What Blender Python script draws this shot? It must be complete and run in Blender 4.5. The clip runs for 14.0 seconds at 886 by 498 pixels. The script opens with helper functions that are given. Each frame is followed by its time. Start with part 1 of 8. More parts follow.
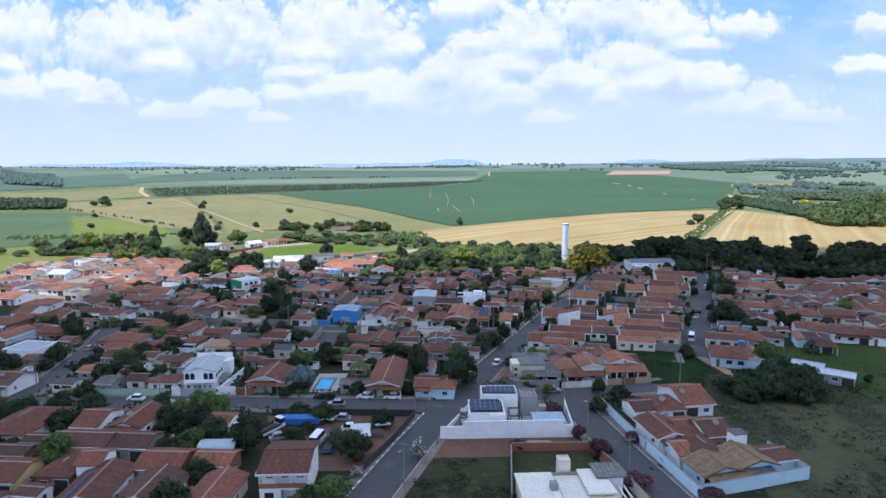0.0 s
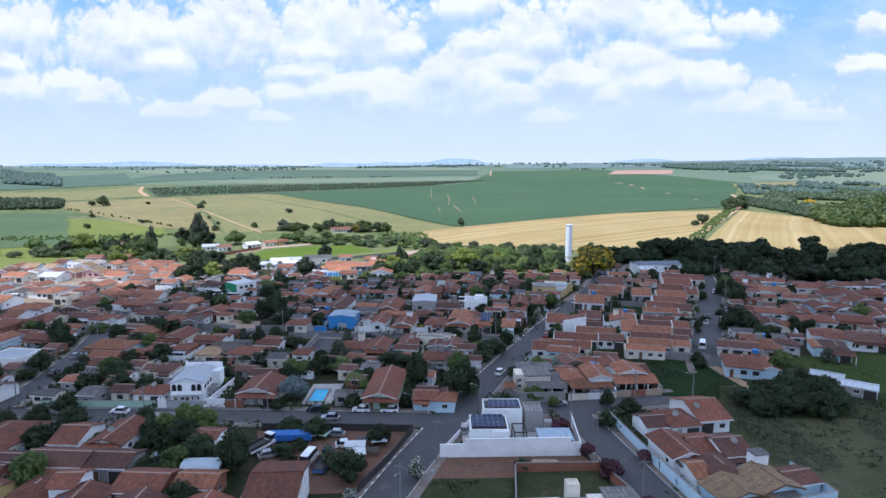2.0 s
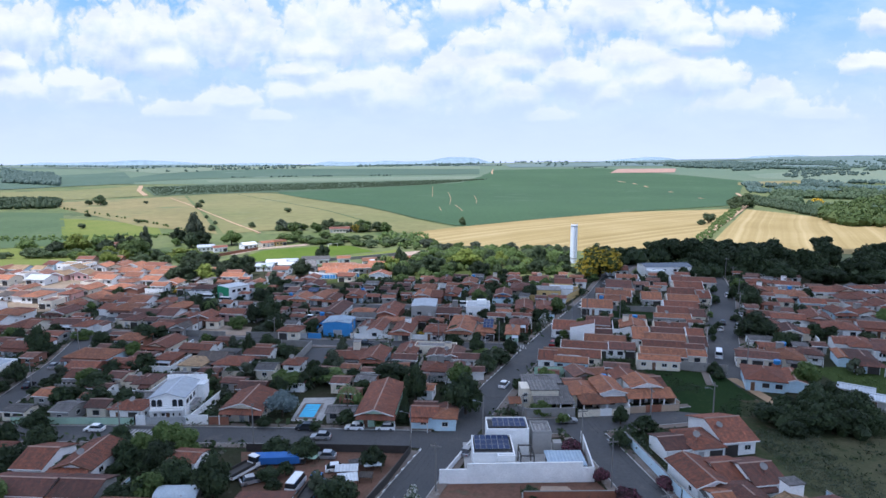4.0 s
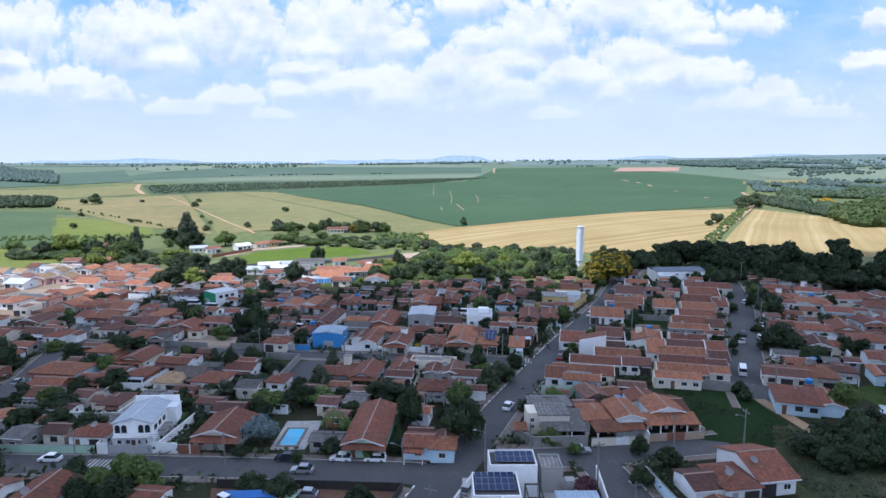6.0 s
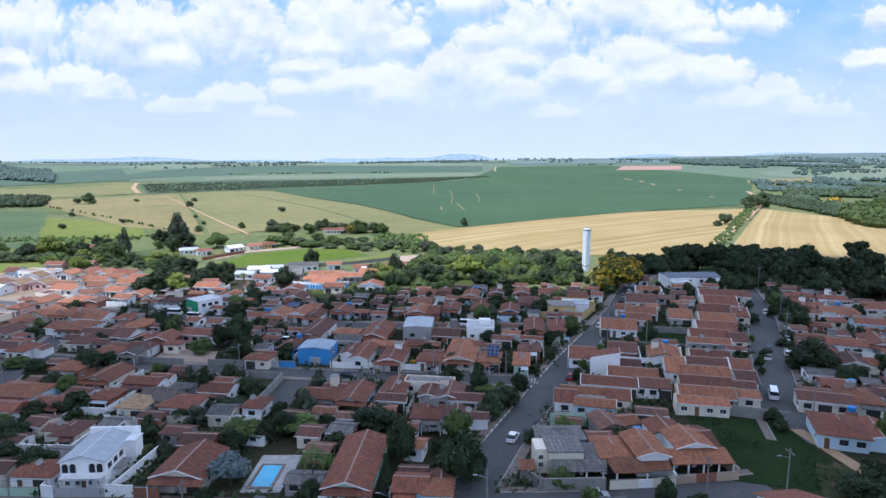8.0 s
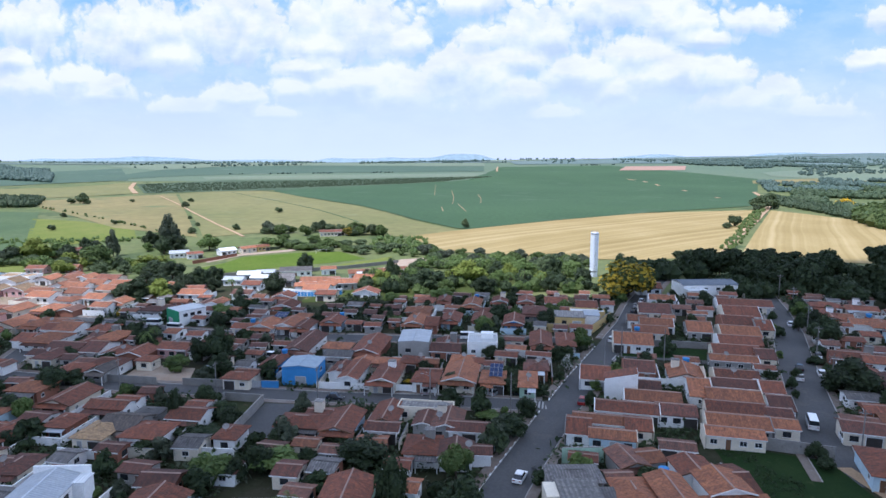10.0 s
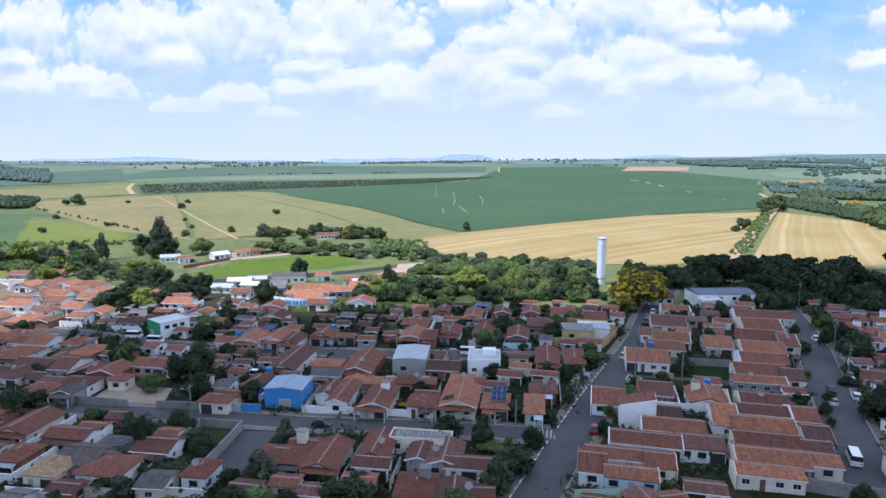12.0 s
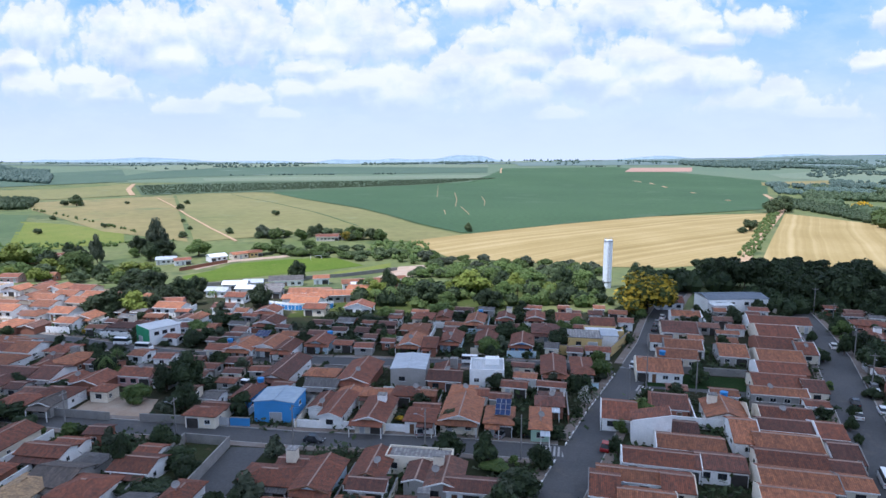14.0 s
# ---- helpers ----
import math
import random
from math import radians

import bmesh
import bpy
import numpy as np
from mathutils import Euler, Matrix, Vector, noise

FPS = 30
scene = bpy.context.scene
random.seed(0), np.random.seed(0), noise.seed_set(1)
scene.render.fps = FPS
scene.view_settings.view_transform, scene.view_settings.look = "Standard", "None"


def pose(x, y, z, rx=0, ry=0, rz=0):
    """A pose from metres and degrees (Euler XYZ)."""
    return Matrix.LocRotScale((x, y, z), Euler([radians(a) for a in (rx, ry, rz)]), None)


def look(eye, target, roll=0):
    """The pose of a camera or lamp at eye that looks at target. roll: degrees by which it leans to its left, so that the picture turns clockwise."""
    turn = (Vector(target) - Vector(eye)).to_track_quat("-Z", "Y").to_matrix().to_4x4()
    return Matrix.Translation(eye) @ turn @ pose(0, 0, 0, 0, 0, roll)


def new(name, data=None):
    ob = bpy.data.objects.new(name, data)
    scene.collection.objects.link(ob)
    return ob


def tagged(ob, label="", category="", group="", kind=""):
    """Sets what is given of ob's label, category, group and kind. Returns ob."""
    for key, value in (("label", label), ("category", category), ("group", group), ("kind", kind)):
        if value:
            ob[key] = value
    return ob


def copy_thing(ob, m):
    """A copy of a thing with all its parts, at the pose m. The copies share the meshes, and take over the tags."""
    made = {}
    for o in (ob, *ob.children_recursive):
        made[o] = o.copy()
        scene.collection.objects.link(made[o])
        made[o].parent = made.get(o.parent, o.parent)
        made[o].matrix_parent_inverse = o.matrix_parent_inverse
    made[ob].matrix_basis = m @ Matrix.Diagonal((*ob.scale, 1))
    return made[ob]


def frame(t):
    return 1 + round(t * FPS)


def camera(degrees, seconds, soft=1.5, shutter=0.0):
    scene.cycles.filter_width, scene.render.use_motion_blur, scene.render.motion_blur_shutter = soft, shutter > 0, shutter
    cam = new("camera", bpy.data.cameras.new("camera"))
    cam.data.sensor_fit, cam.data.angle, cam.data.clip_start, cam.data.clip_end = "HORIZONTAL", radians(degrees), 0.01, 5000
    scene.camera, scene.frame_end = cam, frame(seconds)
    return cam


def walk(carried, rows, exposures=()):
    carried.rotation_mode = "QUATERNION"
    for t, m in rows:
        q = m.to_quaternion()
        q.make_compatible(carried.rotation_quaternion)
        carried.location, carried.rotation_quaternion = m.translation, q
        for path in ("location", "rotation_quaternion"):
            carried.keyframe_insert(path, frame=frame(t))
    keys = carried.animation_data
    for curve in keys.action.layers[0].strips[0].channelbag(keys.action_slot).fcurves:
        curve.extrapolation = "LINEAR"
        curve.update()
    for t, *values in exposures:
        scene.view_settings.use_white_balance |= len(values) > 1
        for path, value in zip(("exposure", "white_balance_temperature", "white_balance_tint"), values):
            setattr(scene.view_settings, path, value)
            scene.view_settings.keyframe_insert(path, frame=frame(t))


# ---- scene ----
cam = camera(70.6, 14.0)
PATH = [
    (0, (-0.368, -5.414, 56.996), (-0.393, -3.435, 56.71), -0.1),
    (0.5, (-0.329, -3.618, 57.023), (-0.356, -1.639, 56.737), -0.1),
    (1, (-0.297, -1.84, 57.019), (-0.325, 0.139, 56.733), -0.1),
    (1.5, (-0.304, 0.35, 57.141), (-0.332, 2.329, 56.854), -0.1),
    (2, (-0.178, 2.512, 57.175), (-0.207, 4.491, 56.887), -0.1),
    (2.5, (-0.107, 5.084, 57.181), (-0.137, 7.063, 56.893), -0.1),
    (3, (-0.12, 7.606, 57.103), (-0.151, 9.584, 56.814), -0.1),
    (5.5, (0.441, 24.145, 56.825), (0.403, 26.122, 56.529), -0.2),
    (6, (0.584, 28.158, 56.784), (0.545, 30.135, 56.487), -0.1),
    (6.5, (0.738, 32.067, 56.73), (0.698, 34.044, 56.432), -0.1),
    (7, (0.891, 36.411, 56.779), (0.85, 38.388, 56.479), -0.1),
    (7.5, (0.937, 40.291, 56.78), (0.896, 42.267, 56.479), -0.1),
    (8, (1.172, 44.509, 56.867), (1.13, 46.485, 56.565), -0.1),
    (8.2, (1.261, 46.283, 56.84), (1.215, 48.259, 56.537), -0.2),
    (10.5, (1.747, 64.334, 56.517), (1.699, 66.311, 56.215), -0.0),
    (11, (1.9, 68.152, 56.563), (1.85, 70.128, 56.26), -0.0),
    (11.5, (2.0, 71.308, 56.687), (1.949, 73.285, 56.385), -0.0),
    (12, (2.103, 74.352, 56.82), (2.051, 76.329, 56.519), -0.0),
    (12.5, (2.204, 76.801, 56.763), (2.15, 78.778, 56.464), -0.0),
    (13, (2.258, 79.184, 56.716), (2.203, 81.161, 56.418), -0.0),
    (13.5, (2.245, 81.032, 56.493), (2.188, 83.009, 56.196), -0.0),
    (14, (2.184, 82.511, 56.294), (2.126, 84.488, 55.996), -0.0),
]
walk(cam, [(t, look(eye, target, roll)) for t, eye, target, roll in PATH],
     exposures=[(0, 0.1, 5700, 16), (14, 0.1, 5700, 16)])

# ---- world and light ----
SUN_TO = Vector((-0.30, -0.26, 0.92)).normalized()
world = bpy.data.worlds.new("world")
scene.world = world
world.use_nodes = True


class Nodes:
    """A thin wrapper that writes node trees in few words."""

    def __init__(self, tree):
        self.t = tree
        tree.nodes.clear()

    def add(self, kind, _out=0, _op=None, **inputs):
        n = self.t.nodes.new(kind)
        if _op:
            n.operation = _op
        for k, v in inputs.items():
            key = int(k[1:]) if k[0] == "i" and k[1:].isdigit() else k.replace("_", " ")
            sock = n.inputs[key]
            if isinstance(v, bpy.types.NodeSocket):
                self.t.links.new(v, sock)
            else:
                sock.default_value = v
        return n

    def math(self, op, a, b=0.0, c=0.0, clamp=False):
        n = self.add("ShaderNodeMath", _op=op, i0=a, i1=b, i2=c)
        n.use_clamp = clamp
        return n.outputs[0]

    def ramp(self, fac, *stops):
        n = self.add("ShaderNodeValToRGB", Fac=fac)
        el = n.color_ramp.elements
        while len(el) < len(stops):
            el.new(0.5)
        for e, (pos, col) in zip(el, stops):
            e.position = pos
            e.color = (*col, 1) if len(col) == 3 else col
        return n.outputs[0]

    def mix(self, fac, a, b, mode="MIX"):
        n = self.t.nodes.new("ShaderNodeMix")
        n.data_type, n.blend_type = "RGBA", mode
        for k, v in ((0, fac), (6, a), (7, b)):
            if isinstance(v, bpy.types.NodeSocket):
                self.t.links.new(v, n.inputs[k])
            else:
                n.inputs[k].default_value = v if k == 0 else (*v[:3], 1)
        return n.outputs[2]

    def noise(self, vec, scale, detail=3.0, w=None, rough=0.55, out=0):
        n = self.t.nodes.new("ShaderNodeTexNoise")
        if w is not None:
            n.noise_dimensions = "4D"
            self.t.links.new(w, n.inputs["W"])
        self.t.links.new(vec, n.inputs["Vector"])
        n.inputs["Scale"].default_value, n.inputs["Detail"].default_value, n.inputs["Roughness"].default_value = scale, detail, rough
        return n.outputs[out]


N = Nodes(world.node_tree)
sky = N.add("ShaderNodeTexSky")
sky.sky_type, sky.sun_disc = "NISHITA", False
sky.sun_elevation = math.asin(SUN_TO.z)
sky.sun_rotation = math.atan2(SUN_TO.x, SUN_TO.y)
sky.air_density, sky.dust_density, sky.ozone_density = 1.0, 2.2, 1.0
tc = N.add("ShaderNodeTexCoord").outputs["Generated"]
sep = N.add("ShaderNodeSeparateXYZ", Vector=tc)
ahead = N.math("MAXIMUM", N.math("ABSOLUTE", sep.outputs[1]), 0.12)
u_dir = N.math("DIVIDE", sep.outputs[0], ahead)
v_dir = N.math("DIVIDE", sep.outputs[2], ahead)
# cumulus heaps: azimuth, elevation, half width, half height (tangents, in thousandths)
HEAPS_W = [(-665, 200, 52, 42), (-502, 183, 91, 46), (-456, 149, 52, 25), (-356, 187, 91, 50), (-172, 195, 108, 48), (-217, 162, 52, 25), (-81, 168, 31, 20), (-702, 145, 28, 19), (-689, 103, 33, 19), (-597, 115, 30, 19),
          (-572, 93, 41, 17), (-544, 109, 18, 9), (-231, 132, 39, 15), (-192, 103, 40, 21), (-254, 98, 25, 15), (-95, 94, 48, 31), (-130, 107, 26, 17), (-353, 85, 35, 15), (-417, 68, 42, 12), (-300, 61, 27, 9), (23, 223, 43, 23)]
HEAPS_E = [(114, 183, 63, 38), (94, 141, 35, 19), (24, 173, 28, 20), (2, 132, 35, 32), (37, 111, 42, 36), (81, 88, 40, 22), (217, 212, 73, 28), (333, 200, 62, 35), (373, 171, 45, 13), (194, 115, 47, 24),
          (280, 145, 51, 27), (316, 118, 60, 26), (407, 115, 28, 22), (452, 195, 47, 18), (457, 74, 55, 19), (490, 90, 26, 17), (545, 58, 42, 10), (243, 91, 23, 17), (143, 58, 27, 11), (642, 200, 23, 18), (640, 137, 35, 12)]


def cloudiness(v, fine=1.0):
    """How thick the cumulus stands at the direction (u_dir, v): flat-footed heaps with knobbly tops."""
    flat = N.add("ShaderNodeCombineXYZ", X=u_dir, Y=N.math("MULTIPLY", v, 0.95), Z=N.math("MULTIPLY", sep.outputs[1], 0.6)).outputs[0]
    bent = N.add("ShaderNodeVectorMath", _op="ADD", i0=flat, i1=N.add("ShaderNodeVectorMath", _op="SCALE", i0=N.noise(flat, 26.0, 5.0, out=1), Scale=0.035).outputs[0]).outputs[0]
    bulk = N.noise(flat, 13.0, 4.0, rough=0.6)
    wisp = N.noise(bent, 44.0, 8.0, rough=0.66)
    knob = N.add("ShaderNodeTexVoronoi", Vector=bent, Scale=26.0).outputs["Distance"]
    nub = N.add("ShaderNodeTexVoronoi", Vector=bent, Scale=58.0).outputs["Distance"]
    bead = N.add("ShaderNodeTexVoronoi", Vector=bent, Scale=120.0).outputs["Distance"]
    best = None
    for az, el, hw, hh in HEAPS_W + HEAPS_E:
        du = N.math("MULTIPLY", N.math("SUBTRACT", u_dir, az / 1000), 850 / hw)
        dv = N.math("MULTIPLY", N.math("SUBTRACT", v, el / 1000), 850 / hh)
        foot = N.math("MULTIPLY_ADD", N.math("MINIMUM", dv, 0.0), 0.45, dv)
        d = N.math("SUBTRACT", 1.0, N.math("SQRT", N.math("MULTIPLY_ADD", du, du, N.math("MULTIPLY", foot, foot))))
        best = d if best is None else N.math("SMOOTH_MAX", best, d, 0.15)
    heap = N.math("MINIMUM", N.math("MAXIMUM", best, -0.9), 0.62)
    wild = N.math("ADD", N.math("MULTIPLY", N.math("SUBTRACT", bulk, 0.5), 0.55), N.math("MULTIPLY", N.math("SUBTRACT", wisp, 0.5), 0.75 * fine))
    wild = N.math("ADD", wild, N.math("MULTIPLY", N.math("SUBTRACT", 0.42, knob), 0.60))
    wild = N.math("ADD", wild, N.math("MULTIPLY", N.math("SUBTRACT", 0.42, nub), 0.12 + 0.42 * fine))
    wild = N.math("ADD", wild, N.math("MULTIPLY", N.math("SUBTRACT", 0.42, bead), 0.24 * fine))
    # small distant heaps crowd together towards the horizon
    low_bank = N.ramp(v, (0.02, (0.1, 0.1, 0.1)), (0.06, (0.66, 0.66, 0.66)), (0.12, (0.54, 0.54, 0.54)), (0.20, (0.12, 0.12, 0.12)))
    return N.math("ADD", N.math("MULTIPLY_ADD", heap, 0.95, low_bank), wild)


dens = cloudiness(v_dir)
relief = N.math("SUBTRACT", cloudiness(N.math("ADD", v_dir, -0.006), 0.25), cloudiness(N.math("ADD", v_dir, 0.014), 0.25))
lit = N.math("ADD", 0.52, N.math("MULTIPLY", relief, 0.46), clamp=True)
cover = N.ramp(N.math("MULTIPLY_ADD", dens, 0.5, 0.5), (0.38, (0, 0, 0)), (0.50, (0.50, 0.50, 0.50)), (0.58, (1, 1, 1)))
cover = N.math("MULTIPLY", cover, N.ramp(lit, (0.0, (0.50, 0.50, 0.50)), (0.44, (1, 1, 1))))
shade = N.ramp(lit, (0.22, (0.64, 0.73, 0.92)), (0.48, (0.78, 0.85, 0.97)), (0.66, (0.95, 0.95, 0.96)))
body = N.noise(N.add("ShaderNodeCombineXYZ", X=u_dir, Y=N.math("MULTIPLY", v_dir, 2.2), Z=sep.outputs[1]).outputs[0], 13.0, 5.0, rough=0.55)
shade = N.mix(1.0, shade, N.ramp(body, (0.36, (0.86, 0.89, 0.96)), (0.56, (1, 1, 1))), "MULTIPLY")
blue = N.add("ShaderNodeVectorMath", _op="SCALE", i0=sky.outputs[0], Scale=0.115).outputs[0]
tone = N.ramp(v_dir, (0.0, (0.70, 0.80, 1.0)), (0.08, (0.62, 0.775, 1.01)), (0.25, (0.29, 0.59, 1.02)), (0.9, (0.33, 0.60, 1.10)))
clear = N.mix(0.78, blue, tone)
veil = N.noise(N.add("ShaderNodeCombineXYZ", X=u_dir, Y=N.math("MULTIPLY", v_dir, 2.6), Z=sep.outputs[1]).outputs[0], 7.0, 7.0, rough=0.6)
clear_veiled = N.mix(N.ramp(veil, (0.42, (0, 0, 0)), (0.68, (0.40, 0.40, 0.40))), clear, (0.78, 0.87, 1.0))
cover = N.math("MULTIPLY", cover, N.ramp(v_dir, (0.03, (0.22, 0.22, 0.22)), (0.08, (0.68, 0.68, 0.68)), (0.15, (0.95, 0.95, 0.95))))
air = N.mix(cover, clear_veiled, shade)
# overhead and behind, the same broken cumulus goes on, bright in the sun
high = N.noise(tc, 5.0, 6.0, rough=0.6)
roof_sky = N.mix(N.ramp(high, (0.43, (0, 0, 0)), (0.57, (1, 1, 1))), clear, (1.18, 1.22, 1.26))
air = N.mix(N.ramp(N.math("MULTIPLY", v_dir, 0.5), (0.15, (0, 0, 0)), (0.24, (1, 1, 1))), air, roof_sky)
haze = N.mix(N.ramp(v_dir, (0.0, (0.97, 0.97, 0.97)), (0.04, (0.55, 0.55, 0.55)), (0.11, (0.0, 0.0, 0.0))), air, (0.71, 0.81, 1.02))
bg = N.add("ShaderNodeBackground", Color=haze, Strength=1.0)
N.add("ShaderNodeOutputWorld", Surface=bg.outputs[0])

sun = new("sun", bpy.data.lights.new("sun", "SUN"))
sun.data.energy, sun.data.angle, sun.data.color = 5.0, radians(0.53), (1.0, 0.965, 0.91)
sun.matrix_world = look(SUN_TO * 900, (0, 0, 0))

# ---- materials ----
MATS = {}


def surface(name, c1, c2, scale=1.0, rough=0.85, bump=0.15, fine=14.0, c3=None, spot=0.62, metallic=0.0, tint=0.12, gloss=None):
    """A weathered surface: two colours in patches, finer grain, stains, and a change of shade from thing to thing."""
    m = bpy.data.materials.new(name)
    m.use_nodes = True
    n = Nodes(m.node_tree)
    vec = n.add("ShaderNodeTexCoord").outputs["Object"]
    rnd = n.math("MULTIPLY", n.add("ShaderNodeObjectInfo").outputs["Random"], 40.0)
    big = n.noise(vec, scale, 5.0, rnd)
    grain = n.noise(vec, scale * fine, 3.0, rnd)
    col = n.mix(n.ramp(big, (0.33, (0, 0, 0)), (0.66, (1, 1, 1))), c1, c2)
    if c3:
        stain = n.noise(vec, scale * 2.7, 4.0, n.math("ADD", rnd, 7.0))
        col = n.mix(n.ramp(stain, (spot, (0, 0, 0)), (spot + 0.12, (1, 1, 1))), col, c3)
    col = n.mix(0.5, col, n.ramp(grain, (0.25, (0.55, 0.55, 0.55)), (0.75, (1.35, 1.35, 1.35))), "MULTIPLY")
    lum = n.math("ADD", 1.0 - tint, n.math("MULTIPLY", n.math("FRACT", rnd), 2 * tint))
    col = n.add("ShaderNodeVectorMath", _op="SCALE", i0=col, Scale=lum).outputs[0]
    b = n.add("ShaderNodeBump", Strength=bump, Distance=0.1, Height=grain)
    s = n.add("ShaderNodeBsdfPrincipled", Base_Color=col, Roughness=rough, Metallic=metallic, Normal=b.outputs[0])
    s.inputs["Specular IOR Level"].default_value = (0.05 if rough > 0.92 else 0.4) if gloss is None else gloss
    n.add("ShaderNodeOutputMaterial", Surface=s.outputs[0])
    MATS[name] = m
    return m


def tiles(name, c1, c2, dark, pitch=0.30, wear=0.8):
    """Clay roof tiles: channels down the slope, darker along their troughs, courses across it, lichen and bleached
    patches. The ridge runs along x.
    """
    m = bpy.data.materials.new(name)
    m.use_nodes = True
    n = Nodes(m.node_tree)
    vec = n.add("ShaderNodeTexCoord").outputs["Object"]
    rnd = n.math("MULTIPLY", n.add("ShaderNodeObjectInfo").outputs["Random"], 60.0)
    x = n.add("ShaderNodeSeparateXYZ", Vector=vec)
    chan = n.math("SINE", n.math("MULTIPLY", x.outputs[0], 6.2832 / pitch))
    course = n.math("FRACT", n.math("DIVIDE", x.outputs[1], 0.40))
    big = n.noise(vec, 0.55, 5.0, rnd)
    mid = n.noise(vec, 1.6, 6.0, rnd, 0.7)
    cell = n.add("ShaderNodeTexVoronoi", Vector=n.add("ShaderNodeVectorMath", _op="DIVIDE", i0=vec, i1=(pitch, 0.4, 9.0)).outputs[0], Scale=1.0)
    col = n.mix(n.ramp(big, (0.35, (0, 0, 0)), (0.65, (1, 1, 1))), c1, c2)
    col = n.mix(n.ramp(mid, (0.44, (0, 0, 0)), (0.64, (1.15 * wear,) * 3)), col, dark)
    streak = n.noise(n.add("ShaderNodeVectorMath", _op="MULTIPLY", i0=vec, i1=(2.2, 0.30, 0.3)).outputs[0], 1.0, 4.0, rnd, 0.65)
    col = n.mix(wear, col, n.ramp(streak, (0.30, (0.50, 0.50, 0.52)), (0.50, (1.0, 1.0, 1.0)), (0.72, (1.5, 1.45, 1.4))), "MULTIPLY")
    clay = wear > 0.5
    col = n.mix(0.55 if clay else 0.08, col, n.ramp(n.add("ShaderNodeSeparateColor", Color=cell.outputs["Color"]).outputs[0], (0.0, (0.6, 0.58, 0.56)), (1.0, (1.35, 1.3, 1.3))), "MULTIPLY")
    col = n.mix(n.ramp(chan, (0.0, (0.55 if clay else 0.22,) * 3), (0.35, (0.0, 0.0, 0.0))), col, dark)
    shade = n.math("ADD", 0.56 if clay else 0.74, n.math("MULTIPLY", n.math("FRACT", rnd), 0.58 if clay else 0.40))
    col = n.add("ShaderNodeVectorMath", _op="SCALE", i0=col, Scale=shade).outputs[0]
    b = n.add("ShaderNodeBump", Strength=0.55, Distance=0.06, Height=n.math("ADD", chan, n.math("MULTIPLY", course, -0.7 if clay else 0.0)))
    s = n.add("ShaderNodeBsdfPrincipled", Base_Color=col, Roughness=0.88, Normal=b.outputs[0])
    n.add("ShaderNodeOutputMaterial", Surface=s.outputs[0])
    MATS[name] = m


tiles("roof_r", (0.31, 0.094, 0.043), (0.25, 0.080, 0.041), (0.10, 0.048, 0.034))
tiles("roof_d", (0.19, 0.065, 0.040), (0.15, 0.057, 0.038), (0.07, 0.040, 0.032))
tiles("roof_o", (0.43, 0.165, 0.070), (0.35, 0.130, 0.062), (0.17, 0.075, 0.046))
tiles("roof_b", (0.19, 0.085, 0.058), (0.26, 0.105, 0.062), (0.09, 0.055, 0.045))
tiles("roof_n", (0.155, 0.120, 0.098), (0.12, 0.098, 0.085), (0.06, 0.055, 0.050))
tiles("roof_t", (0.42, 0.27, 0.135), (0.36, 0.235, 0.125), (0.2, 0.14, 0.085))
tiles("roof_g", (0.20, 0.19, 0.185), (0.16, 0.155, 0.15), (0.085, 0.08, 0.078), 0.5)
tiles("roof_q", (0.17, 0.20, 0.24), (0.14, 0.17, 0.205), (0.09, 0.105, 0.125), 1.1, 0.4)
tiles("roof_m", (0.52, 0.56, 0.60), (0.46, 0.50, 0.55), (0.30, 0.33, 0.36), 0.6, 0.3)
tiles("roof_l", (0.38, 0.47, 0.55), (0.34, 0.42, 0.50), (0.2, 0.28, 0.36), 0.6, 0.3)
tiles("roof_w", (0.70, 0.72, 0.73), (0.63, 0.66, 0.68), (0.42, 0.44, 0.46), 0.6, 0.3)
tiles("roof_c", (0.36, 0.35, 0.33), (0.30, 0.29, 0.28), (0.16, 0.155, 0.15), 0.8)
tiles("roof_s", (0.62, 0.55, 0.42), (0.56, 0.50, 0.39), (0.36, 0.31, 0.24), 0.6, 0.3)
WALL = {"w": (0.86, 0.86, 0.85), "c": (0.74, 0.67, 0.55), "l": (0.54, 0.70, 0.80), "b": (0.055, 0.26, 0.58), "n": (0.42, 0.60, 0.47),
        "p": (0.62, 0.38, 0.36), "o": (0.58, 0.42, 0.18), "g": (0.34, 0.33, 0.315), "k": (0.30, 0.13, 0.085), "t": (0.44, 0.33, 0.24), "e": (0.03, 0.27, 0.13)}
for k, c in WALL.items():
    surface("wall_" + k, c, tuple(v * 0.88 for v in c), 0.5, 0.85, 0.1, 16.0, tuple(v * 0.55 + 0.02 for v in c), 0.66, tint=0.08)
surface("render_grey", (0.27, 0.26, 0.245), (0.21, 0.20, 0.19), 0.45, 0.9, 0.2, 14.0, (0.11, 0.105, 0.10), 0.6)
surface("brick_red", (0.30, 0.125, 0.075), (0.24, 0.10, 0.065), 0.6, 0.9, 0.3, 10.0, (0.13, 0.075, 0.06), 0.6)
surface("asphalt", (0.062, 0.064, 0.067), (0.086, 0.085, 0.086), 0.08, 0.9, 0.15, 30.0, (0.105, 0.098, 0.092), 0.6, tint=0.0)
surface("pavement", (0.20, 0.175, 0.155), (0.155, 0.115, 0.09), 0.22, 0.9, 0.2, 12.0, (0.27, 0.25, 0.23), 0.6, tint=0.0)
surface("kerb_stone", (0.42, 0.41, 0.39), (0.30, 0.29, 0.28), 0.6, 0.9, 0.1)
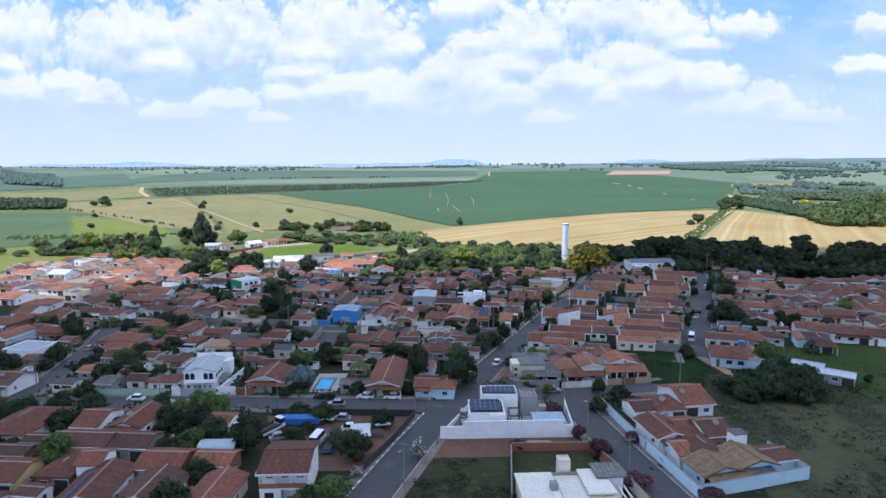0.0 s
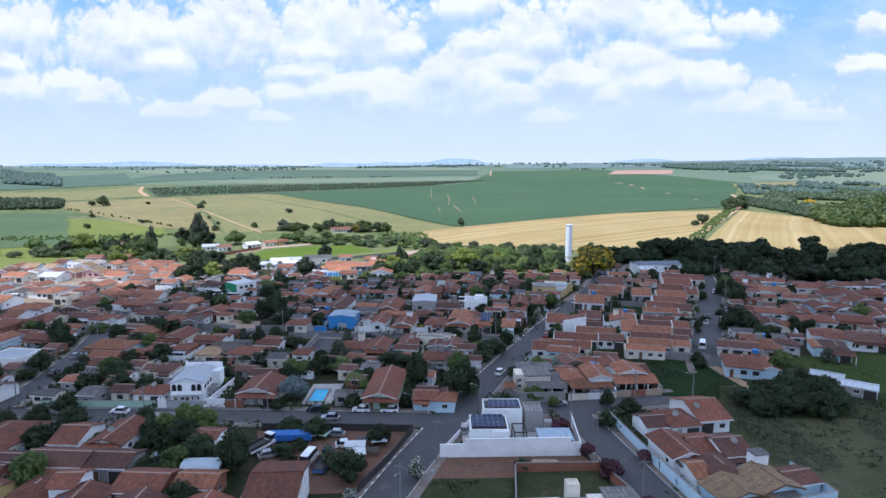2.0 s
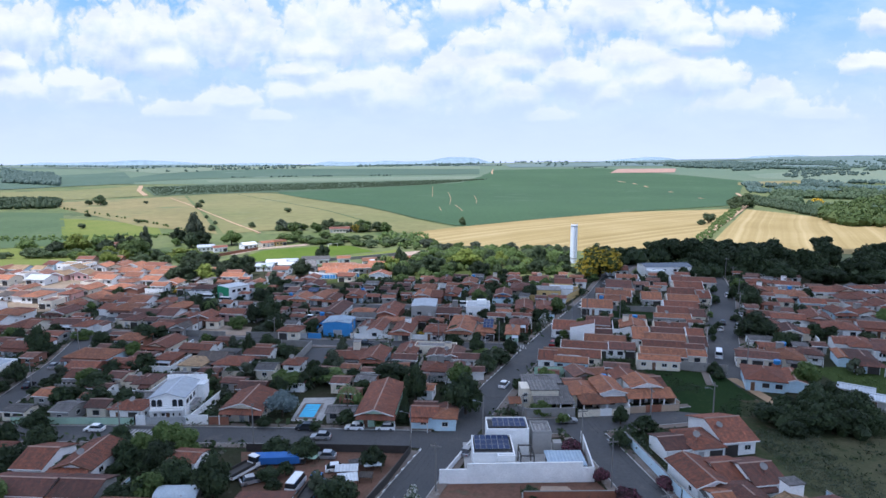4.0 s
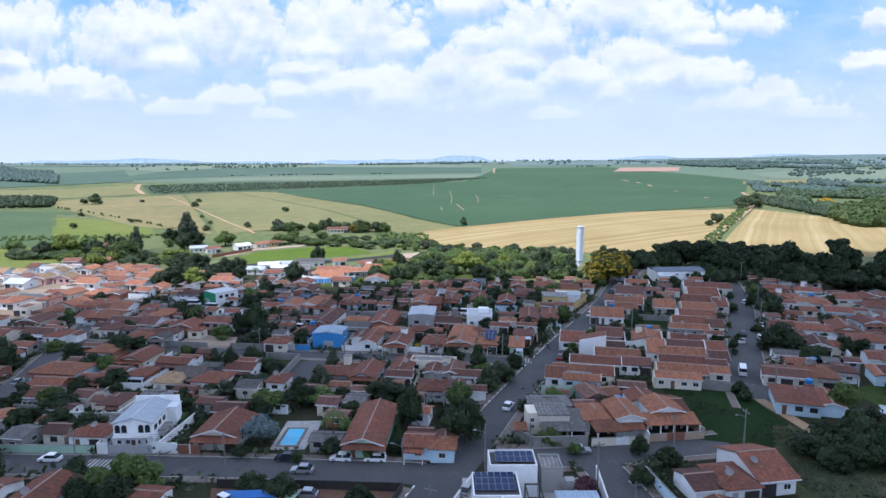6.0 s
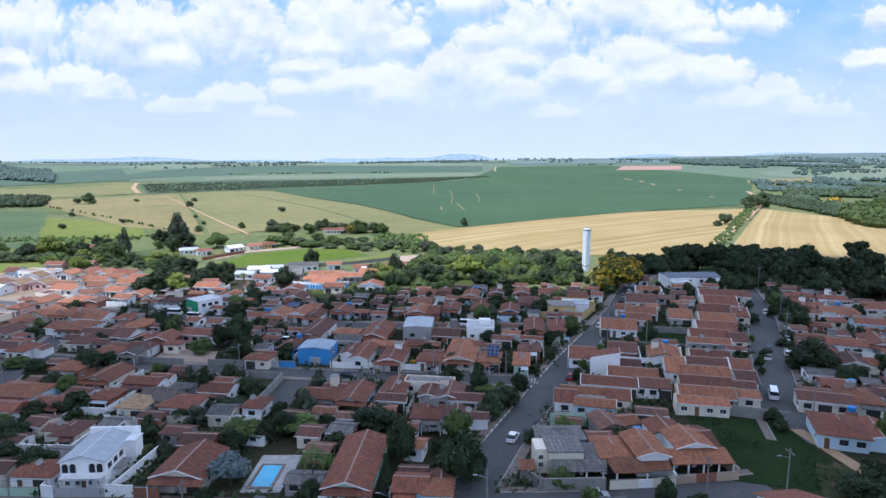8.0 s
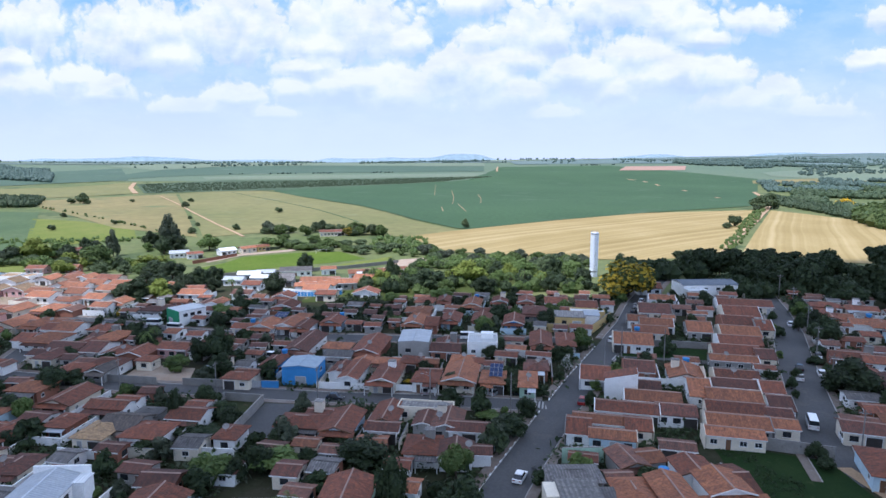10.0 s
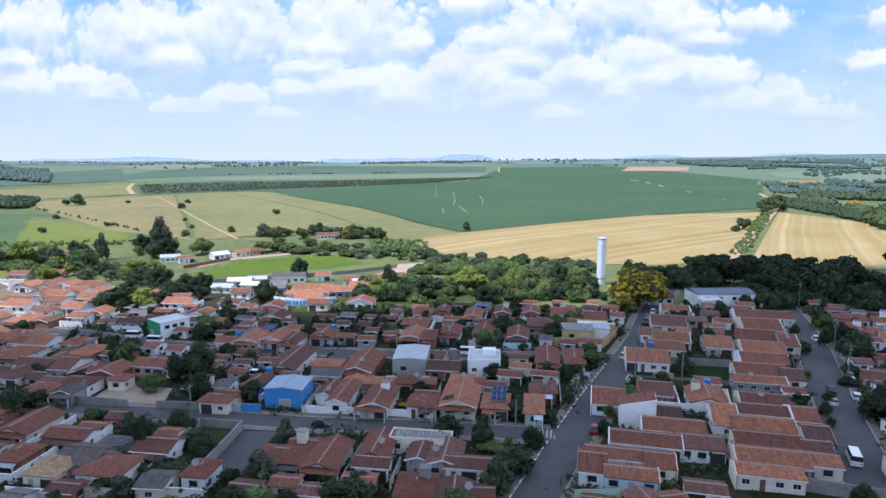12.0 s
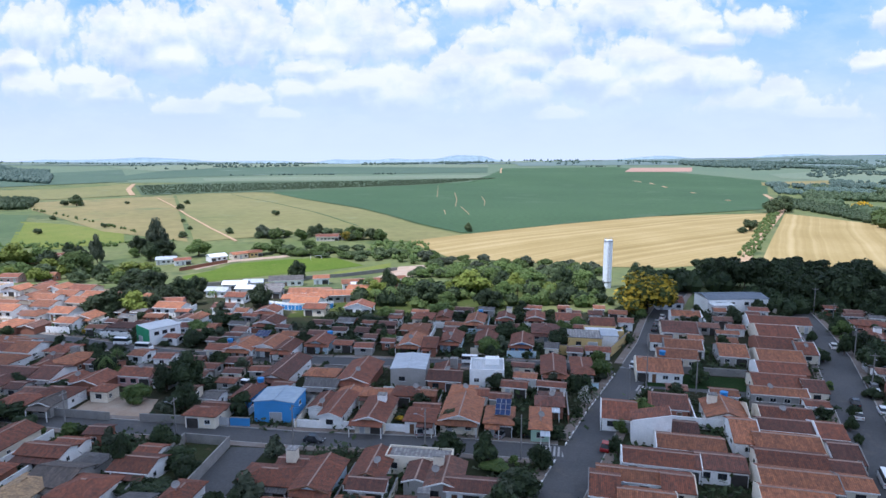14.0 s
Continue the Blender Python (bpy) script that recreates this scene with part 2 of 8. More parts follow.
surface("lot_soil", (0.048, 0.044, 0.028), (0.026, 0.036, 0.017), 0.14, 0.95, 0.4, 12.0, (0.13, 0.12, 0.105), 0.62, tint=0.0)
surface("mortar", (0.36, 0.25, 0.20), (0.29, 0.20, 0.165), 0.8, 0.9, 0.1)
surface("red_soil", (0.185, 0.105, 0.075), (0.145, 0.085, 0.062), 0.12, 0.95, 0.4, 14.0, (0.12, 0.095, 0.065), 0.56, tint=0.0)
surface("cream_slab", (0.70, 0.66, 0.57), (0.64, 0.60, 0.52), 0.25, 0.8, 0.05, 10.0, (0.46, 0.42, 0.37), 0.64)
surface("sand", (0.40, 0.33, 0.26), (0.33, 0.24, 0.18), 0.3, 0.95, 0.3)
surface("pale_earth", (0.27, 0.215, 0.16), (0.20, 0.155, 0.11), 0.12, 0.95, 0.3, 12.0, (0.10, 0.12, 0.05), 0.6, tint=0.0)
surface("dirt_road", (0.40, 0.285, 0.18), (0.34, 0.23, 0.145), 0.2, 0.95, 0.2, tint=0.0)
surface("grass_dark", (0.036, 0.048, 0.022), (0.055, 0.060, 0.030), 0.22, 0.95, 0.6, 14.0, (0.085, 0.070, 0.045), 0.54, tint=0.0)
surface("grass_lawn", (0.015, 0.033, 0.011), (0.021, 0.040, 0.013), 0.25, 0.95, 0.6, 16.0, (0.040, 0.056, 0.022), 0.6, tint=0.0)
surface("grass_rough", (0.060, 0.070, 0.034), (0.098, 0.094, 0.054), 0.11, 0.95, 0.7, 16.0, (0.045, 0.058, 0.026), 0.54, tint=0.0)
surface("grass_pitch", (0.075, 0.122, 0.018), (0.098, 0.138, 0.024), 0.05, 0.95, 0.3, 14.0, (0.13, 0.14, 0.04), 0.62, tint=0.0)
surface("grass_bright", (0.120, 0.150, 0.036), (0.155, 0.170, 0.048), 0.04, 0.95, 0.3, 30.0, (0.10, 0.145, 0.035), 0.6, tint=0.0)
surface("country", (0.085, 0.115, 0.034), (0.135, 0.145, 0.055), 0.016, 0.95, 0.3, 14.0, (0.055, 0.080, 0.028), 0.52, tint=0.0, gloss=0.3)
surface("soy", (0.031, 0.070, 0.027), (0.041, 0.085, 0.033), 0.006, 0.95, 0.3, 40.0, (0.062, 0.100, 0.052), 0.60, tint=0.0, gloss=0.3)
surface("grass_park", (0.046, 0.066, 0.018), (0.070, 0.080, 0.026), 0.06, 0.95, 0.4, 24.0, (0.20, 0.155, 0.10), 0.62, tint=0.0)
surface("grass_meadow", (0.040, 0.064, 0.018), (0.054, 0.076, 0.023), 0.05, 0.95, 0.4, 26.0, (0.05, 0.085, 0.026), 0.6, tint=0.0)
surface("cloud_white", (0.9, 0.9, 0.9), (0.86, 0.87, 0.88), 0.004, 1.0, 0.0, tint=0.0)
surface("orchard_floor", (0.045, 0.072, 0.036), (0.055, 0.085, 0.042), 0.02, 0.95, 0.3, 40.0, (0.09, 0.11, 0.055), 0.6, tint=0.0, gloss=0.3)
surface("khaki", (0.170, 0.148, 0.056), (0.210, 0.170, 0.070), 0.008, 0.95, 0.3, 14.0, (0.115, 0.135, 0.052), 0.56, tint=0.0, gloss=0.3)
surface("khaki_green", (0.135, 0.138, 0.048), (0.175, 0.160, 0.060), 0.008, 0.95, 0.3, 14.0, (0.165, 0.170, 0.085), 0.62, tint=0.0, gloss=0.3)
surface("crop_dark", (0.050, 0.085, 0.032), (0.070, 0.105, 0.040), 0.02, 0.95, 0.3, 14.0, (0.10, 0.12, 0.055), 0.62, tint=0.0, gloss=0.3)
# the far greens have aerial haze mixed into colour and gloss, bluer with distance
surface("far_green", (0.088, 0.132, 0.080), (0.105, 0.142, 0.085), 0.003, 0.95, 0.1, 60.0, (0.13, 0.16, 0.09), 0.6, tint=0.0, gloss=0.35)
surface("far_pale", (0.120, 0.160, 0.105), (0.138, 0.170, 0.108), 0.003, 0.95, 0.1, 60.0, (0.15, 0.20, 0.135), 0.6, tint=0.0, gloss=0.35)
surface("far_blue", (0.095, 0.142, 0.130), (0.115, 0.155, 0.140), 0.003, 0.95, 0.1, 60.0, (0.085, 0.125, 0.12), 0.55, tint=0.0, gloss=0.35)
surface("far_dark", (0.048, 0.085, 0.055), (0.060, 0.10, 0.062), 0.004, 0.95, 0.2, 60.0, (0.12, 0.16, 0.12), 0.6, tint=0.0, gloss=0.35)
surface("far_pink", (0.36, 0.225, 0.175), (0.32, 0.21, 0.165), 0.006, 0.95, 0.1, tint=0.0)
# horizon hills: their haze is a blue-grey base colour
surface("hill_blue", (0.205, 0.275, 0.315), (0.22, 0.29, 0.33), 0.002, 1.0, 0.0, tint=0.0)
surface("bark", (0.10, 0.075, 0.055), (0.07, 0.055, 0.042), 1.5, 0.95, 0.4)
surface("metal_grey", (0.30, 0.31, 0.32), (0.24, 0.25, 0.26), 1.0, 0.45, 0.05, metallic=0.6)
surface("concrete_pole", (0.22, 0.21, 0.20), (0.17, 0.165, 0.16), 0.8, 0.9, 0.1)
surface("metal_pale", (0.24, 0.23, 0.22), (0.20, 0.19, 0.185), 1.0, 0.6, 0.05)
surface("white_trim", (0.74, 0.74, 0.73), (0.68, 0.68, 0.67), 0.8, 0.7, 0.05)
# near-black of real frames, and of the shade painted inside garage openings
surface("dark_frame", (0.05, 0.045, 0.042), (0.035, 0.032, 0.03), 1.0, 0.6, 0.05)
surface("wood_door", (0.17, 0.09, 0.05), (0.13, 0.07, 0.04), 1.0, 0.6, 0.1)
surface("steel_gate", (0.40, 0.41, 0.42), (0.33, 0.34, 0.35), 1.0, 0.5, 0.05)
surface("tower_paint", (0.74, 0.78, 0.82), (0.66, 0.71, 0.77), 0.25, 0.6, 0.05, 8.0, (0.50, 0.54, 0.60), 0.68, tint=0.0)
surface("car_white", (0.78, 0.79, 0.80), (0.74, 0.75, 0.76), 0.5, 0.25, 0.0)
surface("car_silver", (0.42, 0.43, 0.45), (0.40, 0.41, 0.43), 0.5, 0.28, 0.0, metallic=0.5)
surface("shed_sheet", (0.46, 0.53, 0.58), (0.40, 0.47, 0.53), 0.5, 0.5, 0.05, 10.0, (0.28, 0.26, 0.25), 0.62)
surface("car_dark", (0.030, 0.034, 0.042), (0.026, 0.030, 0.036), 0.5, 0.25, 0.0)
surface("car_red", (0.30, 0.02, 0.02), (0.27, 0.02, 0.02), 0.5, 0.25, 0.0)
surface("car_blue", (0.05, 0.18, 0.42), (0.05, 0.16, 0.38), 0.5, 0.3, 0.0)
surface("rubber", (0.02, 0.02, 0.02), (0.026, 0.026, 0.026), 2.0, 0.8, 0.05)
surface("blue_tarp", (0.03, 0.13, 0.40), (0.04, 0.16, 0.45), 0.6, 0.5, 0.2)
surface("pool_water", (0.06, 0.42, 0.66), (0.08, 0.47, 0.70), 0.4, 0.08, 0.05)
surface("tank_blue", (0.03, 0.22, 0.52), (0.03, 0.20, 0.48), 0.6, 0.5, 0.05)
surface("solar_cell", (0.014, 0.030, 0.085), (0.018, 0.038, 0.105), 0.8, 0.3, 0.0, gloss=0.12)


def stubble_material(name, ax, ay, wave):
    """Straw stubble with mown swaths; ax, ay: the direction across the swaths."""
    m = bpy.data.materials.new(name)
    m.use_nodes = True
    n = Nodes(m.node_tree)
    vec = n.add("ShaderNodeTexCoord").outputs["Object"]
    bend = n.noise(vec, 0.004, 2.0)
    x = n.add("ShaderNodeSeparateXYZ", Vector=vec)
    run = n.math("ADD", n.math("ADD", n.math("MULTIPLY", x.outputs[0], ax), n.math("MULTIPLY", x.outputs[1], ay)), n.math("MULTIPLY", bend, wave))
    across = n.add("ShaderNodeCombineXYZ", X=run).outputs[0]
    swath = n.noise(across, 0.085, 2.0, rough=0.7)
    fine = n.noise(across, 0.5, 2.0)
    patch = n.noise(vec, 0.015, 4.0)
    grain = n.noise(vec, 0.5, 3.0)
    v = n.math("ADD", n.math("ADD", n.math("MULTIPLY", swath, 1.1), n.math("MULTIPLY", fine, 0.3)), n.math("ADD", n.math("MULTIPLY", patch, 0.5), n.math("MULTIPLY", grain, 0.2)))
    col = n.ramp(n.math("MULTIPLY", v, 0.5), (0.36, (0.205, 0.150, 0.060)), (0.52, (0.29, 0.220, 0.098)), (0.68, (0.40, 0.315, 0.165)))
    s = n.add("ShaderNodeBsdfPrincipled", Base_Color=col, Roughness=0.95)
    s.inputs["Specular IOR Level"].default_value = 0.05
    n.add("ShaderNodeOutputMaterial", Surface=s.outputs[0])
    MATS[name] = m


stubble_material("stubble", -0.60, 0.80, 30.0)
stubble_material("stubble_up", 0.88, -0.47, 24.0)


def glass(name="glass"):
    m = bpy.data.materials.new(name)
    m.use_nodes = True
    n = Nodes(m.node_tree)
    s = n.add("ShaderNodeBsdfPrincipled", Base_Color=(0.022, 0.026, 0.032, 1), Roughness=0.08)
    n.add("ShaderNodeOutputMaterial", Surface=s.outputs[0])
    MATS[name] = m


glass()


def foliage(name, c1, c2, flower=None, share=0.7):
    """Leaves that let a little light through; the shade changes from clump to clump and tree to tree."""
    m = bpy.data.materials.new(name)
    m.use_nodes = True
    n = Nodes(m.node_tree)
    isl = n.add("ShaderNodeNewGeometry").outputs["Random Per Island"]
    obj = n.add("ShaderNodeObjectInfo").outputs["Random"]
    col = n.mix(isl, c1, c2)
    if flower:
        col = n.mix(n.ramp(isl, (share, (0, 0, 0)), (share + 0.02, (1, 1, 1))), col, flower)
    k = n.math("ADD", 0.72, n.math("MULTIPLY", obj, 0.56))
    col = n.add("ShaderNodeVectorMath", _op="SCALE", i0=col, Scale=k).outputs[0]
    d = n.add("ShaderNodeBsdfPrincipled", Base_Color=col, Roughness=0.65)
    d.inputs["Specular IOR Level"].default_value = 0.25
    tr = n.add("ShaderNodeBsdfTranslucent", Color=col)
    mx = n.add("ShaderNodeMixShader", Fac=0.22, i1=d.outputs[0], i2=tr.outputs[0])
    n.add("ShaderNodeOutputMaterial", Surface=mx.outputs[0])
    MATS[name] = m


# leaf_dark: dark green with the town's cloud shade put in; sunlit groves mostly leaf_mid
foliage("leaf_dark", (0.023, 0.038, 0.018), (0.048, 0.070, 0.028))
foliage("leaf_field", (0.060, 0.088, 0.040), (0.098, 0.128, 0.056))
foliage("leaf_mid", (0.070, 0.115, 0.032), (0.125, 0.170, 0.050))
foliage("leaf_lime", (0.115, 0.155, 0.026), (0.180, 0.205, 0.042))
foliage("leaf_grey", (0.060, 0.078, 0.048), (0.085, 0.100, 0.062))
foliage("leaf_silver", (0.150, 0.200, 0.205), (0.210, 0.265, 0.265))
foliage("leaf_yellow", (0.050, 0.070, 0.022), (0.085, 0.095, 0.025), (0.55, 0.36, 0.02), 0.3)
foliage("leaf_flame", (0.050, 0.070, 0.020), (0.095, 0.100, 0.024), (0.34, 0.25, 0.025), 0.48)
foliage("leaf_pale", (0.060, 0.085, 0.045), (0.095, 0.120, 0.060), (0.62, 0.60, 0.58), 0.6)
foliage("leaf_maroon", (0.060, 0.030, 0.034), (0.105, 0.045, 0.052), (0.22, 0.07, 0.11), 0.75)
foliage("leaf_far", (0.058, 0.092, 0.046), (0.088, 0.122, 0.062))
# leaves of the most distant woods, with haze put into a paler, bluer colour
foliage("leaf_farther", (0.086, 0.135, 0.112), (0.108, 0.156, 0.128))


# ---- mesh helpers ----
class Geo:
    """Vertices, faces and a material slot for each face."""

    def __init__(self):
        self.v, self.f, self.m = [], [], []

    def face(self, pts, slot=0):
        i = len(self.v)
        self.v += [tuple(p) for p in pts]
        self.f.append(tuple(range(i, i + len(pts))))
        self.m.append(slot)

    def solid(self, low, high, slot=0):
        """A closed ring of walls between two outlines with the same number of corners, and its two lids."""
        n, i = len(low), len(self.v)
        self.v += [tuple(p) for p in low] + [tuple(p) for p in high]
        for k in range(n):
            j = (k + 1) % n
            self.f.append((i + k, i + j, i + n + j, i + n + k))
        self.f.append(tuple(i + n - 1 - k for k in range(n)))
        self.f.append(tuple(i + n + k for k in range(n)))
        self.m += [slot] * (n + 2)

    def box(self, x0, x1, y0, y1, z0, z1, slot=0):
        q = [(x0, y0), (x1, y0), (x1, y1), (x0, y1)]
        self.solid([(*p, z0) for p in q], [(*p, z1) for p in q], slot)

    def tube(self, a, b, ra, rb, n=8, slot=0):
        a, b = Vector(a), Vector(b)
        w = (b - a).normalized()
        s = w.orthogonal().normalized()
        t = w.cross(s)
        ring = [(math.cos(k * 6.28318 / n), math.sin(k * 6.28318 / n)) for k in range(n)]
        self.solid([a + (s * c + t * d) * ra for c, d in ring], [b + (s * c + t * d) * rb for c, d in ring], slot)

    def sweep(self, pts, r, n=4, slot=0):
        """One closed tube along a line of points."""
        i0 = len(self.v)
        for k, p in enumerate(pts):
            w = (pts[min(k + 1, len(pts) - 1)] - pts[max(0, k - 1)]).normalized()
            s = w.orthogonal().normalized() if abs(w.z) > 0.9 else w.cross(Vector((0, 0, 1))).normalized()
            t = w.cross(s)
            self.v += [tuple(p + (s * math.cos(j * 6.28318 / n) + t * math.sin(j * 6.28318 / n)) * r) for j in range(n)]
        m = len(pts)
        for k in range(m - 1):
            for j in range(n):
                a, b = i0 + k * n + j, i0 + k * n + (j + 1) % n
                self.f.append((a, b, b + n, a + n))
        self.f.append(tuple(i0 + j for j in reversed(range(n))))
        self.f.append(tuple(i0 + (m - 1) * n + j for j in range(n)))
        self.m += [slot] * (n * (m - 1) + 2)

    def data(self, name, *mats):
        me = bpy.data.meshes.new(name)
        me.from_pydata(self.v, [], self.f)
        for m in mats:
            me.materials.append(MATS[m])
        if max(self.m, default=0):
            me.polygons.foreach_set("material_index", self.m)
        me.update()
        return me


def part(name, data, parent, at=(0, 0, 0), rz=0.0, label="", rx=0.0, ry=0.0):
    ob = new(name, data)
    ob.parent = parent
    ob.location, ob.rotation_euler = at, (radians(rx), radians(ry), radians(rz))
    if label:
        ob["label"] = label
    return ob


def thing(name, x, y, rz, label, category, group="", z=None):
    ob = new(name)
    ob.location = (x, y, ground_z(x, y) if z is None else z)
    ob.rotation_euler = (0, 0, radians(rz))
    ob.empty_display_size = 0.5
    return tagged(ob, label, category, group)


def single(name, data, label, category, group="", kind="", at=(0, 0, 0), rz=0.0):
    ob = new(name, data)
    ob.location, ob.rotation_euler = at, (0, 0, radians(rz))
    return tagged(ob, label, category, group, kind)


# ---- ground ----
PROFILE = [(-3000, 0), (330, 0), (430, -8), (560, -5), (700, -4), (1000, -7), (1300, -6), (1800, 6), (2450, 20), (3000, 14), (3800, 4), (4900, -4)]


def ground_z(x, y):
    for (a, za), (b, zb) in zip(PROFILE, PROFILE[1:]):
        if y <= b:
            break
    u = min(1.0, max(0.0, (y - a) / (b - a)))
    z = za + (zb - za) * (u * u * (3 - 2 * u) * 0.5 + u * 0.5)
    z += 2.2 * math.tanh(x / 110) * max(0.0, 1 - max(0.0, y - 330) / 300)
    far = min(1.0, max(0.0, (y - 1500) / 1500))
    # towards the east the far country climbs to wooded uplands
    east = min(1.0, max(0.0, (x / max(y, 1.0) - 0.02) / 0.5)) * min(1.0, max(0.0, (y - 2300) / 1700))
    return z + far * (5 * math.sin(x / 420 + 1) + 4 * math.sin(x / 230 + y / 500)) + 46 * east


def ground_sheet():
    ys = [-2500, -1500, -800, -400] + list(range(-200, 640, 14)) + [640 * 1.022 ** k for k in range(1, 93)]
    g = Geo()
    cols = 121
    for y in ys:
        half = 900 + 1.15 * max(0, y)
        for k in range(cols):
            s = 2 * k / (cols - 1) - 1
            x = half * (0.45 * s + 0.55 * s ** 3)
            g.v.append((x, y, ground_z(x, y)))
    for j in range(len(ys) - 1):
        for k in range(cols - 1):
            a = j * cols + k
            g.f.append((a, a + 1, a + cols + 1, a + cols))
    me = g.data("ground", "country")
    me.polygons.foreach_set("use_smooth", [True] * len(me.polygons))
    single("ground", me, "green countryside ground with grass and low scrub", "ground", kind="structure")


ground_sheet()


def along(pts, step):
    """Points every step metres along a line of corners."""
    out = [Vector(pts[0])]
    for a, b in zip(pts, pts[1:]):
        a, b = Vector(a), Vector(b)
        n = max(1, round((b - a).length / step))
        out += [a.lerp(b, k / n) for k in range(1, n + 1)]
    return out


def resample(pts, n):
    pts = [Vector(p) for p in pts]
    lens = [0.0]
    for a, b in zip(pts, pts[1:]):
        lens.append(lens[-1] + (b - a).length)
    out = []
    for k in range(n + 1):
        s = lens[-1] * k / n
        i = min(len(pts) - 2, max(j for j in range(len(pts) - 1) if lens[j] <= s + 1e-9))
        d = lens[i + 1] - lens[i]
        out.append(pts[i].lerp(pts[i + 1], (s - lens[i]) / d if d else 0))
    return out


def sheet(name, near, far, material, label, category="field", lift=0.3, n=24, m=16):
    """A stretch of ground between a near and a far edge, draped over the terrain."""
    g = Geo()
    a, b = resample(near, n), resample(far, n)
    for j in range(m + 1):
        for p, q in zip(a, b):
            r = p.lerp(q, j / m)
            g.v.append((r.x, r.y, ground_z(r.x, r.y) + lift))
    for j in range(m):
        for k in range(n):
            i = j * (n + 1) + k
            g.f.append((i, i + 1, i + n + 2, i + n + 1))
    me = g.data(name, material)
    me.polygons.foreach_set("use_smooth", [True] * len(me.polygons))
    return single(name, me, label, category, kind="structure")


def offset_line(pts, d):
    out = []
    for k, p in enumerate(pts):
        a, b = pts[max(0, k - 1)], pts[min(len(pts) - 1, k + 1)]
        w = (b - a).normalized()
        out.append(p + Vector((-w.y, w.x)) * d)
    return out


def strip(name, line, d0, d1, z0, z1, material, label, category="road"):
    """A band along a line, from d0 to d1 to its left, with its top at z1 and its foot at z0."""
    g = Geo()
    p = along(line, 5)
    l, r = offset_line(p, d1), offset_line(p, d0)
    for a, b in zip(l, r):
        za, zb = ground_z(a.x, a.y), ground_z(b.x, b.y)
        g.v += [(a.x, a.y, za + z0), (a.x, a.y, za + z1), (b.x, b.y, zb + z1), (b.x, b.y, zb + z0)]
    for k in range(len(l) - 1):
        i = 4 * k
        g.f += [(i + 1, i + 5, i + 6, i + 2)][::1]
        g.f += [(i, i + 4, i + 5, i + 1), (i + 2, i + 6, i + 7, i + 3)]
    e = 4 * (len(l) - 1)
    g.f += [(0, 1, 2, 3), (e + 3, e + 2, e + 1, e)]
    return single(name, g.data(name, material), label, category, kind="structure")


ROADS = []


def street(line, width, side_l=1.8, side_r=1.8):
    ROADS.append(([Vector(p) for p in line], width / 2, side_l, side_r))


def on_road(x, y, margin, skip=None):
    p = Vector((x, y))
    for line, h, _, _ in ROADS:
        if line is skip:
            continue
        for a, b in zip(line, line[1:]):
            d = b - a
            s = max(0.0, min(1.0, (p - a).dot(d) / d.length_squared))
            if (p - a - d * s).length < h + margin:
                return True
    return False


MAIN = [(-62, -70), (-32, 35), (-22, 70), (-13, 98), (-7.5, 115), (-2, 130), (2.5, 140), (10, 160), (22, 187), (33, 211), (45, 235), (58, 262), (69, 290), (84, 322), (100, 352)]
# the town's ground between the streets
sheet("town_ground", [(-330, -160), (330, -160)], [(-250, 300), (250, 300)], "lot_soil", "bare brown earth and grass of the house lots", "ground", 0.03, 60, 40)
street(MAIN, 7.6, 2.2, 2.0)
street([(-175, 139), (-120, 139), (-95, 138.5), (-68, 138), (-40, 136.5), (-8, 134), (-3, 133)], 7.6)
street([(6, 139), (14, 139), (28, 139.3), (40, 142), (54, 144.5)], 7.4)
street([(26, 141), (29, 128), (31.5, 115), (35, 98), (40, 75), (46, 45), (66, -60)], 7.2)
street([(-170, 226), (-120, 217), (-80, 208.5), (-55, 205), (-30, 201), (-4, 198.5), (14, 195.5), (24, 194)], 6.2)
street([(47, 229), (58, 226.5), (70, 222), (90, 217)], 3.4, 0, 0)
street([(68, 160), (71, 172), (76, 184), (84, 204), (94, 228), (104, 251), (113, 277), (120, 300)], 8.6)
street([(-108, 143), (-109, 160), (-114, 188), (-121, 212), (-128, 240), (-134, 268)], 6.5)
street([(-220, 292), (-160, 281), (-122, 270), (-100, 262), (-80, 256), (-55, 252), (-20, 248), (20, 245), (42, 241)], 6.4)


def footway(line, d, wide, own):
    """Footpath and kerb on one side of a street, broken where other streets join."""
    pts = along(line, 3)
    mid = offset_line(pts, d + wide / 2 * (1 if d > 0 else -1))
    run = []
    for p, q in zip(pts + [None], mid + [None]):
        if p is not None and not on_road(q.x, q.y, 0.6, own):
            run.append(p)
            continue
        if len(run) > 2:
            s = 1 if d > 0 else -1
            e = sorted((d + s * 0.18, d + s * wide))
            strip("pavement", run, e[0], e[1], -0.2, 0.20, "pavement", "dusty concrete and red earth footpath beside the street", "pavement")
            e = sorted((d, d + s * 0.18))
            strip("kerb", run, e[0], e[1], -0.2, 0.215, "kerb_stone", "whitewashed stone kerb", "kerb")
        run = []


for k, (line, h, sl, sr) in enumerate(ROADS):
    strip("road", line, -h, h, -0.2, 0.07 + 0.004 * k, "asphalt", "worn grey asphalt street with patches and dusty edges")
    for d, wide in ((h, sl), (-h, sr)):
        if wide:
            footway(line, d, wide, line)


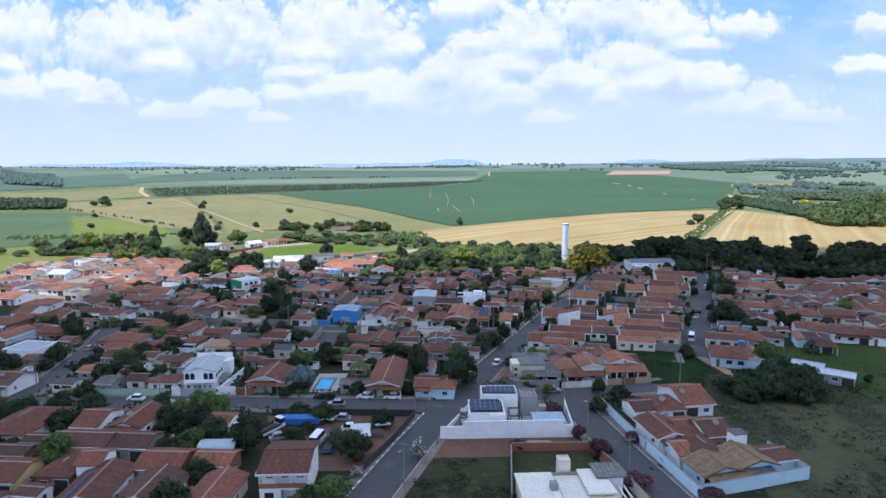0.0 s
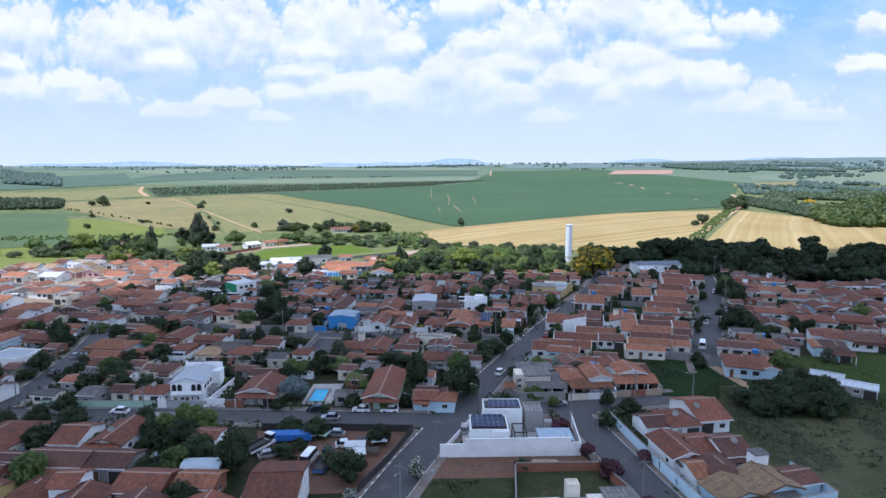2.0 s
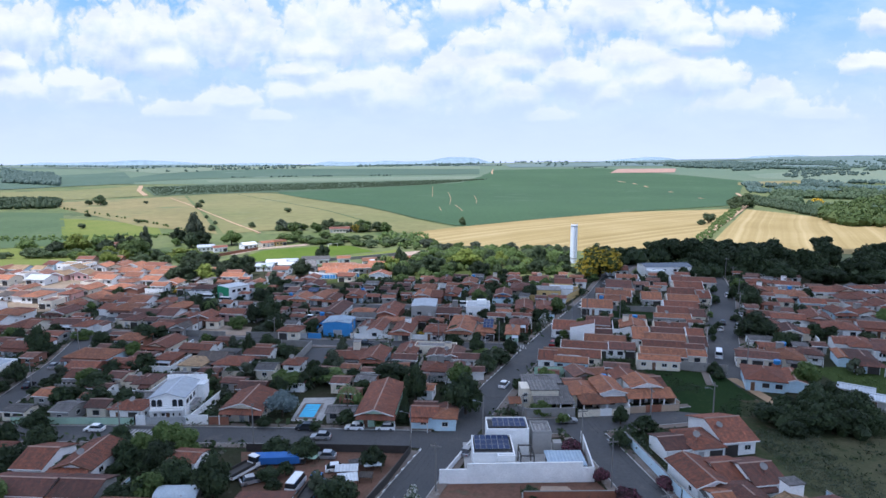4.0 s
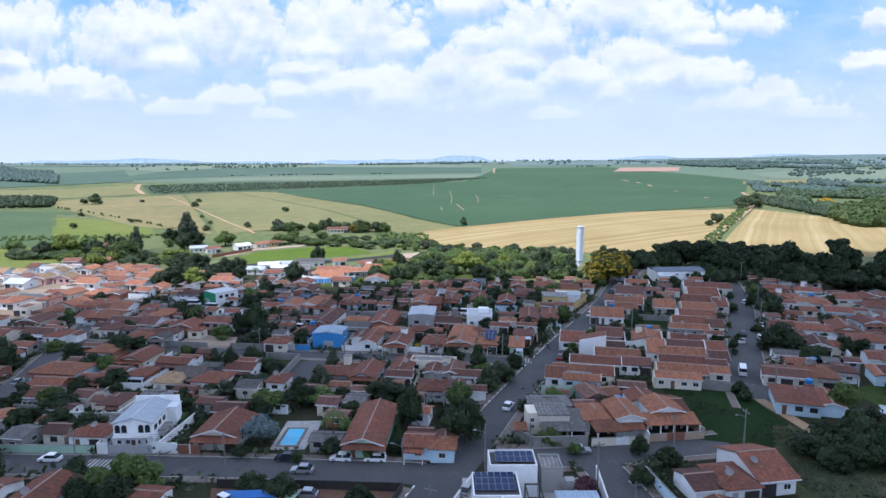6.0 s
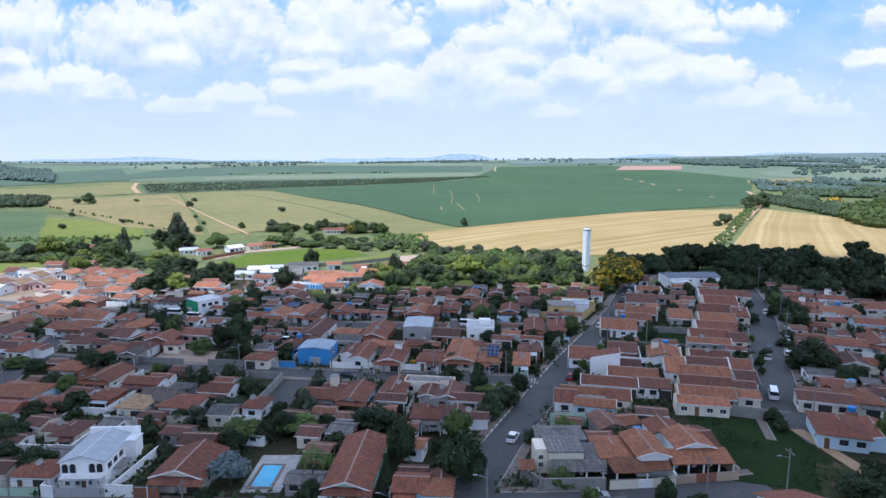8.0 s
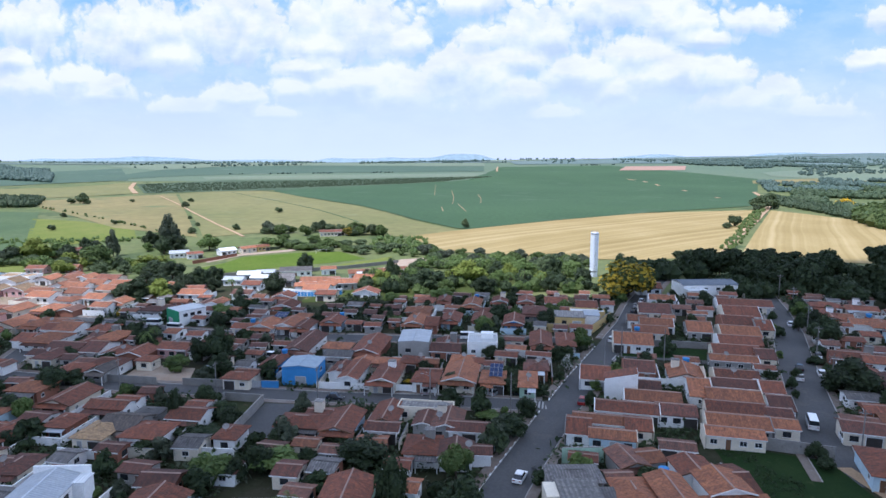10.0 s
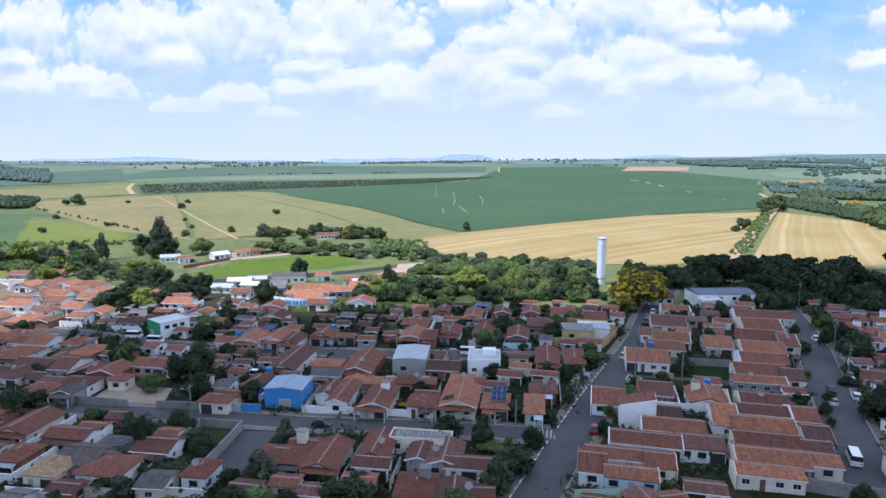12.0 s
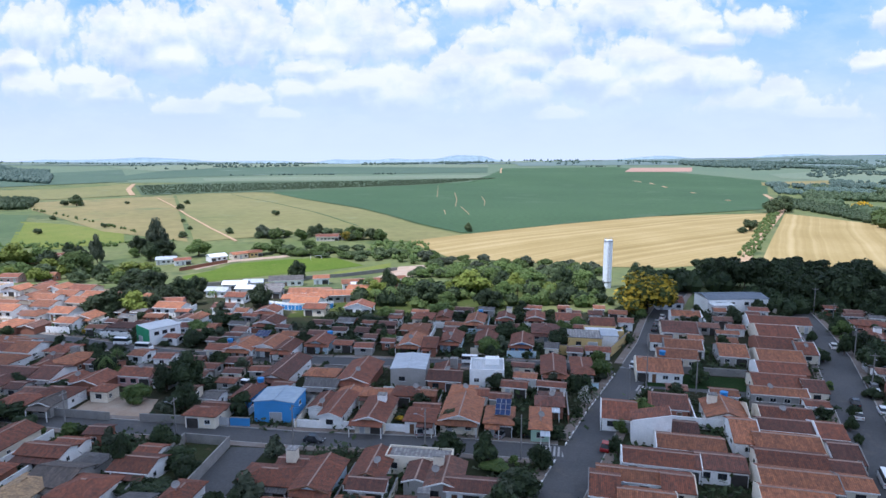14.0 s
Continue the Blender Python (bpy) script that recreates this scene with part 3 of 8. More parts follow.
# ---- buildings ----
def window_data(w, h, frame_mat):
    g = Geo()
    g.box(-w / 2, w / 2, -0.05, 0.06, 0, h, 0)
    for a, b in ((-w / 2 + 0.07, -0.03), (0.03, w / 2 - 0.07)):
        g.box(a, b, -0.062, -0.045, 0.07, h - 0.07, 1)
    g.box(-w / 2 - 0.08, w / 2 + 0.08, -0.13, 0.0, -0.08, 0.0, 2)
    return g.data("window", frame_mat, "glass", "white_trim")


def door_data(w, h, m):
    g = Geo()
    g.box(-w / 2 - 0.07, w / 2 + 0.07, -0.04, 0.06, 0, h + 0.07, 1)
    g.box(-w / 2, w / 2, -0.07, -0.03, 0.02, h, 0)
    g.box(w / 2 - 0.16, w / 2 - 0.1, -0.12, -0.06, 1.0, 1.06, 1)
    return g.data("door", m, "white_trim")


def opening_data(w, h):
    """A garage or veranda opening: a pale surround and a flat dark panel that paints the shade inside."""
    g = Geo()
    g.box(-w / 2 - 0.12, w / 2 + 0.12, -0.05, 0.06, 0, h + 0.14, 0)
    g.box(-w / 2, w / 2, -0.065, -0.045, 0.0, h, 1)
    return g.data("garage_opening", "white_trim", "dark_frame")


OPENING = [opening_data(2.6, 2.2), opening_data(3.6, 2.2)]
WIN = [window_data(1.3, 1.0, "white_trim"), window_data(1.5, 1.1, "dark_frame"), window_data(0.9, 0.9, "white_trim")]
DOOR = [door_data(0.9, 2.1, "wood_door"), door_data(1.0, 2.1, "steel_gate"), door_data(2.6, 2.2, "steel_gate")]
HOUSES = []
ROOF_WORD = {"r": "red clay tile", "d": "dark weathered tile", "o": "orange clay tile", "b": "patched brown tile", "n": "grey-brown tile", "t": "tan tile",
             "g": "grey fibre-cement", "m": "pale sheet-metal", "c": "bare concrete", "w": "white metal", "l": "pale blue metal", "s": "cream metal"}
WALL_WORD = {"w": "white", "c": "cream", "l": "light blue", "b": "bright blue", "n": "mint green", "p": "pink", "o": "ochre", "g": "grey rendered",
             "k": "red brick", "t": "tan", "e": "green"}


def roof_data(L, S, rise, over, hip, material):
    """A pitched roof of length L along x over the span S, with thick eaves."""
    g = Geo()
    a, b = L / 2 + over, S / 2 + over
    low = -rise * over / (S / 2)
    inset = b if hip else 0.0
    inset = min(inset, a - 0.2)
    t = 0.14
    ridge = [(-a + inset, 0), (a - inset, 0)]
    top = rise
    for s in (-1, 1):
        q = [(-a, s * b, low), (a, s * b, low), (ridge[1][0], 0, top), (ridge[0][0], 0, top)]
        if s > 0:
            q = [q[1], q[0], q[3], q[2]]
        g.solid([(x, y, z - t) for x, y, z in q], q)
    if hip:
        for s in (-1, 1):
            q = [(s * a, s * b, low), (s * a, -s * b, low), (s * (a - inset), 0, top)]
            q = [(s * a, -b * s, low), (s * a, b * s, low), (s * (a - inset), 0, top)]
            g.solid([(x, y, z - t) for x, y, z in q], q)
    return g.data("roof", material), a - inset, top, low


def volume(e, cx, cy, w, d, kind, roof, wall, h, over, pitch, rnd):
    """One pitched block of a house: its walls, roof, ridge and trim."""
    along_x = kind == "s" or (kind == "h" and w >= d)
    L, S = (w, d) if along_x else (d, w)
    rise = pitch * S / 2
    g = Geo()
    q = [(-w / 2, -d / 2), (w / 2, -d / 2), (w / 2, d / 2), (-w / 2, d / 2)]
    if kind == "h":
        g.solid([(*p, -0.6) for p in q], [(*p, h) for p in q])
    else:
        prof = [(-S / 2, -0.6), (S / 2, -0.6), (S / 2, h), (0, h + rise - 0.05), (-S / 2, h)]
        if along_x:
            g.solid([(L / 2, a, b) for a, b in prof], [(-L / 2, a, b) for a, b in prof])
        else:
            g.solid([(a, -L / 2, b) for a, b in prof], [(a, L / 2, b) for a, b in prof])
    part("wall", g.data("wall", "wall_" + wall), e, (cx, cy, 0))
    rd, ridge, top, low = roof_data(L, S, rise, over, kind == "h", "roof_" + roof)
    rz = 0 if along_x else 90
    part("roof", rd, e, (cx, cy, h + 0.10), rz)
    c = Geo()
    c.solid([(-ridge, -0.17, top - 0.03), (ridge, -0.17, top - 0.03), (ridge, 0.17, top - 0.03), (-ridge, 0.17, top - 0.03)],
            [(-ridge, -0.08, top + 0.1), (ridge, -0.08, top + 0.1), (ridge, 0.08, top + 0.1), (-ridge, 0.08, top + 0.1)])
    part("ridge_cap", c.data("ridge_cap", "mortar" if roof in "rdob" else "roof_" + roof), e, (cx, cy, h + 0.10), rz)
    if kind == "g":
        b = S / 2 + over
        f = Geo()
        for s in (-1, 1):
            f.solid([(s * b, -L / 2 - over - 0.06, low - 0.24), (0, -L / 2 - over - 0.06, top - 0.24), (0, -L / 2 - over, top - 0.24), (s * b, -L / 2 - over, low - 0.24)],
                    [(s * b, -L / 2 - over - 0.06, low + 0.02), (0, -L / 2 - over - 0.06, top + 0.02), (0, -L / 2 - over, top + 0.02), (s * b, -L / 2 - over, low + 0.02)])
        part("bargeboard", f.data("bargeboard", rnd.choice(["white_trim", "wood_door", "white_trim"])), e, (cx, cy, h + 0.10))
    if kind == "s" and rnd.random() < 0.7:
        f = Geo()
        f.box(-L / 2 - over, L / 2 + over, -S / 2 - over - 0.07, -S / 2 - over, low - 0.22, low - 0.02)
        part("fascia", f.data("fascia", "white_trim"), e, (cx, cy, h + 0.10))


def house(x, y, w, d, rot, code, h=3.0, over=0.5, pitch=0.32, name="house", whole=False):
    kind, roof, wall = code
    rnd = random.Random(int(x * 13 + y * 7 + w * 31))
    town = name == "house" and y < 300
    terrace = town and rot == -12 and x > 24
    if terrace or whole:
        # party-wall rows and plain houses keep one unbroken roof
        town = False
        w, d, over = w * (1.02 if terrace else 0.94), d * (1.10 if terrace else 0.93), 0.25 if terrace else 0.45
        h = h - 0.3 if terrace else h
    if town:
        y += 0.03 * d
        w, d = w * 0.98, d * 0.94
        if kind == "s" and rnd.random() < 0.35:
            kind = "h"
        elif kind == "s" and w < 9 and rnd.random() < 0.4:
            kind = "g"
    shape = {"s": "long", "g": "front-gabled", "h": "hipped", "f": "flat"}[kind]
    e = thing(name, x, y, rot, f"{WALL_WORD[wall]} single-storey house with a {shape} {ROOF_WORD[roof]} roof", "house", "town houses")
    HOUSES.append((x, y, w, d, rot, h))
    wm = "wall_" + wall
    front, fx, fw = -d / 2, 0.0, w
    if kind == "f":
        g = Geo()
        g.box(-w / 2, w / 2, -d / 2, d / 2, -0.6, h)
        part("wall", g.data("wall", wm), e)
        p = Geo()
        for a in ((-w / 2, w / 2, -d / 2, -d / 2 + 0.2), (-w / 2, w / 2, d / 2 - 0.2, d / 2), (-w / 2, -w / 2 + 0.2, -d / 2 + 0.2, d / 2 - 0.2), (w / 2 - 0.2, w / 2, -d / 2 + 0.2, d / 2 - 0.2)):
            p.box(*a, h, h + 0.45)
        part("parapet", p.data("parapet", wm), e)
        r = Geo()
        r.box(-w / 2 + 0.2, w / 2 - 0.2, -d / 2 + 0.2, d / 2 - 0.2, h, h + 0.12)
        part("roof", r.data("roof", "roof_" + roof), e)
    elif town and d > 8.2 and d >= w * 0.95 and kind != "g" and rnd.random() < 0.7:
        # a front block and a lower rear wing
        k = rnd.uniform(0.52, 0.66)
        d1, d2 = d * k, d * (1 - k)
        w2 = w * rnd.uniform(0.55, 0.95)
        volume(e, 0, -d / 2 + d1 / 2, w, d1, kind, roof, wall, h, over, pitch, rnd)
        volume(e, (w - w2) / 2 * rnd.choice((-1, 1)), d / 2 - d2 / 2, w2, d2, rnd.choice("sgsh"), rnd.choice(roof + roof + "drbg"), wall, h - rnd.uniform(0.35, 0.6), 0.3, 0.26, rnd)
    elif town and w > 8.2:
        # a main block and a lower side wing set back from the street
        k = rnd.uniform(0.52, 0.66)
        s = rnd.choice((-1, 1))
        w1, w2 = w * k, w * (1 - k)
        d2 = d * rnd.uniform(0.6, 0.9)
        volume(e, s * (w - w1) / 2, 0, w1, d, rnd.choice("gh" + kind), roof, wall, h, over, pitch, rnd)
        volume(e, -s * (w - w2) / 2, (d - d2) / 2, w2, d2, rnd.choice("sgs"), rnd.choice(roof + roof + "drbo"), wall, h - rnd.uniform(0.35, 0.6), 0.35, 0.28, rnd)
        fx, fw = s * (w - w1) / 2, w1
    else:
        volume(e, 0, 0, w, d, kind, roof, wall, h, over, pitch, rnd)
    if terrace and kind != "f":
        # pale party walls that stand a little above the tiles
        for side in (-1, 1):
            if rnd.random() < 0.6:
                L, S = (w, d)
                rise = pitch * S / 2
                pf = [(-S / 2 - over, -0.4), (S / 2 + over, -0.4), (S / 2 + over, h + 0.1), (0, h + rise + 0.34), (-S / 2 - over, h + 0.1)]
                f = Geo()
                f.solid([(side * (w / 2 + over) + 0.07, a, b) for a, b in pf], [(side * (w / 2 + over) - 0.07, a, b) for a, b in pf])
                part("party_wall", f.data("party_wall", rnd.choice(["wall_w", "wall_c", "render_grey", "wall_" + wall])), e)
    skirted = kind == "g" and (town or whole) and rnd.random() < 0.85
    if kind != "f" and (skirted or town and rnd.random() < 0.6):
        pw, pd = fw * rnd.uniform(0.5, 1.0), rnd.uniform(1.4, 2.2)
        if skirted:
            pw = fw + 2 * over - 0.1
        px = fx + (fw - pw) / 2 * rnd.choice((-1, 1))
        z1, z0 = min(h - 0.25, 2.85), 2.35
        if skirted:
            z1, z0 = h + 0.12, 2.5
        f = Geo()
        q = [(-pw / 2, -pd, z0), (pw / 2, -pd, z0), (pw / 2, 0, z1), (-pw / 2, 0, z1)]
        f.solid([(a, c, v - 0.1) for a, c, v in q], q)
        part("porch_roof", f.data("porch_roof", "roof_" + (roof if skirted else rnd.choice([roof, roof, "d", "g", "m"]))), e, (px, -d / 2, 0))
        for s in (-1, 1):
            f = Geo()
            f.box(-0.09, 0.09, -0.09, 0.09, -0.3, z0 - 0.1)
            part("porch_post", f.data("porch_post", "white_trim"), e, (px + s * (pw / 2 - 0.15), -d / 2 - pd + 0.15, 0))
    win = rnd.choice(WIN[:2])
    n = max(1, int(fw / 2.6))
    dk = rnd.randrange(n) if n > 1 else -1
    gk = rnd.randrange(n) if fw > 5 and rnd.random() < 0.6 else -1
    for k in range(n):
        px = fx - fw / 2 + fw * (k + 0.5) / n
        if k == gk:
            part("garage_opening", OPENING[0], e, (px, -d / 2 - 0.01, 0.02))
        elif k == dk:
            part("door", rnd.choice(DOOR[:2]), e, (px, -d / 2 - 0.01, 0.05))
        else:
            part("window", win, e, (px, -d / 2 - 0.01, 1.05))
    if town:
        # side windows of the front block
        for s in (-1, 1):
            if abs(fx + s * fw / 2) > w / 2 - 0.05:
                part("window", WIN[2], e, (s * w / 2 + s * 0.01, -d / 2 + min(2.2, d * 0.25), 1.1), 90 * s)
        return e
    m = max(1, int(d / 5))
    for k in range(m):
        py = -d / 2 + d * (k + 0.5) / m
        part("window", rnd.choice((win, WIN[2])), e, (w / 2 + 0.01, py, 1.1), 90)
        part("window", rnd.choice((win, WIN[2])), e, (-w / 2 - 0.01, py, 1.1), -90)
    return e


def garden_wall(x0, y0, x1, y1, h, material, label, th=0.18, cap=True, name="garden_wall", z=None):
    """A straight boundary wall with a coping, from one end to the other."""
    a, b = Vector((x0, y0)), Vector((x1, y1))
    L = (b - a).length
    e = thing(name, *a, math.degrees(math.atan2(b.y - a.y, b.x - a.x)), label, "wall", "boundary walls")
    za, zb = ground_z(*a), ground_z(*b)
    g = Geo()
    g.solid([(0, -th / 2, -0.4), (L, -th / 2, zb - za - 0.4), (L, th / 2, zb - za - 0.4), (0, th / 2, -0.4)],
            [(0, -th / 2, h), (L, -th / 2, zb - za + h), (L, th / 2, zb - za + h), (0, th / 2, h)])
    part("wall_body", g.data("wall_body", material), e)
    if cap:
        c = Geo()
        t = th / 2 + 0.05
        c.solid([(0, -t, h), (L, -t, zb - za + h), (L, t, zb - za + h), (0, t, h)],
                [(0, -t, h + 0.07), (L, -t, zb - za + h + 0.07), (L, t, zb - za + h + 0.07), (0, t, h + 0.07)])
        part("coping", c.data("coping", "render_grey" if material != "wall_w" else "white_trim"), e)
    return e



# the town's houses: x, y, width, depth, turn, shape and colours
house(-21.7, 181.1, 6.2, 11.3, -7, 'grl')
house(-13.0, 185.0, 5.4, 10.4, -7, 'grw')
house(-13.0, 178.5, 5.9, 4.5, -7, 'sdw')
house(-2.2, 181.6, 9.8, 9.3, -7, 'sbg')
house(-5.1, 188.3, 12.1, 4.5, -7, 'fcc')
house(4.2, 177.9, 8.2, 4.8, -7, 'sdw')
house(-29.9, 183.6, 9.3, 11.9, -7, 'hrw')
house(-54.9, 187.8, 7.2, 11.8, -7, 'srw')
house(-75.1, 192.4, 8.9, 9.0, -7, 'srw')
house(-66.7, 183.7, 7.7, 13.3, -7, 'sng')
house(-60.2, 177.4, 8.3, 7.7, -7, 'srw')
house(-43.1, 176.2, 4.5, 6.3, -7, 'srw')
house(-70.3, 177.4, 6.4, 8.0, -7, 'htc')
house(-26.4, 211.9, 8.8, 13.8, -7, 'hrw')
house(-15.7, 208.7, 6.2, 13.1, -7, 'grc')
house(-5.6, 207.6, 6.0, 11.0, -7, 'hrw')
house(2.6, 208.4, 7.8, 13.0, -7, 'goc')
house(10.3, 205.4, 5.5, 8.9, -7, 'sok')
house(18.5, 203.7, 3.8, 11.1, -7, 'son')
house(21.8, 214.4, 5.7, 9.6, -7, 'sdk')
house(-52.3, 210.3, 6.9, 9.4, -7, 'src')
house(-47.1, 219.5, 4.5, 9.0, -7, 'srb')
house(-1.1, 232.0, 7.8, 14.4, -7, 'sdk')
house(-23.0, 232.4, 7.9, 16.2, -7, 'grk')
house(-32.2, 233.9, 7.7, 9.6, -7, 'sog')
house(-30.6, 225.0, 7.4, 5.5, -7, 'sgg')
house(-42.8, 235.8, 7.1, 18.1, -7, 'gdw')
house(-19.8, 219.1, 12.9, 5.0, -7, 'soc')
house(-8.2, 218.9, 9.6, 5.7, -7, 'srk')
house(4.3, 218.7, 8.4, 7.1, -7, 'sow')
house(25.7, 235.6, 5.7, 14.4, -7, 'grw')
house(32.8, 235.5, 4.9, 13.6, -7, 'src')
house(-12.0, 272.9, 8.6, 9.3, -7, 'sok')
house(-11.8, 258.9, 6.0, 11.0, -7, 'gow')
house(-6.2, 256.5, 3.8, 10.1, -7, 'srk')
house(-0.3, 261.4, 5.8, 11.0, -7, 'grl')
house(9.8, 261.1, 5.8, 11.0, -7, 'grw')
house(20.0, 257.9, 6.0, 11.0, -7, 'grb')
house(-39.2, 259.7, 6.5, 8.2, -7, 'grl')
house(28.3, 269.5, 8.2, 11.0, -7, 'sdc')
house(-34.5, 303.0, 9.5, 6.5, -4, 'grw')
house(-10.2, 286.9, 6.5, 8.5, -7, 'src')
house(-3.2, 288.2, 4.5, 8.5, -7, 'grc')
house(7.3, 282.5, 5.6, 11.0, -7, 'goc')
house(17.4, 285.8, 5.3, 8.5, -7, 'grn')
house(27.0, 285.4, 5.5, 8.5, -7, 'grc')
house(37.3, 282.7, 7.5, 9.0, -7, 'src')
house(46.9, 276.7, 6.9, 8.6, -7, 'srk')
house(-55.9, 311.8, 10.0, 8.5, -7, 'sow')
house(-49.5, 324.3, 9.6, 8.5, -7, 'sow')
house(-39.8, 333.4, 7.9, 8.5, -7, 'sow')
house(-36.5, 342.5, 7.5, 8.5, -7, 'how')
house(-90.8, 288.0, 10.0, 8.5, -7, 'sow')
house(-106.7, 279.9, 9.3, 11.0, -8, 'sdw')
house(-104.3, 305.0, 10.0, 7.6, -7, 'sow')
house(-66.9, 253.9, 5.7, 5.7, -7, 'src')
house(-60.4, 255.9, 8.1, 10.4, -7, 'gow')
house(-61.0, 282.4, 7.5, 8.9, -7, 'grw')
house(-53.4, 257.9, 6.8, 11.0, -7, 'gow')
house(-47.5, 254.4, 5.2, 10.1, -7, 'srw')
house(-79.2, 234.9, 8.8, 10.5, -7, 'srp')
house(-91.3, 228.5, 14.1, 8.3, -7, 'srk')
house(-82.5, 222.2, 4.5, 4.5, -7, 'src')
house(-110.9, 235.5, 10.4, 11.4, -8, 'sdg')
house(-97.9, 215.4, 7.5, 6.5, -7, 'srw')
house(-90.3, 214.7, 4.5, 7.0, -7, 'sng')
house(-105.7, 244.7, 11.6, 10.1, -8, 'sok')
house(-125.8, 254.6, 13.2, 10.4, -8, 'sow')
house(-112.4, 253.4, 7.1, 7.4, -8, 'src')
house(-149.4, 293.7, 10.0, 8.5, -8, 'sow')
house(-139.4, 297.3, 8.0, 8.5, -8, 'sow')
house(-127.0, 289.7, 7.6, 7.0, -8, 'soc')
house(-129.5, 283.6, 6.7, 6.7, -8, 'sow')
house(-168.3, 307.7, 10.0, 8.5, -8, 'soc')
house(-167.0, 320.4, 9.6, 8.5, -8, 'gow')
house(-184.3, 336.1, 8.0, 8.5, -8, 'gow')
house(-174.4, 335.3, 8.7, 8.5, -8, 'goc')
house(-168.6, 339.0, 7.2, 8.5, -8, 'gow')
house(-155.3, 324.9, 8.7, 8.5, -8, 'sow')
house(-143.6, 323.3, 7.5, 8.5, -8, 'soc')
house(-132.5, 321.6, 8.4, 8.5, -8, 'srk')
house(-143.4, 313.3, 7.5, 8.5, -8, 'soc')
house(-152.8, 307.4, 8.0, 8.5, -8, 'sow')
house(-119.8, 319.0, 8.6, 8.5, -8, 'sow')
house(31.3, 181.5, 11.8, 4.6, -12, 'sow')
house(37.6, 179.2, 4.8, 6.2, -12, 'src')
house(25.8, 178.8, 4.5, 8.0, -12, 'srw')
house(31.4, 174.7, 8.4, 4.5, -12, 'sol')
house(37.5, 187.5, 12.4, 5.9, -12, 'srw')
house(47.2, 186.0, 7.8, 6.2, -12, 'sdw')
house(44.7, 193.4, 11.4, 6.4, -12, 'soc')
house(45.4, 199.7, 5.5, 6.4, -12, 'sdw')
house(56.5, 198.6, 4.5, 11.2, -12, 'sow')
house(57.1, 208.4, 7.8, 8.8, -12, 'gow')
house(47.2, 213.1, 6.9, 8.4, -12, 'sdk')
house(52.1, 236.3, 10.3, 10.4, -12, 'sow')
house(59.7, 245.3, 9.8, 7.5, -12, 'soc')
house(64.0, 253.3, 9.5, 8.2, -12, 'sow')
house(75.0, 247.8, 6.8, 10.2, -12, 'sog')
house(59.7, 258.9, 5.8, 6.1, -12, 'sow')
house(68.7, 270.6, 9.8, 11.0, -12, 'sdc')
house(77.3, 306.8, 8.9, 8.5, -7, 'srw')
house(76.5, 287.0, 8.7, 6.6, -12, 'sow')
house(102.1, 278.0, 17.2, 8.1, -12, 'src')
house(95.4, 265.9, 10.6, 11.0, -12, 'src')
house(89.1, 253.6, 8.9, 11.0, -12, 'srk')
house(85.0, 242.7, 10.5, 9.9, -12, 'sok')
house(81.2, 233.9, 11.0, 7.9, -12, 'srk')
house(76.4, 225.3, 11.4, 8.0, -12, 'src')
house(73.0, 218.3, 11.2, 4.8, -12, 'sog')
house(95.0, 249.3, 4.5, 9.7, -12, 'src')
house(82.3, 221.6, 4.5, 7.8, -12, 'sdc')
house(68.5, 206.5, 9.6, 6.2, -12, 'srk')
house(66.4, 200.5, 11.0, 5.7, -12, 'sdc')
house(62.3, 193.7, 10.9, 6.8, -12, 'soc')
house(59.8, 186.8, 11.2, 6.5, -12, 'src')
house(57.3, 180.2, 11.4, 6.8, -12, 'sog')
house(54.6, 175.1, 10.2, 4.5, -12, 'soc')
house(72.7, 198.4, 4.5, 7.5, -12, 'src')
house(70.1, 189.4, 4.5, 8.2, -12, 'sdw')
house(67.6, 184.3, 4.5, 4.5, -12, 'sdc')
house(65.9, 178.8, 4.5, 5.0, -12, 'soc')
house(-46.4, 149.0, 9.4, 11.6, -3, 'grc', whole=True)
house(-48.6, 158.6, 6.6, 5.6, -3, 'sdk', whole=True)
house(-16.4, 148.5, 7.7, 20.1, -3, 'grn')
house(-6.1, 142.9, 5.3, 9.9, -3, 'srl')
house(-1.6, 141.4, 4.5, 8.8, -3, 'sol')
house(-4.7, 170.2, 6.4, 7.8, -3, 'srw')
house(3.2, 168.1, 9.4, 6.3, -3, 'sdw')
house(-102.7, 187.5, 13.2, 15.1, -7, 'hol')
house(-99.2, 174.5, 8.3, 7.3, -7, 'srk')
house(-90.4, 178.7, 9.4, 6.6, -7, 'src')
house(-96.5, 168.2, 5.2, 7.5, -3, 'srw')
house(-78.7, 163.6, 8.5, 7.4, -3, 'sdc')
house(-87.3, 195.4, 7.4, 10.9, -7, 'src')
house(-80.1, 182.1, 5.3, 6.7, -7, 'srk')
house(-72.7, 147.0, 7.6, 5.9, -3, 'srw')
house(-80.2, 148.0, 4.5, 5.2, -3, 'sdc')
house(-113.8, 226.8, 11.0, 9.9, -8, 'sdc')
house(-123.0, 217.7, 9.0, 8.0, -8, 'srw')
house(-94.3, 220.1, 14.3, 6.4, -7, 'srw')
house(-100.6, 201.9, 8.2, 7.6, -7, 'sok')
house(-146.7, 248.5, 8.6, 9.1, -8, 'soc')
house(-133.1, 259.3, 14.9, 11.0, -8, 'sow')
house(-103.7, 233.0, 9.5, 10.3, -7, 'sdw')
house(-143.9, 236.1, 7.9, 9.9, -8, 'sdc')
house(81.6, 177.7, 10.1, 10.9, -18, 'sdc')
house(89.1, 176.8, 7.8, 10.2, -18, 'soc')
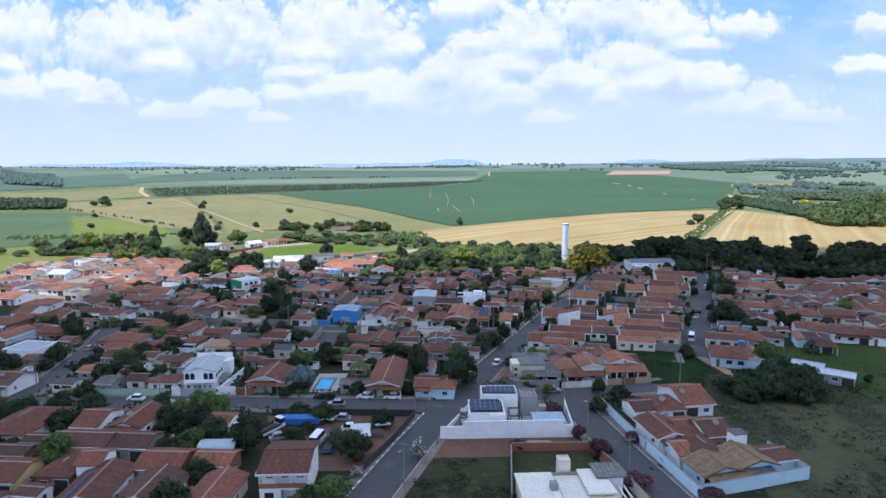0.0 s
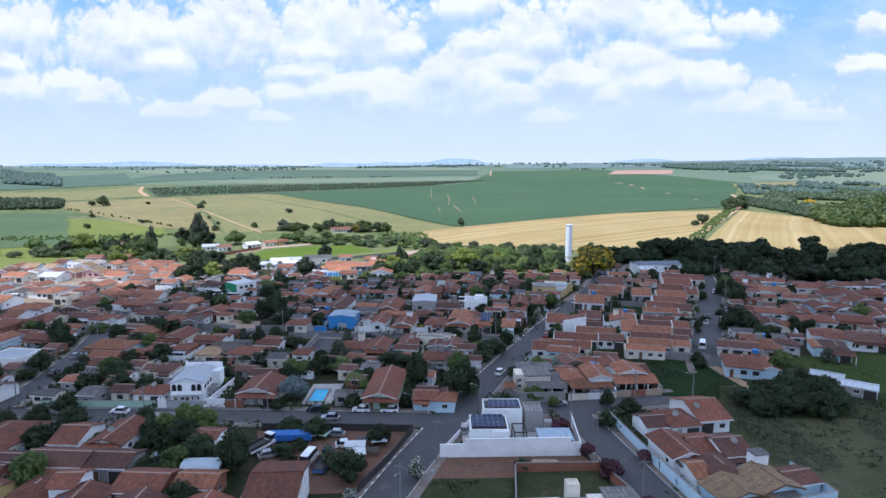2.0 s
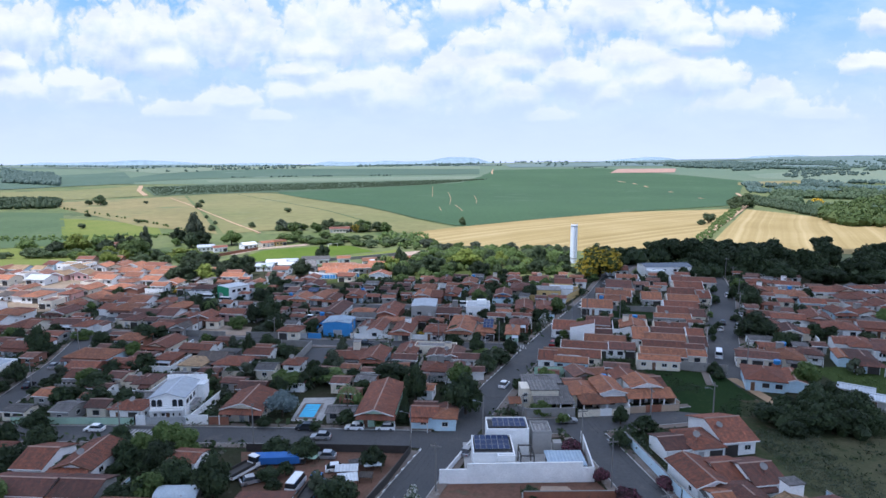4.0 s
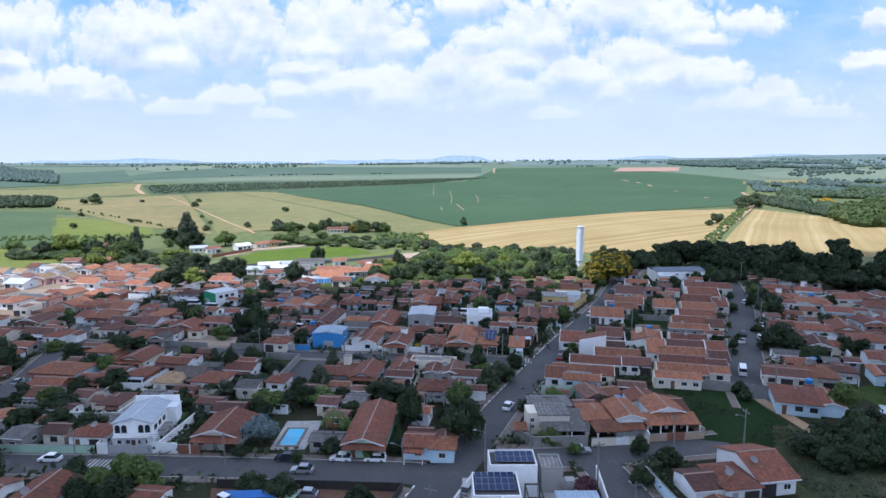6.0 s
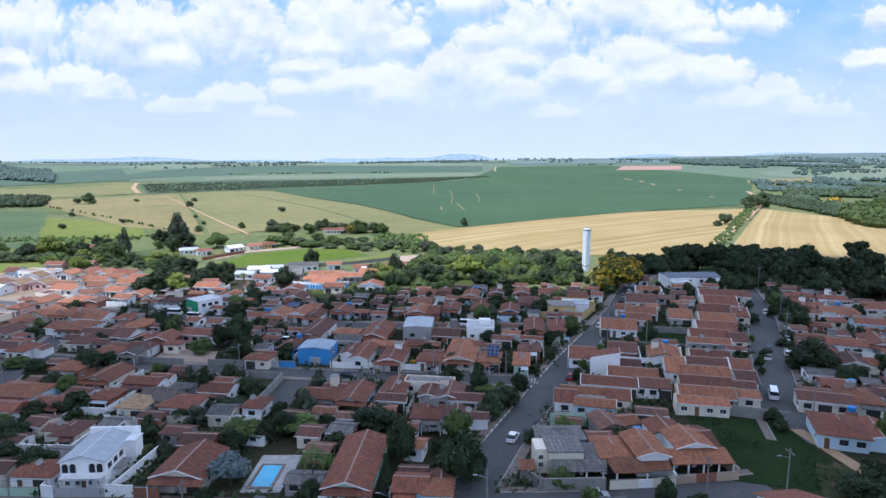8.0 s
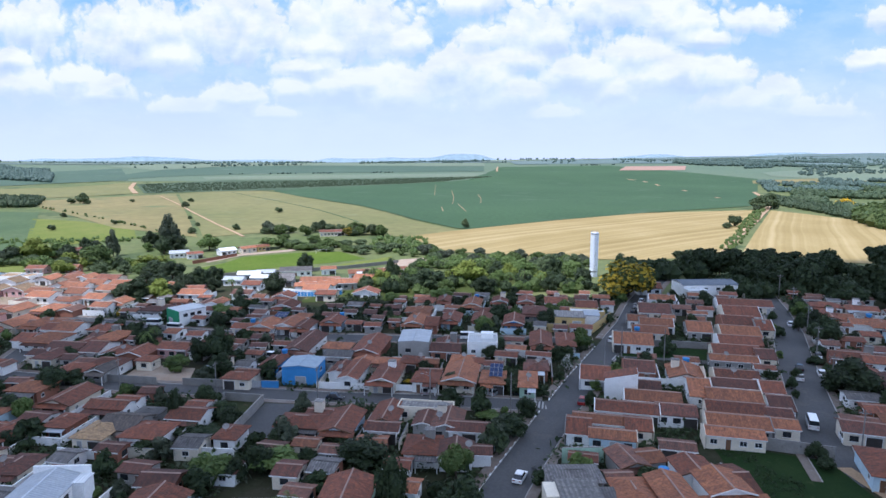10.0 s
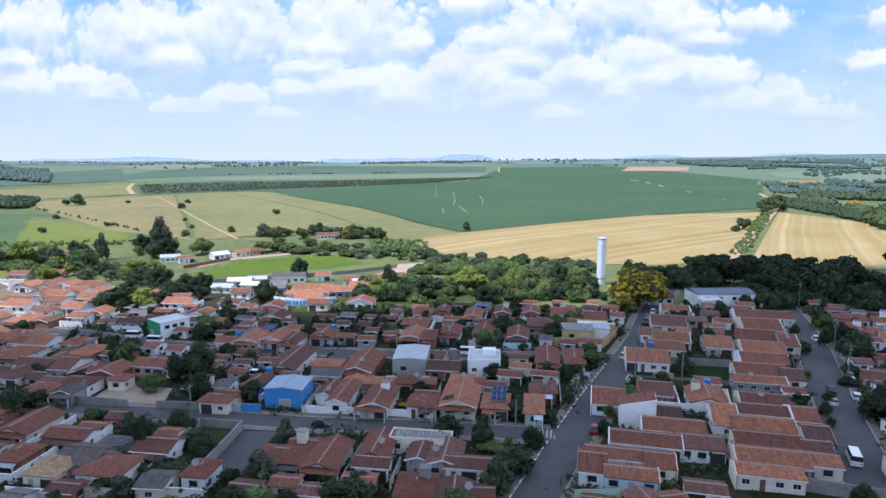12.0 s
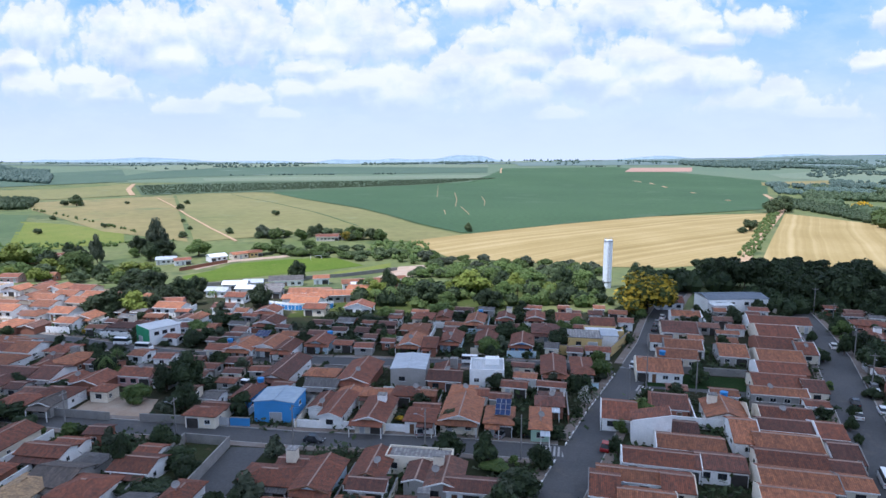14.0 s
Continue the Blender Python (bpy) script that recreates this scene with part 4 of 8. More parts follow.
house(78.1, 160.9, 13.5, 11.5, -18, 'srl')
house(96.2, 180.1, 6.8, 9.1, -18, 'sdw')
house(103.8, 221.1, 8.7, 11.3, -18, 'srk')
house(110.3, 217.3, 9.5, 11.1, -18, 'srw')
house(119.4, 216.3, 7.8, 11.2, -18, 'srw')
house(98.0, 204.9, 8.1, 9.5, -18, 'srw')
house(103.8, 199.8, 8.7, 9.2, -18, 'sdc')
house(123.1, 258.6, 9.6, 11.0, -18, 'grl')
house(129.0, 250.4, 11.0, 11.0, -18, 'sow')
house(130.4, 239.0, 7.7, 12.3, -18, 'srl')
house(129.0, 275.6, 9.5, 11.0, -18, 'srw')
house(137.9, 270.8, 9.3, 11.0, -18, 'src')
house(120.0, 206.0, 10.1, 13.3, -18, 'srw')
house(131.6, 206.1, 10.1, 13.6, -18, 'srw')
house(145.9, 210.4, 10.2, 14.5, -18, 'src')
house(113.2, 187.1, 9.4, 11.2, -18, 'srw')
house(121.7, 183.8, 10.6, 14.3, -18, 'sdw')
house(129.0, 180.6, 7.0, 14.1, -18, 'srw')
house(106.1, 174.4, 8.5, 12.6, -18, 'sdl')
house(-91.7, 121.7, 10.9, 15.2, -3, 'hrc', whole=True)
house(-76.7, 122.7, 5.8, 10.6, -3, 'srw', whole=True)
house(-68.1, 123.0, 7.4, 11.7, -3, 'grw', whole=True)
house(-62.8, 111.6, 7.6, 7.6, -3, 'sdg', whole=True)
house(-69.5, 106.6, 6.8, 4.6, -3, 'sog', 2.7, whole=True)
house(-65.2, 101.6, 4.4, 6.6, 3, 'srw', 4.4, whole=True)
house(-70.6, 101.2, 6.6, 8.4, -3, 'hrk', whole=True)
house(-79.8, 99.7, 8.0, 9.4, -3, 'sro', whole=True)
house(-53.1, 103.4, 8.6, 8.6, -3, 'srk', whole=True)
house(-50.9, 92.9, 9.0, 10.7, -3, 'gdc', whole=True)
house(-43.9, 103.6, 7.2, 6.5, -3, 'sok', whole=True)
house(-39.8, 92.6, 7.3, 10.4, -3, 'grc', whole=True)
house(-85.1, 107.8, 8.1, 4.8, -3, 'sdk', whole=True)
house(-156.4, 209.4, 11.8, 17.5, -8, 'sok')
house(-145.4, 218.0, 8.6, 14.2, -8, 'src')
house(-129.6, 195.8, 9.8, 11.6, -8, 'srw')
house(-145.2, 190.8, 9.4, 13.1, -8, 'sow')
house(-161.8, 236.8, 12.0, 11.9, -8, 'sow')
house(-183.0, 247.4, 12.1, 11.0, -8, 'sow')
house(-113.8, 147.7, 7.4, 10.3, -8, 'sdw')
house(-127.1, 175.1, 10.6, 9.7, -8, 'fmw')
house(-130.9, 222.5, 11.2, 12.2, -8, 'sdw')
house(-125.5, 242.3, 14.6, 11.0, -8, 'sow')
house(-212.6, 285.6, 10.0, 8.5, -8, 'sow')
house(-211.9, 300.9, 10.0, 8.5, -8, 'soc')
house(-175.1, 265.3, 13.4, 11.0, -8, 'sow')
house(-162.1, 278.6, 14.0, 11.0, -8, 'soc')
house(-163.1, 301.1, 10.0, 8.5, -8, 'sow')
house(-159.8, 318.1, 10.0, 8.5, -8, 'sow')
house(-194.7, 301.0, 9.7, 8.5, -8, 'smw')
house(-188.8, 278.5, 8.9, 11.0, -8, 'soc')
house(-159.0, 222.3, 9.0, 12.9, -8, 'sow')
house(-143.4, 278.7, 14.2, 11.0, -8, 'sok')
house(-156.1, 336.9, 10.0, 8.5, -8, 'src')
house(-143.8, 259.2, 13.3, 10.7, -8, 'soc')
house(44.1, 126.2, 10.9, 8.4, 10, 'srw')
house(52.8, 131.0, 6.7, 13.0, 10, 'srw')
house(44.3, 114.2, 11.3, 10.2, 10, 'srw')
house(45.1, 105.7, 8.5, 9.0, 10, 'sdw')
house(51.2, 113.9, 5.3, 9.1, 10, 'sdw')
house(33.5, 164.9, 9.1, 6.9, 12, 'sbg')
house(35.5, 208.7, 6.7, 9.7, -12, 'srw')

# ---- buildings with a form of their own ----
def block(e, name, x0, x1, y0, y1, z0, z1, material, label=""):
    g = Geo()
    g.box(x0, x1, y0, y1, z0, z1)
    return part(name, g.data(name, material), e, label=label)


def take(x, y, w, d, rot, h=3.0):
    HOUSES.append((x, y, w, d, rot, h))


def arch_window(w, h):
    g = Geo()
    out = [(-w / 2, 0), (w / 2, 0), (w / 2, h - w / 2)] + [(math.cos(a * 0.524) * w / 2, h - w / 2 + math.sin(a * 0.524) * w / 2) for a in range(1, 6)] + [(-w / 2, h - w / 2)]
    g.solid([(x * 1.25, 0.05, z * 1.06 - 0.08) for x, z in out], [(x * 1.25, -0.06, z * 1.06 - 0.08) for x, z in out], 0)
    g.solid([(x, 0.0, z) for x, z in out], [(x, -0.09, z) for x, z in out], 1)
    return g.data("window", "white_trim", "glass")


def pitched(e, L, S, rise, over, z, material, rz=0, at=(0, 0), hip=False):
    rd, ridge, top, low = roof_data(L, S, rise, over, hip, material)
    part("roof", rd, e, (at[0], at[1], z), rz)
    c = Geo()
    c.box(-ridge, ridge, -0.15, 0.15, top - 0.04, top + 0.08)
    part("ridge_cap", c.data("ridge_cap", material), e, (at[0], at[1], z), rz)


def gable_body(e, w, d, h, rise, material):
    g = Geo()
    prof = [(-w / 2, -0.6), (w / 2, -0.6), (w / 2, h), (0, h + rise - 0.05), (-w / 2, h)]
    g.solid([(a, -d / 2, b) for a, b in prof], [(a, d / 2, b) for a, b in prof])
    part("wall", g.data("wall", material), e)


# the white church hall on the cross street
church = thing("church", -63.9, 150.2, 4, "white two-storey church hall with arched upper windows and a pale roof", "church")
church.scale = (0.86, 0.86, 0.86)
take(-63.9, 150.2, 11, 13, 4, 8)
gable_body(church, 8.8, 13, 6.3, 1.3, "wall_w")
pitched(church, 13, 8.8, 1.3, 0.4, 6.4, "roof_m", 90)
block(church, "parapet", -4.6, 6.2, 6.2, 6.6, -0.6, 7.9, "wall_w", "tall white rear parapet wall")
block(church, "annex", 4.4, 6.6, 2.6, 6.2, -0.6, 6.2, "wall_w")
block(church, "annex_roof", 4.4, 6.8, 2.4, 6.2, 6.2, 6.4, "roof_w")
block(church, "side_canopy", 4.4, 6.2, -3.4, 1.2, 3.0, 3.2, "roof_c")
block(church, "porch_roof", -4.2, 4.2, -8.0, -6.5, 3.2, 3.42, "white_trim")
for px in (-3.9, -1.4, 1.4, 3.9):
    block(church, "porch_column", px - 0.15, px + 0.15, -7.9, -7.6, 0, 3.2, "white_trim")
AW = arch_window(1.15, 1.9)
for px in (-3.4, -1.9, 1.9, 3.4):
    part("window", AW, church, (px, -6.52, 3.95))
for px in (-3.2, -1.2, 1.2, 3.2):
    part("window", WIN[2], church, (px, -6.52, 1.3))
for py in (-4.5, -2, 0.5, 3.5):
    part("window", WIN[1], church, (4.42, py, 4.0), 90)
part("door", DOOR[0], church, (0, -6.52, 0.05))
for x0, x1 in ((-69.6, -67.4), (-58.6, -53.6)):
    garden_wall(x0, 142.3, x1, 142.1, 2.3, "wall_w", "white rendered front wall of the church yard")
garden_wall(-67.4, 142.3, -58.6, 142.15, 1.9, "steel_gate", "pale grey metal gate of the church yard", 0.08, False, "gate")
garden_wall(-57.6, 143, -56.2, 157, 2.2, "wall_w", "white side wall of the church yard")
garden_wall(-69.6, 142.4, -71.5, 157, 2.2, "wall_w", "white side wall of the church yard")
garden_wall(-53.4, 142.1, -49.0, 141.9, 2.0, "brick_red", "dark red front wall beside the church")
garden_wall(-98, 143.2, -70.2, 142.5, 1.8, "wall_n", "faded green front wall along the street")

# the modern white house on the corner
m_house = thing("modern_house", 11, 122, 1, "white flat-roofed modern house of stacked boxes with solar panels", "house")
take(11, 122, 24, 16, 1, 6)
def parapet_box(e, name, x0, x1, y0, y1, z1, material, floor="asphalt"):
    """A flat-roofed box with a thin upstand round a dark roof."""
    block(e, name, x0, x1, y0, y1, -0.5, z1 - 0.45, material)
    block(e, "roof", x0 + 0.2, x1 - 0.2, y0 + 0.2, y1 - 0.2, z1 - 0.45, z1 - 0.38, floor)
    for q in ((x0, x1, y0, y0 + 0.2), (x0, x1, y1 - 0.2, y1), (x0, x0 + 0.2, y0 + 0.2, y1 - 0.2), (x1 - 0.2, x1, y0 + 0.2, y1 - 0.2)):
        block(e, "parapet", *q, z1 - 0.45, z1, material)


parapet_box(m_house, "lower_volume", -7.6, -0.2, -4.0, 3.3, 4.7, "wall_w")
parapet_box(m_house, "front_box", -3.3, -0.2, -5.0, -4.0, 4.7, "wall_w", "roof_w")
parapet_box(m_house, "upper_volume", -4.6, 3.3, 3.3, 8.8, 5.9, "wall_w")
parapet_box(m_house, "grey_volume", 4.2, 7.8, 4.6, 9.5, 4.8, "wall_g", "roof_c")
block(m_house, "stair_box", 8.0, 9.6, 3.4, 5.0, -0.5, 3.0, "wall_g")
block(m_house, "terrace", -9, 12.6, -5.4, 9.5, -0.5, 0.25, "kerb_stone")
block(m_house, "carport_roof", 5.6, 12.4, -5.4, 0.2, 2.9, 3.15, "roof_l", "pale blue metal carport roof")
for px in (6.0, 12.0):
    for py in (-5.0, -0.2):
        block(m_house, "carport_post", px - 0.1, px + 0.1, py - 0.1, py + 0.1, 0.2, 2.9, "dark_frame")
block(m_house, "entry_glass", -2.5, -1.0, -5.06, -4.98, 0.4, 3.2, "glass")
part("window", WIN[2], m_house, (-4.1, -4.05, 1.8))
block(m_house, "side_glass", -0.22, -0.14, -3.0, 1.5, 0.4, 2.9, "glass")
for a in ((1.0, 1.2, -2.4, -2.2), (3.4, 3.6, -2.4, -2.2), (1.0, 1.2, 1.8, 2.0), (3.4, 3.6, 1.8, 2.0)):
    block(m_house, "pergola_post", *a, 0.2, 3.2, "dark_frame")
for a in ((1.0, 3.6, -2.4, -2.2), (1.0, 3.6, 1.8, 2.0), (1.0, 1.2, -2.2, 1.8), (3.4, 3.6, -2.2, 1.8)):
    block(m_house, "pergola_beam", *a, 3.2, 3.4, "dark_frame")


def panel_data():
    g = Geo()
    g.box(-0.5, 0.5, -0.85, 0.85, 0, 0.05, 1)
    g.f[-1] = (4, 5, 6, 7)
    i = len(g.v)
    g.v += [(-0.46, -0.81, 0.05), (0.46, -0.81, 0.05), (0.46, 0.81, 0.05), (-0.46, 0.81, 0.05)]
    g.f[-1:] = [(4, 5, i + 1, i), (5, 6, i + 2, i + 1), (6, 7, i + 3, i + 2), (7, 4, i, i + 3), (i, i + 1, i + 2, i + 3)]
    g.m = [1] * 9 + [0]
    return g.data("solar_panel", "solar_cell", "metal_grey")


PANEL = panel_data()


def solar(x, y, z, rz, nx, ny, tilt=-10):
    e = thing("solar_array", x, y, rz, "dark blue solar panels in rows on a roof", "solar panel", "solar arrays", z)
    for i in range(nx):
        for j in range(ny):
            part("solar_panel", PANEL, e, ((i - (nx - 1) / 2) * 1.06, (j - (ny - 1) / 2) * 1.75, math.sin(radians(-tilt)) * (j - (ny - 1) / 2) * 1.75 + 0.45), rx=-tilt)


zg = ground_z(11, 122)
solar(7.0, 122.2, zg + 4.3, 1, 6, 3, -3)
solar(10.6, 128.2, zg + 5.5, 1, 6, 2, -3)
garden_wall(-2.5, 116.1, 2.4, 116.15, 2.7, "wall_w", "high plain white front wall of the modern house", 0.25, True, "front_wall")
garden_wall(2.4, 116.15, 22.6, 116.28, 3.7, "wall_w", "high plain white front wall of the modern house", 0.28, True, "front_wall")
garden_wall(22.6, 116.28, 24.6, 116.3, 2.7, "wall_w", "high plain white front wall of the modern house", 0.25, True, "front_wall")
garden_wall(24.6, 116.3, 25.4, 131.5, 2.4, "wall_w", "white side wall of the modern house")
garden_wall(-2.5, 116.2, 3.8, 131.5, 1.2, "wall_w", "low white wall towards the main street")
garden_wall(11.6, 110.2, 26.8, 110.1, 1.8, "brick_red", "unrendered red brick boundary wall")
garden_wall(26.8, 110.1, 30.0, 100.5, 1.8, "brick_red", "unrendered red brick boundary wall")
garden_wall(11.4, 110.2, 9.8, 92.0, 1.6, "render_grey", "grey rendered boundary wall")

# flat cream-roofed house nearest the start
cream = thing("cream_house", 18.6, 89, 4, "cream flat-roofed house with stepped roof slabs and a grey tank box", "house")
take(18.6, 89, 19, 13, 4, 4)
block(cream, "wall", -7.5, 7.5, -6, 6, -0.5, 3.3, "wall_c")
block(cream, "roof_slab", -7.8, -1.4, -6.3, 6.3, 3.3, 3.6, "cream_slab")
block(cream, "roof_slab", -1.2, 2.9, -6.3, 5.3, 3.2, 3.45, "cream_slab")
block(cream, "roof_upstand", -1.4, 3.1, 5.3, 5.6, 3.2, 3.9, "render_grey")
block(cream, "roof_slab", 2.9, 7.4, -1.6, 6.3, 3.7, 4.0, "cream_slab")
block(cream, "roof_slab", 3.1, 7.8, -6.3, -1.8, 2.9, 3.2, "roof_c")
block(cream, "tank_box", -0.2, 1.8, 5.8, 7.8, -0.5, 5.6, "wall_c", "pale concrete water tank box")
block(cream, "tank_rim", -0.2, 1.8, 5.8, 6.0, 5.6, 5.9, "wall_c")
block(cream, "tank_rim", -0.2, 1.8, 7.6, 7.8, 5.6, 5.9, "wall_c")
block(cream, "tank_rim", -0.2, 0.0, 6.0, 7.6, 5.6, 5.9, "wall_c")
block(cream, "tank_rim", 1.6, 1.8, 6.0, 7.6, 5.6, 5.9, "wall_c")
block(cream, "vent_box", -2.8, -1.6, 0.2, 1.6, 3.6, 4.7, "render_grey")
block(cream, "rear_wing", 6.4, 10.0, 3.0, 7.2, -0.5, 4.2, "wall_w")
block(cream, "wing_roof", 5.4, 10.6, 2.6, 7.6, 4.2, 4.4, "roof_c")
for k in range(3):
    block(cream, "roof_beam", 7.8 + 1.1 * k, 8.0 + 1.1 * k, -5.8, 2.8, 2.9 - 0.2 * k, 3.15 - 0.2 * k, "wall_w")
garden_wall(29.6, 100, 32.6, 84, 2.2, "wall_c", "cream boundary wall with stains along the side street")

# light blue house with a tan roof
house(55.0, 101.6, 12.5, 7.6, 14, "stl", 3.0)
house(45.8, 98.4, 8.0, 6.4, 14, "stl", 2.8)
garden_wall(40.9, 92.2, 62.4, 98.2, 2.5, "wall_l", "light blue rendered boundary wall")
garden_wall(37.6, 109.6, 40.8, 92.3, 2.4, "wall_l", "light blue street wall with white gates")
garden_wall(62.4, 98.2, 60.2, 108.5, 2.4, "wall_l", "light blue rendered boundary wall")
garden_wall(34.0, 131.5, 37.5, 110.2, 2.2, "wall_l", "pale blue and grey street wall")
tank = thing("tank_house", 53.2, 106.2, 12, "small white water tank box above the roofs", "water tank")
block(tank, "wall", -1.3, 1.3, -1.1, 1.1, -0.5, 5.3, "wall_w")
block(tank, "lid", -1.5, 1.5, -1.3, 1.3, 5.3, 5.45, "roof_g")

# two-storey house with a white balcony
tall = thing("two_storey_house", -28.8, 98.4, 3, "white two-storey house with an arched balcony and red tile roof", "house")
take(-28.8, 98.4, 9, 13, 3, 6)
block(tall, "wall", -4.0, 4.0, -4.4, 5.6, -0.5, 5.6, "wall_w")
pitched(tall, 8.0, 11.8, 1.2, 0.4, 5.7, "roof_r", 0, (0, -0.1))
block(tall, "roof_edge", -4.5, 4.5, -6.5, -6.36, 5.25, 5.62, "white_trim")
for s_ in (-1, 1):
    block(tall, "roof_edge", s_ * 4.46 - 0.07, s_ * 4.46 + 0.07, -6.3, 0.0, 5.4, 5.62, "white_trim")
block(tall, "balcony_slab", -4.0, 4.0, -6.2, -4.4, 2.7, 2.95, "white_trim")
block(tall, "balcony_rail", -4.0, 4.0, -6.2, -6.05, 2.95, 3.75, "brick_red")
block(tall, "shop_front", -4.0, -0.4, -6.0, -4.4, -0.5, 2.7, "wall_w")
for px in (-3.85, -1.3, 1.3, 3.85):
    block(tall, "balcony_column", px - 0.14, px + 0.14, -6.18, -5.9, 3.75, 5.3, "white_trim")
for px in (1.3, 3.85):
    block(tall, "ground_column", px - 0.14, px + 0.14, -6.18, -5.9, -0.3, 2.7, "white_trim")
for px in (-2.6, 2.6):
    g = Geo()
    arc = [(math.cos(k * math.pi / 10) * 1.15, math.sin(k * math.pi / 10) * 0.75) for k in range(11)]
    ring = [(px + a, 4.55 + c) for a, c in arc] + [(px - 1.27, 4.55), (px - 1.27, 5.5), (px + 1.27, 5.5), (px + 1.27, 4.55)]
    g.solid([(a, -6.14, c) for a, c in ring], [(a, -5.96, c) for a, c in ring])
    part("balcony_arch", g.data("balcony_arch", "white_trim"), tall)
for px in (-2.6, 0, 2.6):
    part("window", WIN[0], tall, (px, -4.42, 3.9))
part("window", WIN[1], tall, (-2.4, -6.02, 1.0))
part("window", WIN[1], tall, (2.6, -4.42, 1.0))
for py in (-2, 2):
    part("window", WIN[2], tall, (4.02, py, 3.9), 90)

# arched sheet-metal shed at the edge of the scrap yard
e = thing("sheet_shed", -46.0, 110.2, 2, "low shed with an arched pale blue sheet roof", "shed")
take(-46.0, 110.2, 7.4, 4.4, 2, 3)
block(e, "wall", -3.4, 3.4, -1.9, 1.9, -0.3, 2.2, "render_grey")
g = Geo()
arc = [(math.cos(k * math.pi / 8) * 2.2, 2.2 + math.sin(k * math.pi / 8) * 0.9) for k in range(9)]
ring = arc + [(a * 0.96, c - 0.08) for a, c in reversed(arc)]
g.solid([(-3.6, a, c) for a, c in ring], [(3.6, a, c) for a, c in ring])
part("roof", g.data("roof", "shed_sheet"), e)

# blue workshop
shop = thing("workshop", -37.6, 213.2, -4, "bright blue workshop with a pale metal roof and grey door", "workshop")
take(-37.6, 213.2, 9, 9, -4, 5)
gable_body(shop, 8.8, 8.2, 4.6, 0.5, "wall_b")
pitched(shop, 8.2, 8.8, 0.5, 0.2, 4.7, "roof_l", 90)
part("door", DOOR[2], shop, (0.4, -4.12, 0.05))
part("window", WIN[0], shop, (4.42, 0, 2.6), 90)
garden_wall(-52.0, 207.9, -47.0, 207.3, 1.9, "steel_gate", "grey metal gate by the blue workshop", 0.08, False, "gate")
garden_wall(-46.8, 207.3, -42.4, 206.8, 2.0, "wall_b", "bright blue street wall")
garden_wall(-33.0, 206.8, -8.0, 203.6, 1.7, "wall_w", "white front wall along the street")

# grey-roofed hall and the white flat-roofed hall
hall = thing("hall", -10.4, 234, -2, "grey-blue commercial hall with a pale metal roof", "hall")
take(-10.4, 234, 9, 12, -2, 6)
gable_body(hall, 8.6, 11.8, 5.0, 0.35, "wall_g")
pitched(hall, 11.8, 8.6, 0.35, 0.1, 5.1, "roof_m", 90)
part("window", WIN[1], hall, (-1.5, -5.92, 2.0))
white = thing("hall", 8.8, 233, -3, "white flat-roofed hall with parapets and a roof box", "hall")
take(8.8, 233, 9, 10, -3, 5)
block(white, "wall", -4.2, 4.2, -4.6, 4.6, -0.5, 4.0, "wall_w")
block(white, "roof", -4.0, 4.0, -4.4, 4.4, 4.0, 4.1, "roof_w")
for a in ((-4.2, 4.2, -4.6, -4.4), (-4.2, 4.2, 4.4, 4.6), (-4.2, -4.0, -4.4, 4.4), (4.0, 4.2, -4.4, 4.4)):
    block(white, "parapet", *a, 4.0, 4.6, "wall_w")
block(white, "roof_box", -0.5, 3.0, 0.5, 3.0, 4.1, 5.6, "wall_w")
for px in (-2.5, 0.5, 2.8):
    part("window", WIN[0], white, (px, -4.62, 1.4))

# green and white garage by the plaza
garage = thing("garage", -92.8, 270.6, -39, "white garage with a green side wall and a pale roof", "garage")
take(-92.8, 270.6, 9, 11, -39, 5)
block(garage, "wall", -4.1, 4.1, -4.8, 5, -0.5, 5.0, "wall_w")
block(garage, "side_wall", -4.25, 4.25, -5.0, -4.8, -0.5, 5.2, "wall_e", "painted green end wall")
block(garage, "roof", -4.3, 4.3, -4.8, 5.2, 5.0, 5.2, "roof_w")
part("door", DOOR[2], garage, (-1.5, -5.02, 0.05))
for py in (-2.5, 0, 2.5):
    part("window", WIN[1], garage, (4.12, py, 3.0), 90)

# ochre corner house, long shed, the tall white house and the school
ochre = thing("corner_house", 40.6, 261.0, -8, "ochre and white flat-roofed corner house", "house")
take(40.6, 261.0, 16, 12, -8, 4)
block(ochre, "wall", -7, 2.5, -3.6, 4.5, -0.5, 3.4, "wall_o")
block(ochre, "roof", -7.2, 2.7, -3.8, 4.7, 3.4, 3.6, "roof_c")
block(ochre, "white_wing", 2.5, 7.2, -2.0, 4.5, -0.5, 3.8, "wall_w")
block(ochre, "wing_roof", 2.3, 7.4, -2.2, 4.7, 3.8, 4.0, "roof_m")
part("door", DOOR[2], ochre, (0, -3.62, 0.05))
part("window", WIN[1], ochre, (-4, -3.62, 1.2))
parapet_box(ochre, "rear_block", -2.0, 9.6, 4.6, 9.4, 3.6, "wall_o", "roof_w")
garden_wall(28.2, 253.6, 43.6, 250.8, 2.8, "wall_o", "ochre street wall")
garden_wall(43.6, 250.8, 53.0, 267.0, 2.8, "wall_o", "ochre street wall")
shed = thing("market_shed", 98.8, 304.6, 5, "long white shed with a blue-grey ribbed roof", "shed")
take(98.8, 304.6, 22, 12, 5, 5)
block(shed, "wall", -10.8, 10.8, -5.4, 5.4, -0.5, 4.8, "wall_w")
pitched(shed, 21.6, 10.8, 0.9, 0.3, 4.9, "roof_q")
